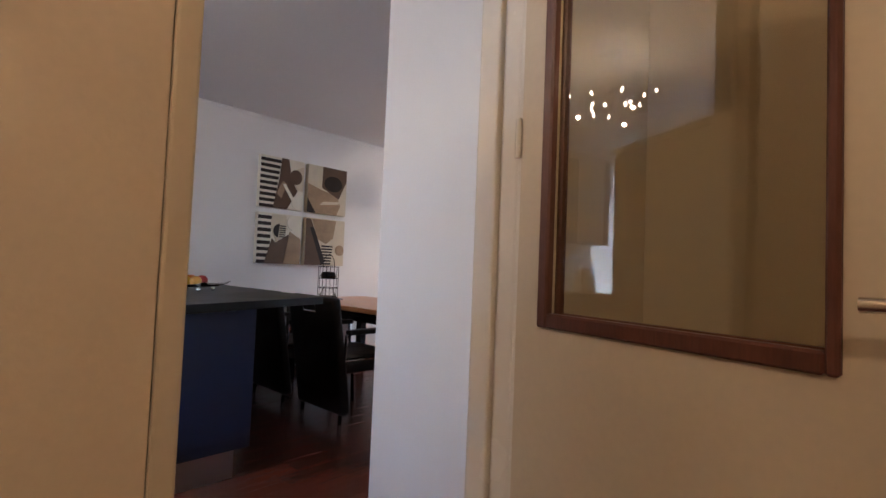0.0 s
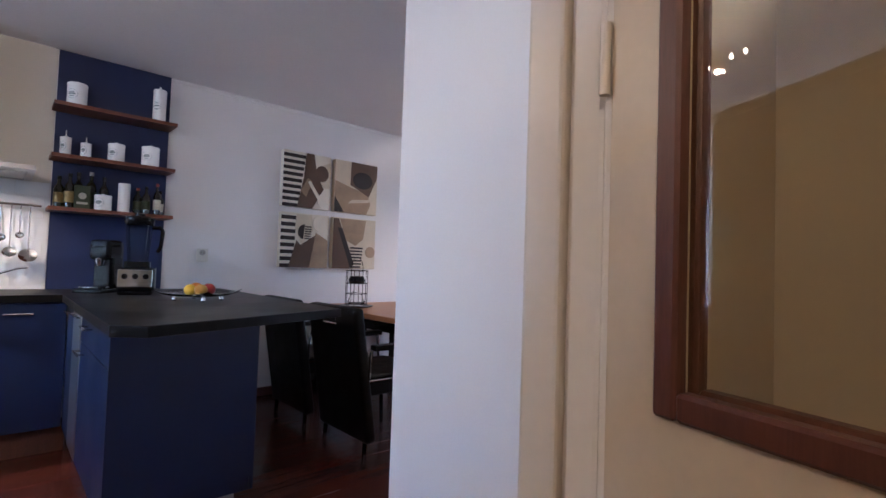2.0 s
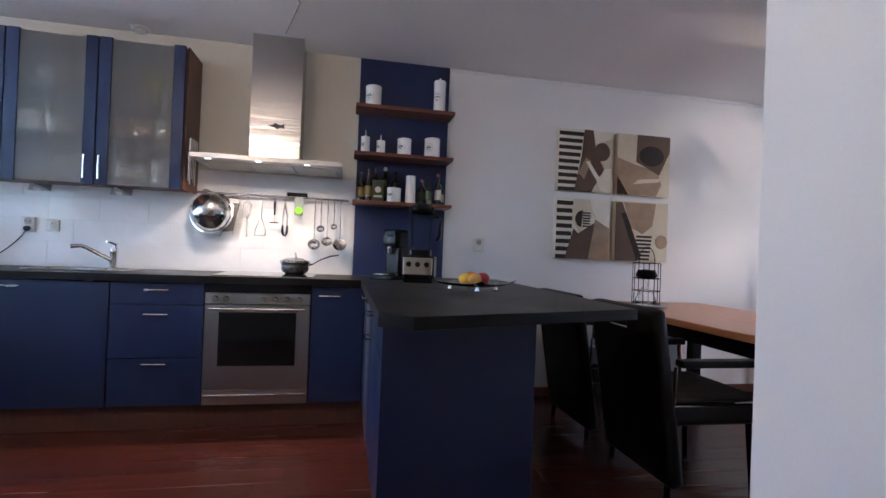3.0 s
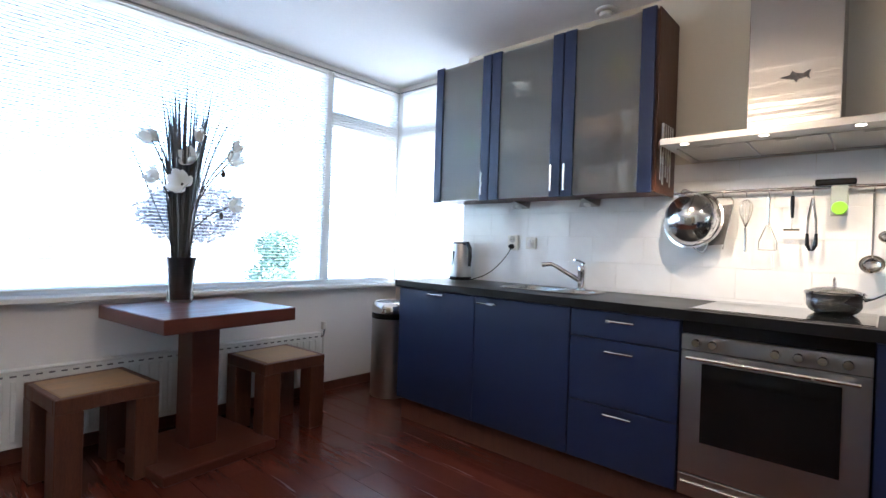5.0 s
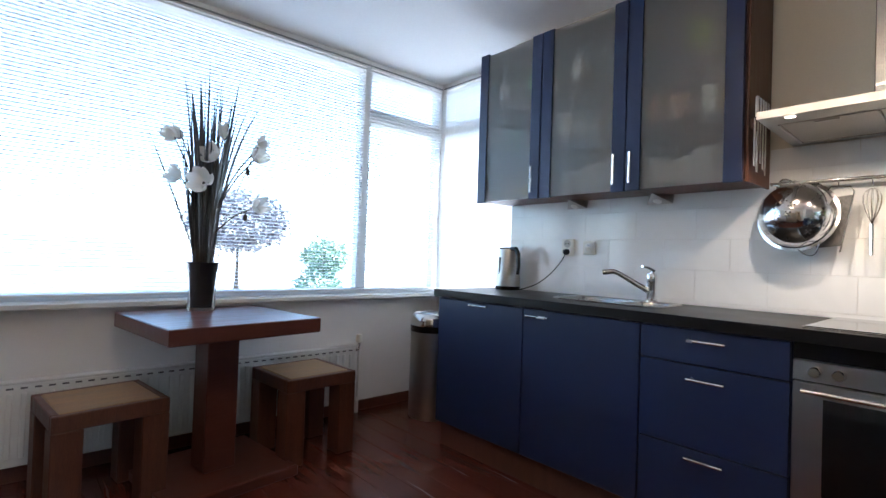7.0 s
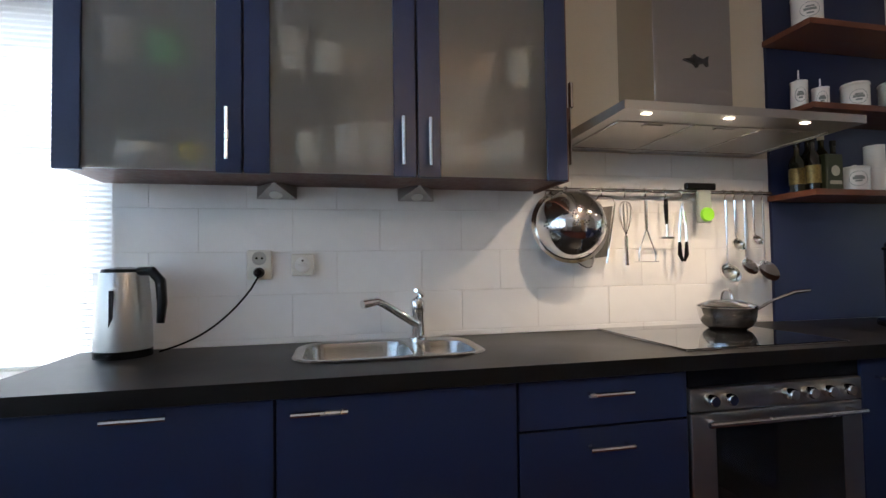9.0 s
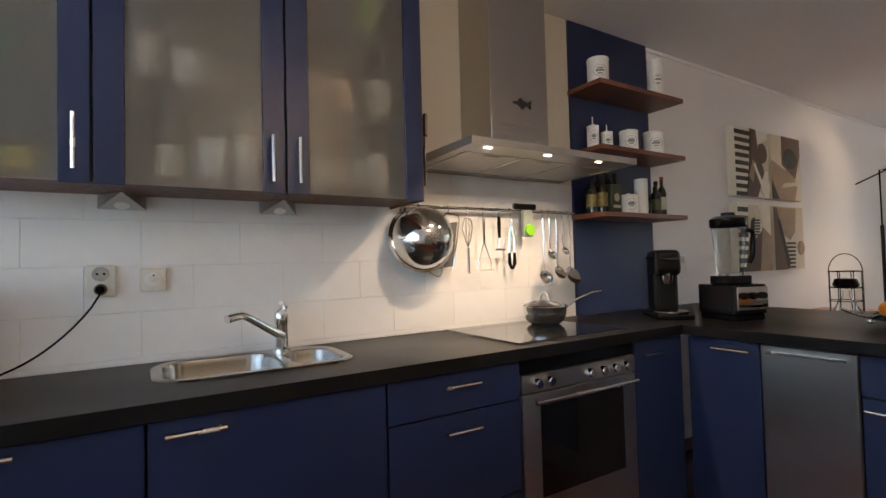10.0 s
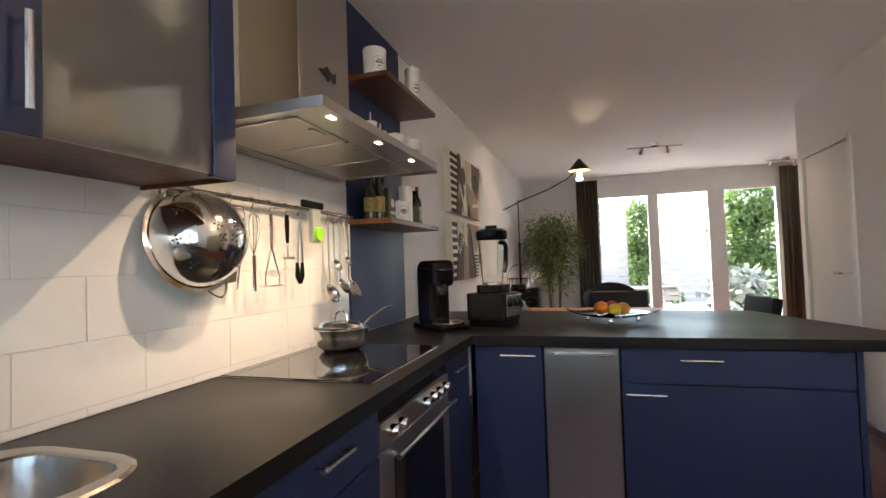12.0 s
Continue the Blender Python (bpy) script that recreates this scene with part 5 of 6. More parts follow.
# ---- radiator ----
RAD_SHADE = mat("radiator_slot_shade", (0.12, 0.12, 0.13), 0.7, vary=0.1)
rd = thing("radiator", "white panel radiator under the front window", "radiator")
box("panel", -3.60, -1.60, SY + 0.075, SY + 0.087, 0.09, 0.46, RAD, rd, 0.003)
box("back_panel", -3.60, -1.60, SY + 0.03, SY + 0.04, 0.09, 0.46, RAD, rd)
box("top_grille", -3.60, -1.60, SY + 0.032, SY + 0.088, 0.462, 0.474, RAD, rd, 0.003)
for k in range(39):
    xx = -3.57 + k * 0.0502
    box("rib", xx, xx + 0.026, SY + 0.087, SY + 0.096, 0.125, 0.425, RAD, rd, 0.006)
    # dark bar on the panel, painting the shade inside a slot
    box("slot", xx, xx + 0.026, SY + 0.0872, SY + 0.0885, 0.440, 0.448, RAD_SHADE, rd)
part("valve", tube_bm([(-3.63, SY + 0.06, 0.0), (-3.63, SY + 0.06, 0.10), (-3.60, SY + 0.06, 0.12)], 0.010, 8), RAD, rd, "", True)
part("thermostat", tube_bm([(-3.60, SY + 0.06, 0.44), (-3.63, SY + 0.06, 0.44), (-3.64, SY + 0.06, 0.49)], 0.014, 10), CHROME, rd, "", True)
part("thermostat_head", lathe_bm([(0, 0.49), (0.020, 0.49), (0.022, 0.50), (0.020, 0.545), (0, 0.548)], 16, None, (-3.64, SY + 0.06, 0)), WHITE_PL, rd, "", True)
part("riser", tube_bm([(-3.64, SY + 0.06, 0.0), (-3.64, SY + 0.06, 0.44)], 0.009, 8), RAD, rd, "", True)
part("pipe", tube_bm([(-1.57, SY + 0.06, 0.0), (-1.57, SY + 0.06, 0.14), (-1.60, SY + 0.06, 0.14)], 0.010, 8), RAD, rd, "", True)

# ceiling vent
cv = thing("ceiling_vent", "round white ceiling vent above the cabinets", "vent", (-4.15, -0.505, CZ - 0.03))
part("rim", lathe_bm([(0.045, 0.03), (0.062, 0.028), (0.062, 0.018), (0.05, 0.012), (0.045, 0.02)], 28), WHITE_PL, cv, "", True)
part("cone", lathe_bm([(0, -0.01), (0.03, -0.006), (0.04, 0.006), (0.02, 0.03), (0, 0.03)], 28), WHITE_PL, cv, "", True)
cb = thing("ceiling_cable", "thin white cable stapled along the ceiling", "cable")
part("flex", tube_bm([(-3.95, 0.45, CZ - 0.004), (-3.5, 0.58, CZ - 0.004), (-2.5, 0.30, CZ - 0.004), (CHAND[0], CHAND[1], CZ - 0.004)], 0.004, 6), GREY_PL, cb)

# ---- vase with artificial flowers ----
VX, VY, VZ = -2.545, -2.26, 0.785
LEAF = mat("dark_grass_leaf", (0.075, 0.080, 0.085), 0.5, vary=0.3, scale=12)
STEMM = mat("brown_stem", (0.06, 0.045, 0.03), 0.6, vary=0.2)
PETAL = mat("white_petal", (0.85, 0.84, 0.80), 0.55, vary=0.06, scale=20)
pn, pl = PETAL.node_tree.nodes, PETAL.node_tree.links
thin, both = pn.new("ShaderNodeBsdfTranslucent"), pn.new("ShaderNodeMixShader")
thin.inputs[0].default_value = (0.85, 0.84, 0.80, 1)
both.inputs[0].default_value = 0.5
pl.new(pn["Principled BSDF"].outputs[0], both.inputs[1])
pl.new(thin.outputs[0], both.inputs[2])
pl.new(both.outputs[0], pn["Material Output"].inputs[0])
fl = thing("flower_vase", "tall artificial grasses and white magnolias in a tapered vase", "plant", (VX, VY, VZ))
part("vase", lathe_bm([(0, 0.0), (0.064, 0.0), (0.068, 0.012), (0.066, 0.08), (0.071, 0.17), (0.086, 0.26), (0.097, 0.318), (0.094, 0.318), (0.082, 0.26), (0.067, 0.17), (0.062, 0.08), (0.060, 0.016), (0, 0.014)], 36), CLEAR, fl, "clear glass vase", True)
part("filling", lathe_bm([(0, 0.016), (0.050, 0.016), (0.058, 0.10), (0.066, 0.18), (0.080, 0.252), (0, 0.252)], 28), mat("dark_plum_sand", (0.016, 0.010, 0.012), 0.7, vary=0.3, scale=80), fl, "dark plum filling", True)
rnd = random.Random(11)


def blade(a, start, lean, hgt, w, bend, tw, droop=0.0):
    bm = bmesh.new()
    prev = None
    for j in range(10):
        t = j / 9
        c = Vector(((start + lean * t + bend * t ** 2.5) * math.cos(a), (start + lean * t + bend * t ** 2.5) * math.sin(a), 0.25 + hgt * (t - droop * t ** 4)))
        sd = Vector((math.cos(tw), math.sin(tw), 0)) * w * (0.55 + 0.45 * math.sin(math.pi * t)) * (1 - t ** 6)
        cur = (bm.verts.new(c - sd), bm.verts.new(c + sd + Vector((0, 0, 0.001))))
        if prev:
            bm.faces.new((prev[0], prev[1], cur[1], cur[0]))
        prev = cur
    part("blade", bm, LEAF, fl, "", True)


# a tight upright core, a looser fan round it, and a few long strays
for k in range(46):
    blade(rnd.uniform(0, 6.28), rnd.uniform(0.0, 0.05), rnd.uniform(0.0, 0.03), rnd.uniform(0.30, 0.66), rnd.uniform(0.006, 0.010), rnd.uniform(-0.02, 0.03), rnd.uniform(0, 3.14))
for k in range(58):
    blade(rnd.uniform(0, 6.28), rnd.uniform(0.01, 0.05), rnd.uniform(0.0, 0.12), rnd.uniform(0.62, 1.06), rnd.uniform(0.007, 0.011), rnd.uniform(-0.03, 0.06), rnd.uniform(0, 3.14))
for a, lean, hgt, bend, droop in ((-0.72, 0.30, 0.76, 0.02, 0.0), (-0.60, 0.02, 1.14, 0.10, 0.10), (2.42, 0.10, 0.98, 0.12, 0.06), (2.30, 0.15, 0.98, 0.14, 0.12), (2.60, 0.24, 0.80, 0.06, 0.0), (0.9, 0.10, 0.90, 0.08, 0.05), (3.6, 0.12, 0.86, 0.05, 0.0), (5.0, 0.08, 0.95, 0.06, 0.05)):
    blade(a, 0.03, lean, hgt, 0.012, bend, a + 1.57, droop)


def magnolia(dx, dy, z, tilt, az, size, shut=0.0):
    """A stem with one flower; shut closes it towards a bud."""
    dx, dy = 0.8 * dx, 0.8 * dy
    st = part("stem", tube_bm(arc(10, lambda t: (dx * t ** 1.7, dy * t ** 1.7, 0.25 + (z - 0.25) * t + 0.035 * math.sin(3.1 * t) + 0.004 * math.sin(19 * t))), 0.004, 5), STEMM, fl, "", True)
    bm = bmesh.new()
    for k in range(7):
        a0 = 2 * math.pi * k / 7
        inner = k % 2
        rows = []
        for j in range(6):
            t = j / 5
            rr = size * (0.12 + 0.95 * math.sin(1.35 * t)) * (0.8 if inner else 1.0) * (1 - 0.65 * shut)
            zz = size * (0.75 * t ** 1.4 + (0.25 if inner else 0.0) * t) * (1 + 0.9 * shut)
            wd = size * 0.42 * math.sin(math.pi * min(1, 0.12 + 0.86 * t)) ** 0.7
            rows.append([bm.verts.new((rr * math.cos(a0) - q * wd * math.sin(a0), rr * math.sin(a0) + q * wd * math.cos(a0), zz + 0.10 * size * q * q)) for q in (-1, -0.5, 0, 0.5, 1)])
        for r0, r1 in zip(rows, rows[1:]):
            for q in range(4):
                bm.faces.new((r0[q], r0[q + 1], r1[q + 1], r1[q]))
    p = part("flower", bm, PETAL, st, "half-open white magnolia" if shut else "open white magnolia", True)
    p.matrix_basis = Matrix.Translation((dx, dy, z)) @ pose(0, 0, 0, 0, 0, az) @ pose(0, 0, 0, 0, tilt, 0)


for a in ((0.05, 0.12, 0.66, 75, 50, 0.070, 0), (-0.02, 0.11, 0.80, 65, 30, 0.066, 0.1), (0.15, -0.02, 0.69, 70, -20, 0.062, 0.2), (0.13, -0.12, 0.91, 50, -45, 0.055, 0.6), (0.18, -0.09, 0.90, 60, -60, 0.06, 0.5),
          (-0.07, 0.08, 0.91, 8, 60, 0.05, 0.8), (-0.24, 0.20, 0.81, 70, 110, 0.062, 0.2), (-0.25, 0.22, 0.87, 40, 140, 0.05, 0.5), (-0.24, 0.21, 0.55, 75, 120, 0.062, 0.3), (0.05, 0.03, 0.78, 20, 0, 0.04, 0.9)):
    magnolia(*a)
for dx, dy, z in ((-0.16, 0.14, 0.50), (-0.16, 0.15, 0.74)):
    part("bud", lathe_bm([(0, -0.026), (0.010, -0.016), (0.012, 0), (0.006, 0.014), (0, 0.022)], 10, None, (dx, dy, z)), STEMM, fl, "closed brown bud", True)

# ---- paintings ----
CREAM = mat("canvas_cream", (0.62, 0.54, 0.40), 0.75, vary=0.12, scale=12, fine=300, bump=0.08)
BROWN = mat("canvas_brown", (0.12, 0.075, 0.05), 0.75, vary=0.3, scale=8, fine=300, bump=0.08)
TAN = mat("canvas_tan", (0.34, 0.24, 0.15), 0.75, vary=0.35, scale=10, fine=300, bump=0.08)
DARKC = mat("canvas_black", (0.022, 0.016, 0.014), 0.7, vary=0.2, scale=10, fine=300, bump=0.08)
IVORY = mat("canvas_ivory", (0.75, 0.70, 0.58), 0.75, vary=0.08, scale=12, fine=300, bump=0.08)
PX = -4.178


def canvas(y0, y1, z0, z1, ground, shapes, label):
    t = thing("painting", label, "painting", group="four abstract paintings")
    box("canvas", WX + 0.001, PX, y0, y1, z0, z1, ground, t, 0.002)
    for n, (m, pts) in enumerate(shapes):
        bm = prism_bm([(y0 + (y1 - y0) * u, z0 + (z1 - z0) * v) for u, v in pts], 0, 0.0008 + 0.0005 * n)
        o = part("painted_shape", bm, m, t)
        o.matrix_basis = Matrix.Translation((PX, 0, 0)) @ Matrix(((0, 0, 1, 0), (1, 0, 0, 0), (0, 1, 0, 0), (0, 0, 0, 1)))
    return t


def stripes(u0, u1, v0, v1, n, m, skew=0.0):
    return [(m, [(u0, v0 + (v1 - v0) * k / n), (u1 + skew * k / n, v0 + (v1 - v0) * k / n), (u1 + skew * k / n, v0 + (v1 - v0) * (k + 0.55) / n), (u0, v0 + (v1 - v0) * (k + 0.55) / n)]) for k in range(n)]


def disc(cu, cv_, r, m, n=18, a0=0, a1=360, sq=1.0):
    return (m, [(cu + r * math.cos(radians(a0 + (a1 - a0) * k / n)), cv_ + r * sq * math.sin(radians(a0 + (a1 - a0) * k / n))) for k in range(n)])


YA, YM0, YM1, YZ = 2.522, 2.985, 3.035, 3.512
canvas(YA, YM0, 1.645, 2.142, IVORY, stripes(0.0, 0.32, 0.0, 1.0, 9, DARKC, 0.14) + [(BROWN, [(0.30, 0.0), (0.62, 0.0), (0.85, 0.38), (0.70, 0.62), (0.62, 1.0), (0.46, 1.0), (0.42, 0.55)]), (CREAM, [(0.66, 0.75), (0.99, 0.9), (0.99, 0.4), (0.85, 0.4)]),
       disc(0.80, 0.66, 0.15, BROWN), (TAN, [(0.36, 0.3), (0.5, 0.55), (0.6, 0.5), (0.48, 0.2)]), (IVORY, [(0.5, 0.48), (0.56, 0.5), (0.78, 0.22), (0.72, 0.18)]), disc(0.86, 0.16, 0.14, IVORY, 14)], "abstract canvas with black stripes and brown shapes")
canvas(YM1, YZ, 1.645, 2.142, CREAM, [(TAN, [(0.0, 0.0), (0.0, 0.60), (0.35, 0.5), (0.75, 0.42), (0.85, 0.2), (0.75, 0.0)]), (BROWN, [(0.36, 1.0), (0.99, 1.0), (0.99, 0.75), (0.80, 0.35), (0.35, 0.55)]),
       disc(0.64, 0.66, 0.24, DARKC, 16, 0, 360, 0.7), (CREAM, [(0.3, 0.18), (0.4, 0.26), (0.82, 0.30), (0.80, 0.24)]), (DARKC, [(0.0, 0.0), (0.22, 0.0), (0.0, 0.3)])], "abstract canvas with a tan and brown figure shape")
canvas(YA, YM0, 1.105, 1.592, IVORY, stripes(0.0, 0.26, 0.0, 1.0, 8, DARKC, 0.05) + [(BROWN, [(0.17, 0.0), (0.62, 0.0), (0.70, 0.6), (0.40, 0.42), (0.32, 0.5)]), (CREAM, [(0.30, 0.98), (0.62, 0.98), (0.66, 0.7), (0.42, 0.42), (0.28, 0.72)]),
       (TAN, [(0.60, 0.0), (0.99, 0.0), (0.99, 0.52), (0.72, 0.66)]), disc(0.48, 0.66, 0.14, DARKC, 16, 90, 270)] + stripes(0.48, 0.62, 0.53, 0.79, 6, DARKC) + [disc(0.80, 0.84, 0.155, IVORY, 14)], "abstract canvas with stripes and a cream disc")
canvas(YM1, YZ, 1.105, 1.592, CREAM, [(BROWN, [(0.0, 0.0), (0.42, 0.0), (0.30, 0.55), (0.12, 0.98), (0.0, 0.98)]), (TAN, [(0.14, 0.98), (0.76, 0.98), (0.70, 0.6), (0.52, 0.46), (0.30, 0.56)]), (DARKC, [(0.10, 0.8), (0.2, 0.8), (0.5, 0.1), (0.42, 0.0)])]
       + stripes(0.40, 0.66, 0.02, 0.46, 7, DARKC, 0.04) + [disc(0.88, 0.34, 0.115, TAN, 14)], "abstract canvas with a dark figure and small stripes")
# ---- dining table, chairs, lantern ----
dt = thing("dining_table", "long beech dining table beyond the bar", "table", (-3.25, 3.32, 0))
box("tabletop", -0.93, 0.93, -0.50, 0.50, 0.735, 0.775, DINING_WOOD, dt, 0.004)
for s in (-1, 1):
    box("apron", -0.85, 0.85, s * 0.43 - 0.01, s * 0.43 + 0.01, 0.65, 0.734, BLACK_PL, dt)
    for r in (-1, 1):
        box("leg", s * 0.86 - 0.04, s * 0.86 + 0.04, r * 0.43 - 0.04, r * 0.43 + 0.04, 0, 0.734, BLACK_PL, dt, 0.004)


def chair(x, y, turn, label):
    t = thing("dining_chair", label, "chair", (x, y, 0), "chairs round the dining table")
    t.rotation_euler.z = radians(turn)
    part("seat", box_bm(-0.275, 0.275, -0.24, 0.27, 0.37, 0.49, 0.03, 3), BLACK_LEATHER, t, "", True)
    # back extended below the seat, almost to the floor, as one black mass
    bm = box_bm(-0.285, 0.285, -0.035, 0.035, -0.31, 0.50, 0.025, 3)
    b = part("backrest", bm, BLACK_LEATHER, t, "padded black backrest extended below the seat", True)
    b.matrix_basis = pose(0, -0.255, 0.40, 9, 0, 0)
    grip = [(-0.075, 0.40), (0.075, 0.40), (0.075, 0.452), (-0.075, 0.452), (-0.075, 0.40)]
    part("back_grip", tube_bm([(u, -0.039, v) for u, v in grip], 0.005, 6), CHROME, b, "chrome grip frame in the backrest")
    for s in (-1, 1):
        a = part("armrest", box_bm(s * 0.275 - 0.03, s * 0.275 + 0.03, -0.22, 0.22, 0.64, 0.675, 0.01, 2), BLACK_LEATHER, t, "", True)
        bmf = tube_bm([(s * 0.275, 0.2, 0.64), (s * 0.275, 0.21, 0.47), (s * 0.275, -0.24, 0.47), (s * 0.275, -0.23, 0.64)], 0.012, 8)
        part("arm_frame", bmf, CHROME, a, "chrome arm frame", True)
        for r in (-1, 1):
            part("leg", tube_bm([(s * 0.22, r * 0.20, 0.42), (s * 0.235, r * 0.23, 0.0)], 0.014, 10), BLACK_PL, t, "", True)
            part("glide", lathe_bm([(0, 0), (0.015, 0), (0.015, 0.03), (0, 0.03)], 10, None, (s * 0.235, r * 0.23, 0.0)), CHROME, t, "chrome foot cap", True)
    return t


chair(-2.78, 2.60, 0, "black leather armchair with chrome arm frames, back to the bar")
chair(-3.50, 2.58, 0, "black leather armchair with chrome arm frames, back to the bar")
chair(-2.92, 4.02, 180, "black leather armchair at the far side of the table")
chair(-2.17, 3.46, 95, "black leather armchair at the table's head")

ln = thing("lantern", "black wire lantern with a glass candle jar on a black tray", "lantern", (-3.76, 3.05, 0.775))
part("tray", lathe_bm([(0, 0), (0.10, 0), (0.15, 0.012), (0.152, 0.016), (0.10, 0.008), (0, 0.008)], 28), BLACK_PL, ln, "", True)
for k in range(8):
    a = 2 * math.pi * k / 8
    part("upright", tube_bm([(0.095 * math.cos(a), 0.095 * math.sin(a), 0.02), (0.095 * math.cos(a), 0.095 * math.sin(a), 0.32)], 0.003, 5), BLACK_PL, ln)
for zz in (0.03, 0.12, 0.21, 0.32):
    part("hoop", tube_bm(arc(25, lambda t: (0.095 * math.cos(6.2832 * t), 0.095 * math.sin(6.2832 * t), zz)), 0.003, 5), BLACK_PL, ln, "", True)
part("jar", lathe_bm([(0, 0.02), (0.07, 0.02), (0.075, 0.05), (0.05, 0.11), (0.02, 0.15), (0.02, 0.19), (0.017, 0.19), (0.017, 0.15), (0.045, 0.11), (0.07, 0.05), (0, 0.026)], 24), CLEAR, ln, "clear glass jar", True)
part("burner", lathe_bm([(0, 0.20), (0.06, 0.205), (0.075, 0.23), (0.06, 0.27), (0, 0.275)], 20), BLACK_PL, ln, "", True)
part("bail", tube_bm(arc(13, lambda t: (0.095 * math.cos(math.pi * t), 0, 0.32 + 0.12 * math.sin(math.pi * t))), 0.003, 5), BLACK_PL, ln, "", True)

# ---- floor lamp with a long arm ----
fl2 = thing("floor_lamp", "black counterbalanced floor lamp with a cone shade", "floor lamp", (-3.94, 4.40, 0))
part("base", lathe_bm([(0, 0), (0.15, 0), (0.15, 0.018), (0.03, 0.03), (0, 0.03)], 32), BLACK_PL, fl2, "", True)
part("pole", tube_bm([(0, 0, 0.02), (0, 0, 1.45)], 0.014, 10), BLACK_PL, fl2, "", True)
part("thin_pole", tube_bm([(0, 0, 1.45), (0, 0, 1.93), (0.05, 0, 1.93)], 0.006, 8), BLACK_PL, fl2, "", True)
part("arm", tube_bm([(-0.17, 0, 1.83), (0.05, 0, 1.925), (0.35, 0, 2.03), (0.55, 0, 2.13), (0.66, 0, 2.22)], 0.006, 8), BLACK_PL, fl2, "", True)
shd = part("shade", lathe_bm([(0.012, 2.335), (0.125, 2.205), (0.123, 2.203), (0.008, 2.325)], 28, None, (0.68, 0, 0)), BLACK_PL, fl2, "black metal cone shade", True)
BULB_LAMP = glow("lamp_bulb", (1.0, 0.82, 0.58), 3)
part("bulb", lathe_bm([(0, 2.10), (0.035, 2.105), (0.03, 2.13), (0.022, 2.17), (0.02, 2.21), (0, 2.21)], 18, None, (0.68, 0, 0)), BULB_LAMP, shd, "lit reflector bulb", True)
part("inner", lathe_bm([(0.115, 2.206), (0.02, 2.30)], 24, None, (0.68, 0, 0)), mat("cream_enamel", (0.75, 0.68, 0.5), 0.5, bump=0), shd, "cream shade lining", True)


def spot_bar(x, y, turn, label, heads=((-0.13, 25), (0.13, -20))):
    t = thing("spot_bar", label, "ceiling light", (x, y, CZ), "ceiling spot bars")
    t.rotation_euler.z = radians(turn)
    part("rose", lathe_bm([(0, -0.03), (0.045, -0.03), (0.05, 0.0)], 20), STEEL_SMOOTH, t, "", True)
    part("bar", tube_bm([(-0.30, 0, -0.035), (0.30, 0, -0.035)], 0.008, 8), STEEL_SMOOTH, t, "", True)
    for u, tl in heads:
        hd = part("spot_head", lathe_bm([(0.018, 0.0), (0.022, -0.02), (0.032, -0.065), (0.028, -0.065), (0.0, -0.02)], 18), STEEL_SMOOTH, t, "", True)
        hd.matrix_basis = pose(u, 0, -0.045, 35, tl, 0)
        d = part("lens", lathe_bm([(0, -0.06), (0.027, -0.061)], 16), BULB_LAMP, hd, "lit lens")
    return t


spot_bar(-2.44, 4.90, 4, "steel ceiling bar with two lit spots")
spot_bar(-0.62, 6.55, 20, "steel ceiling bar with two lit spots near the window", ((-0.2, 20), (0.12, -10)))

# ---- low cabinet with loudspeaker and fan ----
lc = thing("low_cabinet", "low black sideboard along the wall", "cabinet", (WX + 0.22, 5.15, 0))
box("body", -0.20, 0.20, -0.45, 0.45, 0.05, 0.62, BLACK_PL, lc, 0.004)
for s in (-1, 1):
    box("door", 0.201, 0.219, s * 0.225 - 0.22, s * 0.225 + 0.22, 0.07, 0.60, BLACK_PL, lc, 0.003)
sp = thing("loudspeaker", "black box loudspeaker on the sideboard", "loudspeaker", (WX + 0.34, 4.88, 0.62))
box("case", -0.11, 0.11, -0.13, 0.13, 0, 0.30, BLACK_PL, sp, 0.006)
part("cone", lathe_bm([(0.08, 0.0), (0.075, 0.004), (0.03, -0.02), (0, -0.015)], 24), BLACK_LEATHER, sp, "", True).matrix_basis = pose(0.02, -0.131, 0.13, 90, 0, 0)
fn = thing("table_fan", "round chrome table fan at rest on the sideboard", "fan", (WX + 0.30, 5.25, 0.62))
part("foot", lathe_bm([(0, 0), (0.09, 0), (0.085, 0.02), (0.015, 0.035), (0.012, 0.20), (0, 0.20)], 24), CHROME, fn, "", True)
gm = pose(0, -0.05, 0.36, 90, 0, -20)
for rr in (0.05, 0.09, 0.13, 0.165):
    part("guard_ring", tube_bm(arc(33, lambda t: (rr * math.cos(6.2832 * t), rr * math.sin(6.2832 * t), 0.03 * (1 - rr / 0.165))), 0.003, 5), CHROME, fn, "", True).matrix_basis = gm
for k in range(12):
    a = 2 * math.pi * k / 12
    part("guard_wire", tube_bm([(0.02 * math.cos(a), 0.02 * math.sin(a), 0.03), (0.165 * math.cos(a), 0.165 * math.sin(a), 0)], 0.002, 4), CHROME, fn).matrix_basis = gm
for k in range(3):
    b = part("fan_blade", prism_bm([(0.02, -0.02), (0.08, -0.055), (0.14, -0.03), (0.14, 0.03), (0.07, 0.03)], 0.0, 0.002), STEEL, fn)
    b.matrix_basis = gm @ pose(0, 0, -0.02, 14, 0, 120 * k)
part("motor", lathe_bm([(0, -0.09), (0.04, -0.085), (0.045, -0.03), (0, -0.03)], 18), CHROME, fn, "", True).matrix_basis = gm

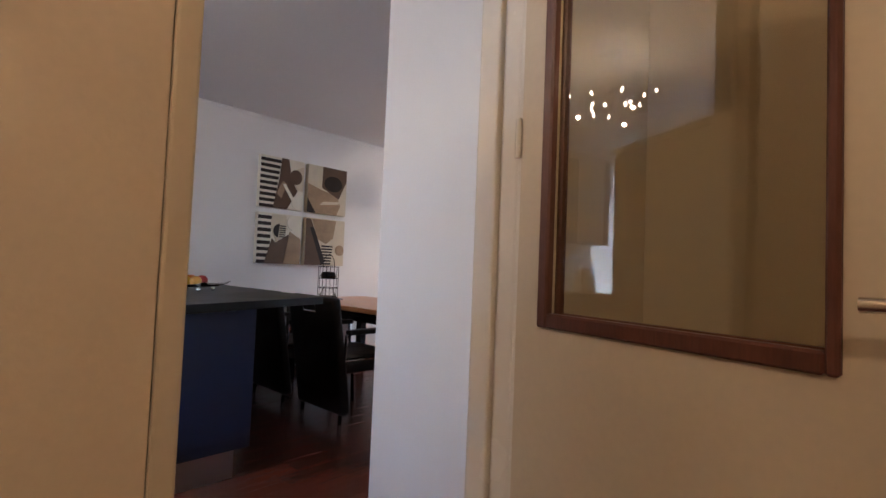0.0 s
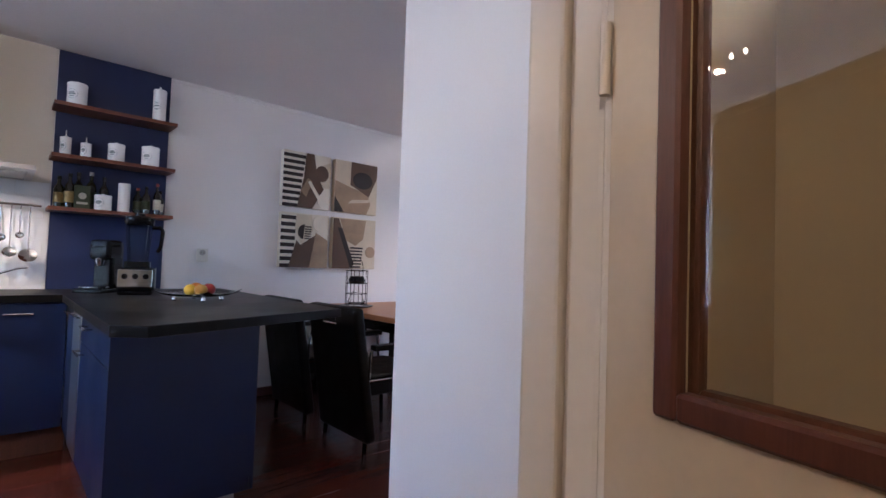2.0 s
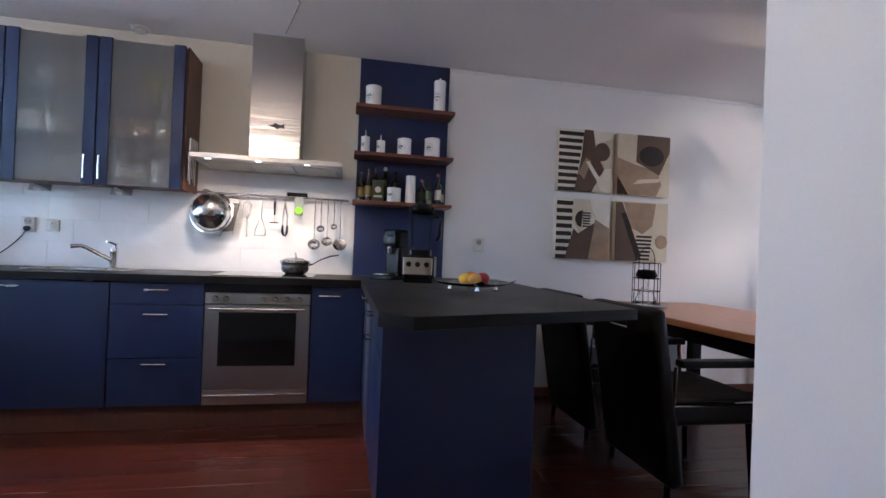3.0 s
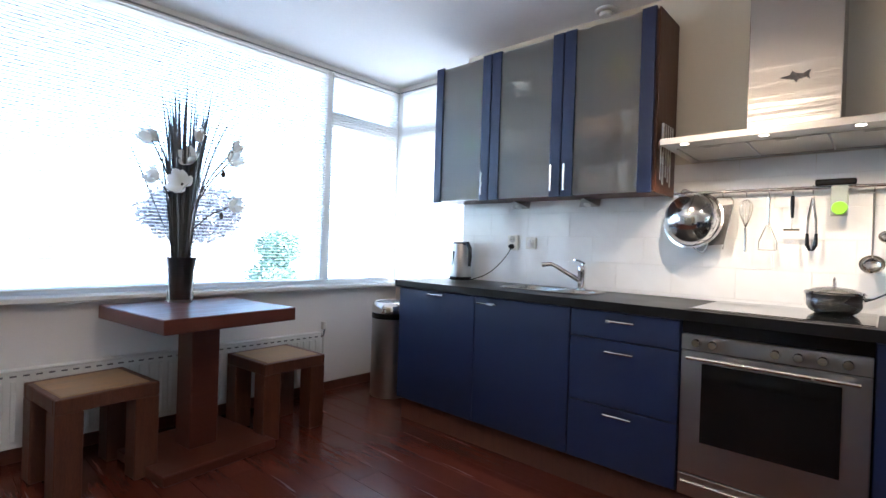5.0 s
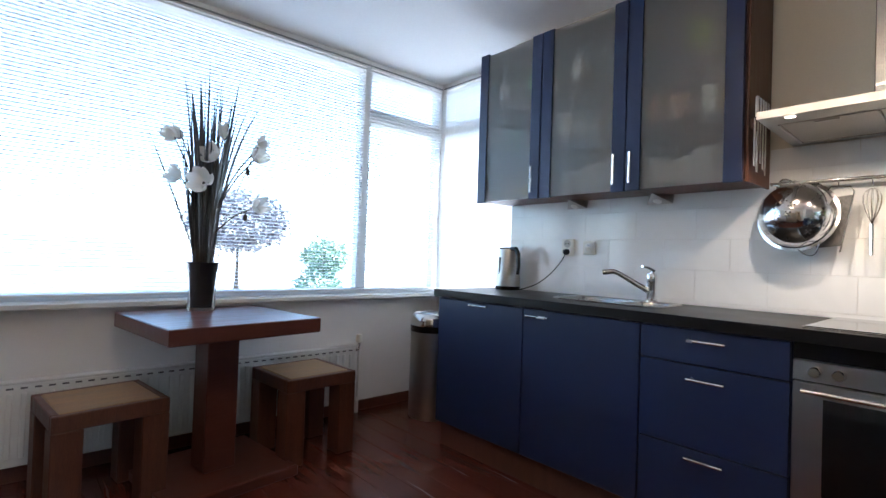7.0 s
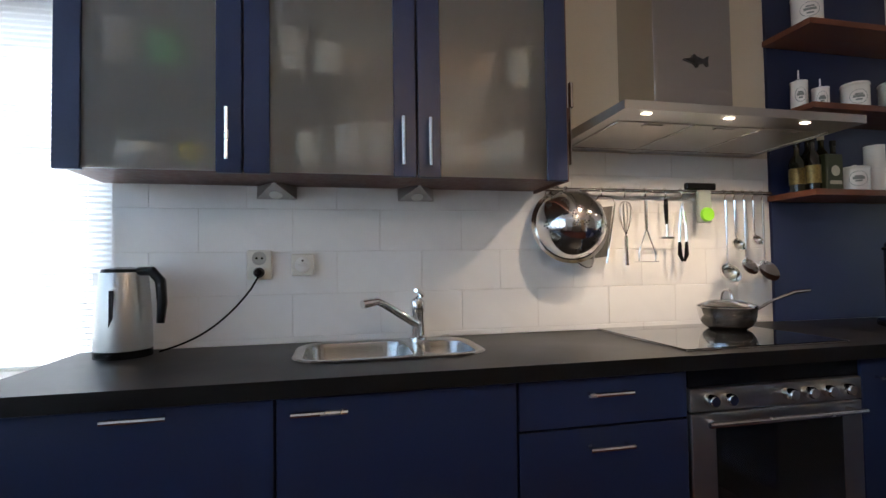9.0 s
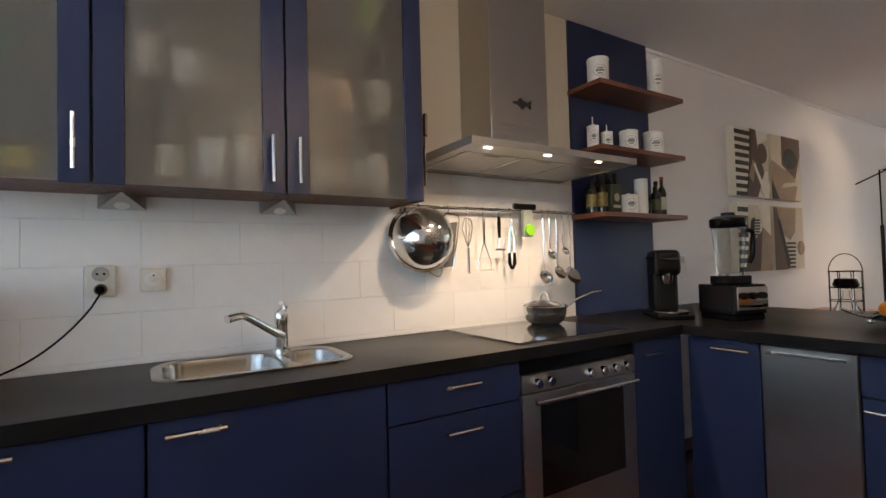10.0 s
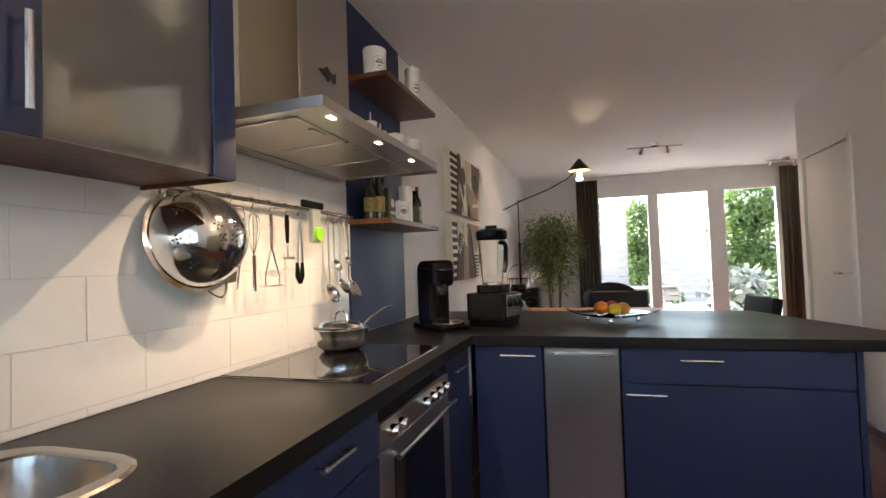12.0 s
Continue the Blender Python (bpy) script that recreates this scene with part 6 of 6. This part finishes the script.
# ---- armchair by the garden door ----
ac = thing("armchair", "black round-backed armchair by the garden window", "armchair", (-2.95, 6.05, 0))
part("seat", box_bm(-0.32, 0.32, -0.32, 0.32, 0.20, 0.44, 0.06, 3), BLACK_LEATHER, ac, "", True)
bm = bmesh.new()
rows = []
for k in range(13):
    a = radians(-20 + 220 * k / 12)
    hgt = 0.62 + 0.28 * math.sin(math.pi * k / 12)
    rows.append([bm.verts.new((r * math.cos(a), r * math.sin(a) * 0.95, z)) for r, z in ((0.32, 0.2), (0.34, hgt - 0.04), (0.37, hgt), (0.40, hgt - 0.04), (0.41, 0.2))])
for a, b in zip(rows, rows[1:]):
    for k in range(4):
        bm.faces.new((a[k], a[k + 1], b[k + 1], b[k]))
bmesh.ops.recalc_face_normals(bm, faces=bm.faces[:])
part("backrest", bm, BLACK_LEATHER, ac, "", True)
for s in (-1, 1):
    for r in (-1, 1):
        part("leg", tube_bm([(s * 0.25, r * 0.25, 0.2), (s * 0.27, r * 0.27, 0)], 0.015, 8), BLACK_PL, ac)

# ---- bamboo plant ----
bp = thing("bamboo_plant", "bushy green indoor bamboo in a white pot", "plant", (-3.72, 6.25, 0))
part("pot", lathe_bm([(0, 0), (0.15, 0), (0.19, 0.32), (0.20, 0.34), (0.17, 0.34), (0.16, 0.30), (0, 0.30)], 28), CERAMIC, bp, "white pot", True)
rnd = random.Random(7)
INDOOR_LEAF = mat("bamboo_leaf", (0.19, 0.23, 0.085), 0.45, vary=0.5, scale=6, fine=40)
crown = bmesh.new()
for k in range(9):
    a = rnd.uniform(0, 6.28)
    top = (0.22 * math.cos(a), 0.22 * math.sin(a), rnd.uniform(1.4, 1.95))
    part("cane", tube_bm([(0.06 * math.cos(a), 0.06 * math.sin(a), 0.3), (0.10 * math.cos(a), 0.10 * math.sin(a), 1.0), top], 0.008, 6, None, [0.009, 0.008, 0.004]), mat("bamboo_cane", (0.12, 0.11, 0.04), 0.5, vary=0.3) if k == 0 else bpy.data.materials["bamboo_cane"], bp, "", True)
for k in range(3200):
    z = rnd.triangular(0.75, 1.98, 1.55)
    rad = rnd.uniform(0.05, 0.46) * (1.0 - 0.5 * abs(z - 1.45))
    a = rnd.uniform(0, 6.28)
    c = Vector((rad * math.cos(a), rad * math.sin(a), z))
    d = Vector((math.cos(a + rnd.uniform(-0.8, 0.8)), math.sin(a + rnd.uniform(-0.8, 0.8)), rnd.uniform(-0.9, 0.25))).normalized()
    s = d.cross(Vector((0, 0, 1))).normalized() * rnd.uniform(0.009, 0.016)
    ln_ = rnd.uniform(0.06, 0.12)
    v = [crown.verts.new(p) for p in (c, c + d * ln_ * 0.4 + s, c + d * ln_ + Vector((0, 0, -0.02)), c + d * ln_ * 0.4 - s)]
    crown.faces.new(v)
part("crown", crown, INDOOR_LEAF, bp, "fine drooping leaves")

# ---- curtains ----
CURT = mat("taupe_curtain", (0.115, 0.095, 0.065), 0.9, vary=0.2, scale=4, fine=250, bump=0.2)


def curtain(x0, x1, label):
    t = thing("curtain", label, "curtain", group="garden window curtains")
    bm = bmesh.new()
    n = 48
    cols = []
    for k in range(n + 1):
        u = k / n
        off = 0.035 * math.sin(u * 2 * math.pi * 6) + 0.012 * math.sin(u * 17)
        cols.append([bm.verts.new((x0 + (x1 - x0) * u, NY - 0.12 + off * (0.7 + 0.3 * f), 0.03 + (2.47 - 0.03) * f)) for f in (0, 0.5, 1)])
    for a, b in zip(cols, cols[1:]):
        for k in range(2):
            bm.faces.new((a[k], b[k], b[k + 1], a[k + 1]))
    c = part("cloth", bm, CURT, t, "", True)
    m = c.modifiers.new("thick", "SOLIDIFY")
    m.thickness = 0.003
    part("heading", tube_bm([(x0, NY - 0.12, 2.485), (x1, NY - 0.12, 2.485)], 0.010, 8), WHITE_FRAME, t)
    return t


curtain(-3.38, -3.06, "taupe curtain drawn aside at the garden window")
curtain(-0.60, -0.28, "taupe curtain drawn aside at the garden window's end")

# ---- north facade with glazed doors ----
fa, fb = NY, NY + 0.09
structure(box("wall_north_west", WX, -3.10, NY, NY + 0.2, 0, CZ, WALL), "white wall beside the garden window", "wall")
structure(box("wall_north_east", -0.55, EX, NY, NY + 0.2, 0, CZ, WALL), "white wall beside the garden window", "wall")
structure(box("wall_north_head", -3.10, -0.55, NY, NY + 0.2, 2.30, CZ, WALL), "white lintel over the garden window", "wall")
window("window_3", [
    (-3.10, -0.55, fa, fb, 2.20, 2.30), (-3.10, -0.55, fa, fb, 0.0, 0.10), (-3.10, -3.04, fa, fb, 0.10, 2.20), (-0.62, -0.55, fa, fb, 0.10, 2.20),
    (-2.33, -2.18, fa, fb, 0.10, 2.20), (-1.50, -1.28, fa, fb, 0.10, 2.20)], [
    (-3.04, -2.33, NY + 0.04, NY + 0.046, 0.10, 2.20), (-2.18, -1.50, NY + 0.04, NY + 0.046, 0.10, 2.20), (-1.28, -0.62, NY + 0.04, NY + 0.046, 0.10, 2.20)],
    "white framed garden doors with three tall panes")

# ---- outside: ground, garden, street ----
GROUND = mat("garden_paving", (0.42, 0.40, 0.37), 0.85, vary=0.2, scale=3, fine=30, bump=0.1)
ASPH = mat("street_paving", (0.36, 0.34, 0.32), 0.9, vary=0.2, scale=2, fine=60, bump=0.2)
bm = bmesh.new()
bmesh.ops.create_grid(bm, x_segments=2, y_segments=2, size=400)
gnd = structure(part("ground", bm, ASPH), "grey brick street and ground around the house", "ground")
gnd.location = (0, 0, -0.16)
structure(box("patio", -6.5, 3.0, NY + 0.25, NY + 6.5, -0.15, -0.05, GROUND), "pale paved garden patio", "patio")
FENCE = mat("grey_weathered_board", (0.34, 0.33, 0.32), 0.8, vary=0.25, scale=4, fine=40, stretch=(1, 1, 12), bump=0.1)
fe = thing("garden_fence", "weathered grey shed wall of horizontal boards", "fence")
for k in range(14):
    box("board", -4.4, -2.5, NY + 2.5, NY + 2.53, 0.02 + k * 0.17, 0.178 + k * 0.17, FENCE, fe, 0.006)
for xx in (-4.35, -2.55):
    box("post", xx - 0.04, xx + 0.04, NY + 2.53, NY + 2.60, -0.05, 2.4, FENCE, fe)
fe2 = thing("garden_fence", "weathered grey board fence at the garden's end", "fence")
for k in range(9):
    box("board", -6.0, 2.5, NY + 6.2, NY + 6.23, 0.02 + k * 0.16, 0.17 + k * 0.16, FENCE, fe2)
for xx in (-5.9, -3.2, -0.4, 2.4):
    box("post", xx - 0.05, xx + 0.05, NY + 6.23, NY + 6.32, -0.05, 1.5, FENCE, fe2)
GARDEN_LEAF = mat("garden_leaf", (0.115, 0.165, 0.06), 0.5, vary=0.45, scale=3, fine=25)
gn_, gl_ = GARDEN_LEAF.node_tree.nodes, GARDEN_LEAF.node_tree.links
leaf_thin, leaf_mix = gn_.new("ShaderNodeBsdfTranslucent"), gn_.new("ShaderNodeMixShader")
leaf_thin.inputs[0].default_value = (0.16, 0.26, 0.06, 1)
leaf_mix.inputs[0].default_value = 0.45
gl_.new(gn_["Principled BSDF"].outputs[0], leaf_mix.inputs[1])
gl_.new(leaf_thin.outputs[0], leaf_mix.inputs[2])
gl_.new(leaf_mix.outputs[0], gn_["Material Output"].inputs[0])
SILVER_LEAF = mat("pale_grey_leaf", (0.22, 0.25, 0.22), 0.55, vary=0.3, scale=4, fine=25)


def foliage_bm(seed, blobs, count, size):
    r = random.Random(seed)
    verts, faces = [], []
    for cx, cy, cz, rx, ry, rz in blobs:
        for k in range(count):
            u = Vector((r.gauss(0, 1), r.gauss(0, 1), r.gauss(0, 1))).normalized() * (r.uniform(0.55, 1.0) ** 0.5 * r.uniform(0.8, 1.1))
            c = Vector((cx + u.x * rx, cy + u.y * ry, max(0.0, cz + u.z * rz)))
            d = Vector((r.gauss(0, 1), r.gauss(0, 1), r.gauss(-0.3, 0.7))).normalized()
            s = d.cross(Vector((r.gauss(0, 1), r.gauss(0, 1), r.gauss(0, 1)))).normalized()
            L, w = size * r.uniform(0.7, 1.3), size * r.uniform(0.25, 0.4)
            i = len(verts)
            verts += [c, c + d * L * 0.5 + s * w, c + d * L, c + d * L * 0.5 - s * w]
            faces.append((i, i + 1, i + 2, i + 3))
    me = bpy.data.meshes.new("leaves")
    me.from_pydata(verts, [], faces)
    return me


def shrub(name, at, blobs, count, size, material, label, category="shrub"):
    t = thing(name, label, category, at)
    me = foliage_bm(len(label) + int(at[0] * 10), blobs, count, size)
    me.materials.append(material)
    c = new("crown", me)
    c.parent = t
    n = 4
    for k in range(n):
        b = blobs[k % len(blobs)]
        part("trunk", tube_bm([(0.1 * (k - 1.5), 0, 0), (b[0] * 0.5, b[1] * 0.5, b[2] * 0.5), (b[0], b[1], b[2])], 0.03, 6, None, [0.04, 0.025, 0.01]), STEMM, t)
    return t


shrub("garden_shrub", (-0.2, NY + 2.6, -0.05), [(0.0, 0, 0.8, 0.6, 0.5, 0.8), (0.3, 0.3, 1.7, 0.7, 0.5, 0.8), (-0.3, 0.2, 1.6, 0.5, 0.45, 0.7), (0.1, 0.2, 2.4, 0.6, 0.5, 0.6)], 3000, 0.085, GARDEN_LEAF, "tall dense green garden shrub")
shrub("garden_shrub", (-2.3, NY + 3.0, -0.05), [(0, 0, 0.9, 0.32, 0.4, 0.9), (0.05, 0.1, 1.8, 0.34, 0.4, 0.8)], 2600, 0.085, GARDEN_LEAF, "green climbing shrub beside the shed")
shrub("garden_shrub", (-1.75, NY + 2.6, -0.05), [(0, 0, 0.35, 0.3, 0.3, 0.35)], 500, 0.08, GARDEN_LEAF, "small bright green bush")
shrub("pale_plant", (-0.95, NY + 1.5, -0.05), [(0, 0, 0.45, 0.42, 0.35, 0.45), (0.25, 0, 0.8, 0.3, 0.3, 0.3)], 220, 0.18, SILVER_LEAF, "broad pale-leaved plant on the patio")
TEAK = mat("grey_teak", (0.36, 0.33, 0.30), 0.7, vary=0.25, scale=4, fine=40)
gt = thing("garden_table", "weathered wooden garden table on the patio", "table", (-2.5, NY + 2.0, -0.05))
for k in range(6):
    box("slat", -0.75, 0.75, -0.40 + k * 0.135, -0.275 + k * 0.135, 0.70, 0.73, TEAK, gt, 0.003)
for s in (-1, 1):
    part("leg", tube_bm([(s * 0.6, -0.35, 0), (s * 0.55, 0.0, 0.70)], 0.03, 6), TEAK, gt)
    part("leg", tube_bm([(s * 0.6, 0.35, 0), (s * 0.55, 0.0, 0.70)], 0.03, 6), TEAK, gt)
gc = thing("garden_chair", "folding wooden garden chair on the patio", "chair", (-1.95, NY + 1.35, -0.05))
for k in range(5):
    box("seat_slat", -0.22, 0.22, -0.2 + 0.085 * k, -0.13 + 0.085 * k, 0.42, 0.44, TEAK, gc)
for k in range(5):
    box("back_slat", -0.22, 0.22, 0.22 + 0.015 * k, 0.24 + 0.015 * k, 0.5 + 0.09 * k, 0.57 + 0.09 * k, TEAK, gc)
for s in (-1, 1):
    part("leg", tube_bm([(s * 0.24, -0.25, 0), (s * 0.24, 0.24, 0.5), (s * 0.24, 0.32, 0.95)], 0.02, 6), TEAK, gc)
    part("leg", tube_bm([(s * 0.24, 0.28, 0), (s * 0.24, -0.2, 0.45)], 0.02, 6), TEAK, gc)

# street side: hedge, bush, parked car, house opposite
STREET_LEAF = mat("dull_street_leaf", (0.16, 0.15, 0.16), 0.6, vary=0.25, scale=4, fine=25)
PALE_LEAF = mat("pale_green_leaf", (0.20, 0.30, 0.20), 0.6, vary=0.25, scale=4, fine=25)
shrub("street_bush", (-4.05, -6.2, -0.16), [(0, 0, 1.66, 0.66, 0.5, 0.40)], 3600, 0.07, STREET_LEAF, "dull round-clipped bush on bare stems across the street")
shrub("street_bush", (-5.45, -6.4, -0.16), [(0, 0, 1.22, 0.36, 0.3, 0.28), (0.1, 0, 0.7, 0.4, 0.3, 0.4)], 1400, 0.07, PALE_LEAF, "pale green bush beside the parked car")
CARP = mat("silver_car_paint", (0.45, 0.47, 0.48), 0.3, 0.4, vary=0.03, bump=0, coat=0.6)
car = thing("parked_car", "pale silver hatchback parked across the street", "car", (-2.4, -7.8, -0.16))
side = [(-2.0, 0.35), (-2.0, 0.75), (-1.75, 0.90), (-1.0, 0.98), (-0.5, 1.38), (0.9, 1.42), (1.6, 1.0), (1.95, 0.9), (2.0, 0.4), (1.6, 0.3), (-1.7, 0.3)]
bm = prism_bm(side, -0.8, 0.8, 0.04)
part("body", bm, CARP, car, "", False).matrix_basis = Matrix(((1, 0, 0, 0), (0, 0, 1, 0), (0, 1, 0, 0), (0, 0, 0, 1)))
part("side_window", prism_bm([(-0.75, 1.0), (-0.42, 1.33), (0.82, 1.36), (1.3, 1.02)], 0.801, 0.806), GREY_PL, car).matrix_basis = Matrix(((1, 0, 0, 0), (0, 0, 1, 0), (0, 1, 0, 0), (0, 0, 0, 1)))
for xx in (-1.25, 1.25):
    w = part("wheel", lathe_bm([(0.0, 0.02), (0.2, 0.02), (0.2, 0.0), (0.31, 0.0), (0.33, 0.04), (0.33, 0.18), (0, 0.18)], 28), BLACK_PL, car, "", True)
    w.matrix_basis = pose(xx, 0.83, 0.33, 90, 0, 0)
    part("rim", lathe_bm([(0.2, -0.005), (0.12, -0.012), (0, -0.01)], 20), STEEL, w, "silver wheel rim", True)
# ---- tiles, one by one ----
wt = structure(thing("wall_tiles", "white glazed wall tiles", "wall tiles"), "white glazed tiles laid in half bond over the worktop", "wall tiles")
meshes = {}


def tile(y0, y1, z0, z1):
    key = (round(y1 - y0, 3), round(z1 - z0, 3))
    if key not in meshes:
        b = box_bm(0, 0.0022, -key[0] / 2, key[0] / 2, -key[1] / 2, key[1] / 2, 0.0008)
        me = bpy.data.meshes.new("tile")
        b.to_mesh(me)
        b.free()
        me.materials.append(TILE)
        meshes[key] = me
    o = new("tile", meshes[key])
    o.parent = wt
    o.location = (WX + 0.0042, (y0 + y1) / 2, (z0 + z1) / 2)
    o.rotation_euler = (0, radians(rnd.uniform(-0.18, 0.18)), radians(rnd.uniform(-0.12, 0.12)))


gap = 0.0012
for r, z0 in enumerate((0.921, 0.941, 1.088, 1.235, 1.382, 1.529)):
    z1 = (0.941, 1.088, 1.235, 1.382, 1.529, 1.622)[r]
    y = -1.78 + (0.0 if r % 2 else 0.15) - 0.15
    while y < 0.948:
        a, b = max(y, WEND + 0.006), min(y + 0.30, 0.946)
        if b - a > 0.01:
            tile(a + gap, b - gap, z0 + gap, z1 - gap)
        y += 0.30

# ---- floor boards ----
rnd = random.Random(3)
bmesh_cache = {}
W_B = 0.142
x = BAYX
while x < EX:
    y = SY - 0.02 - rnd.uniform(0, 1.6)
    w = W_B if x + W_B < EX else EX - x
    while y < NY:
        ln_ = rnd.choice((1.4, 1.8, 2.2))
        a, b = max(y, SY - 0.02), min(y + ln_, NY)
        if b - a > 0.05:
            key = (round(w, 3), round(b - a, 2))
            if key not in bmesh_cache:
                q = box_bm(-w / 2 + 0.0007, w / 2 - 0.0007, -(b - a) / 2 + 0.0007, (b - a) / 2 - 0.0007, -0.012, 0, 0.001)
                me = bpy.data.meshes.new("board")
                q.to_mesh(me)
                q.free()
                me.materials.append(FLOOR_WOOD)
                bmesh_cache[key] = me
            o = new("board", bmesh_cache[key])
            o.parent = floor
            o.location = (x + w / 2, (a + b) / 2, rnd.uniform(-0.0005, 0.0))
        y += ln_
    x += w
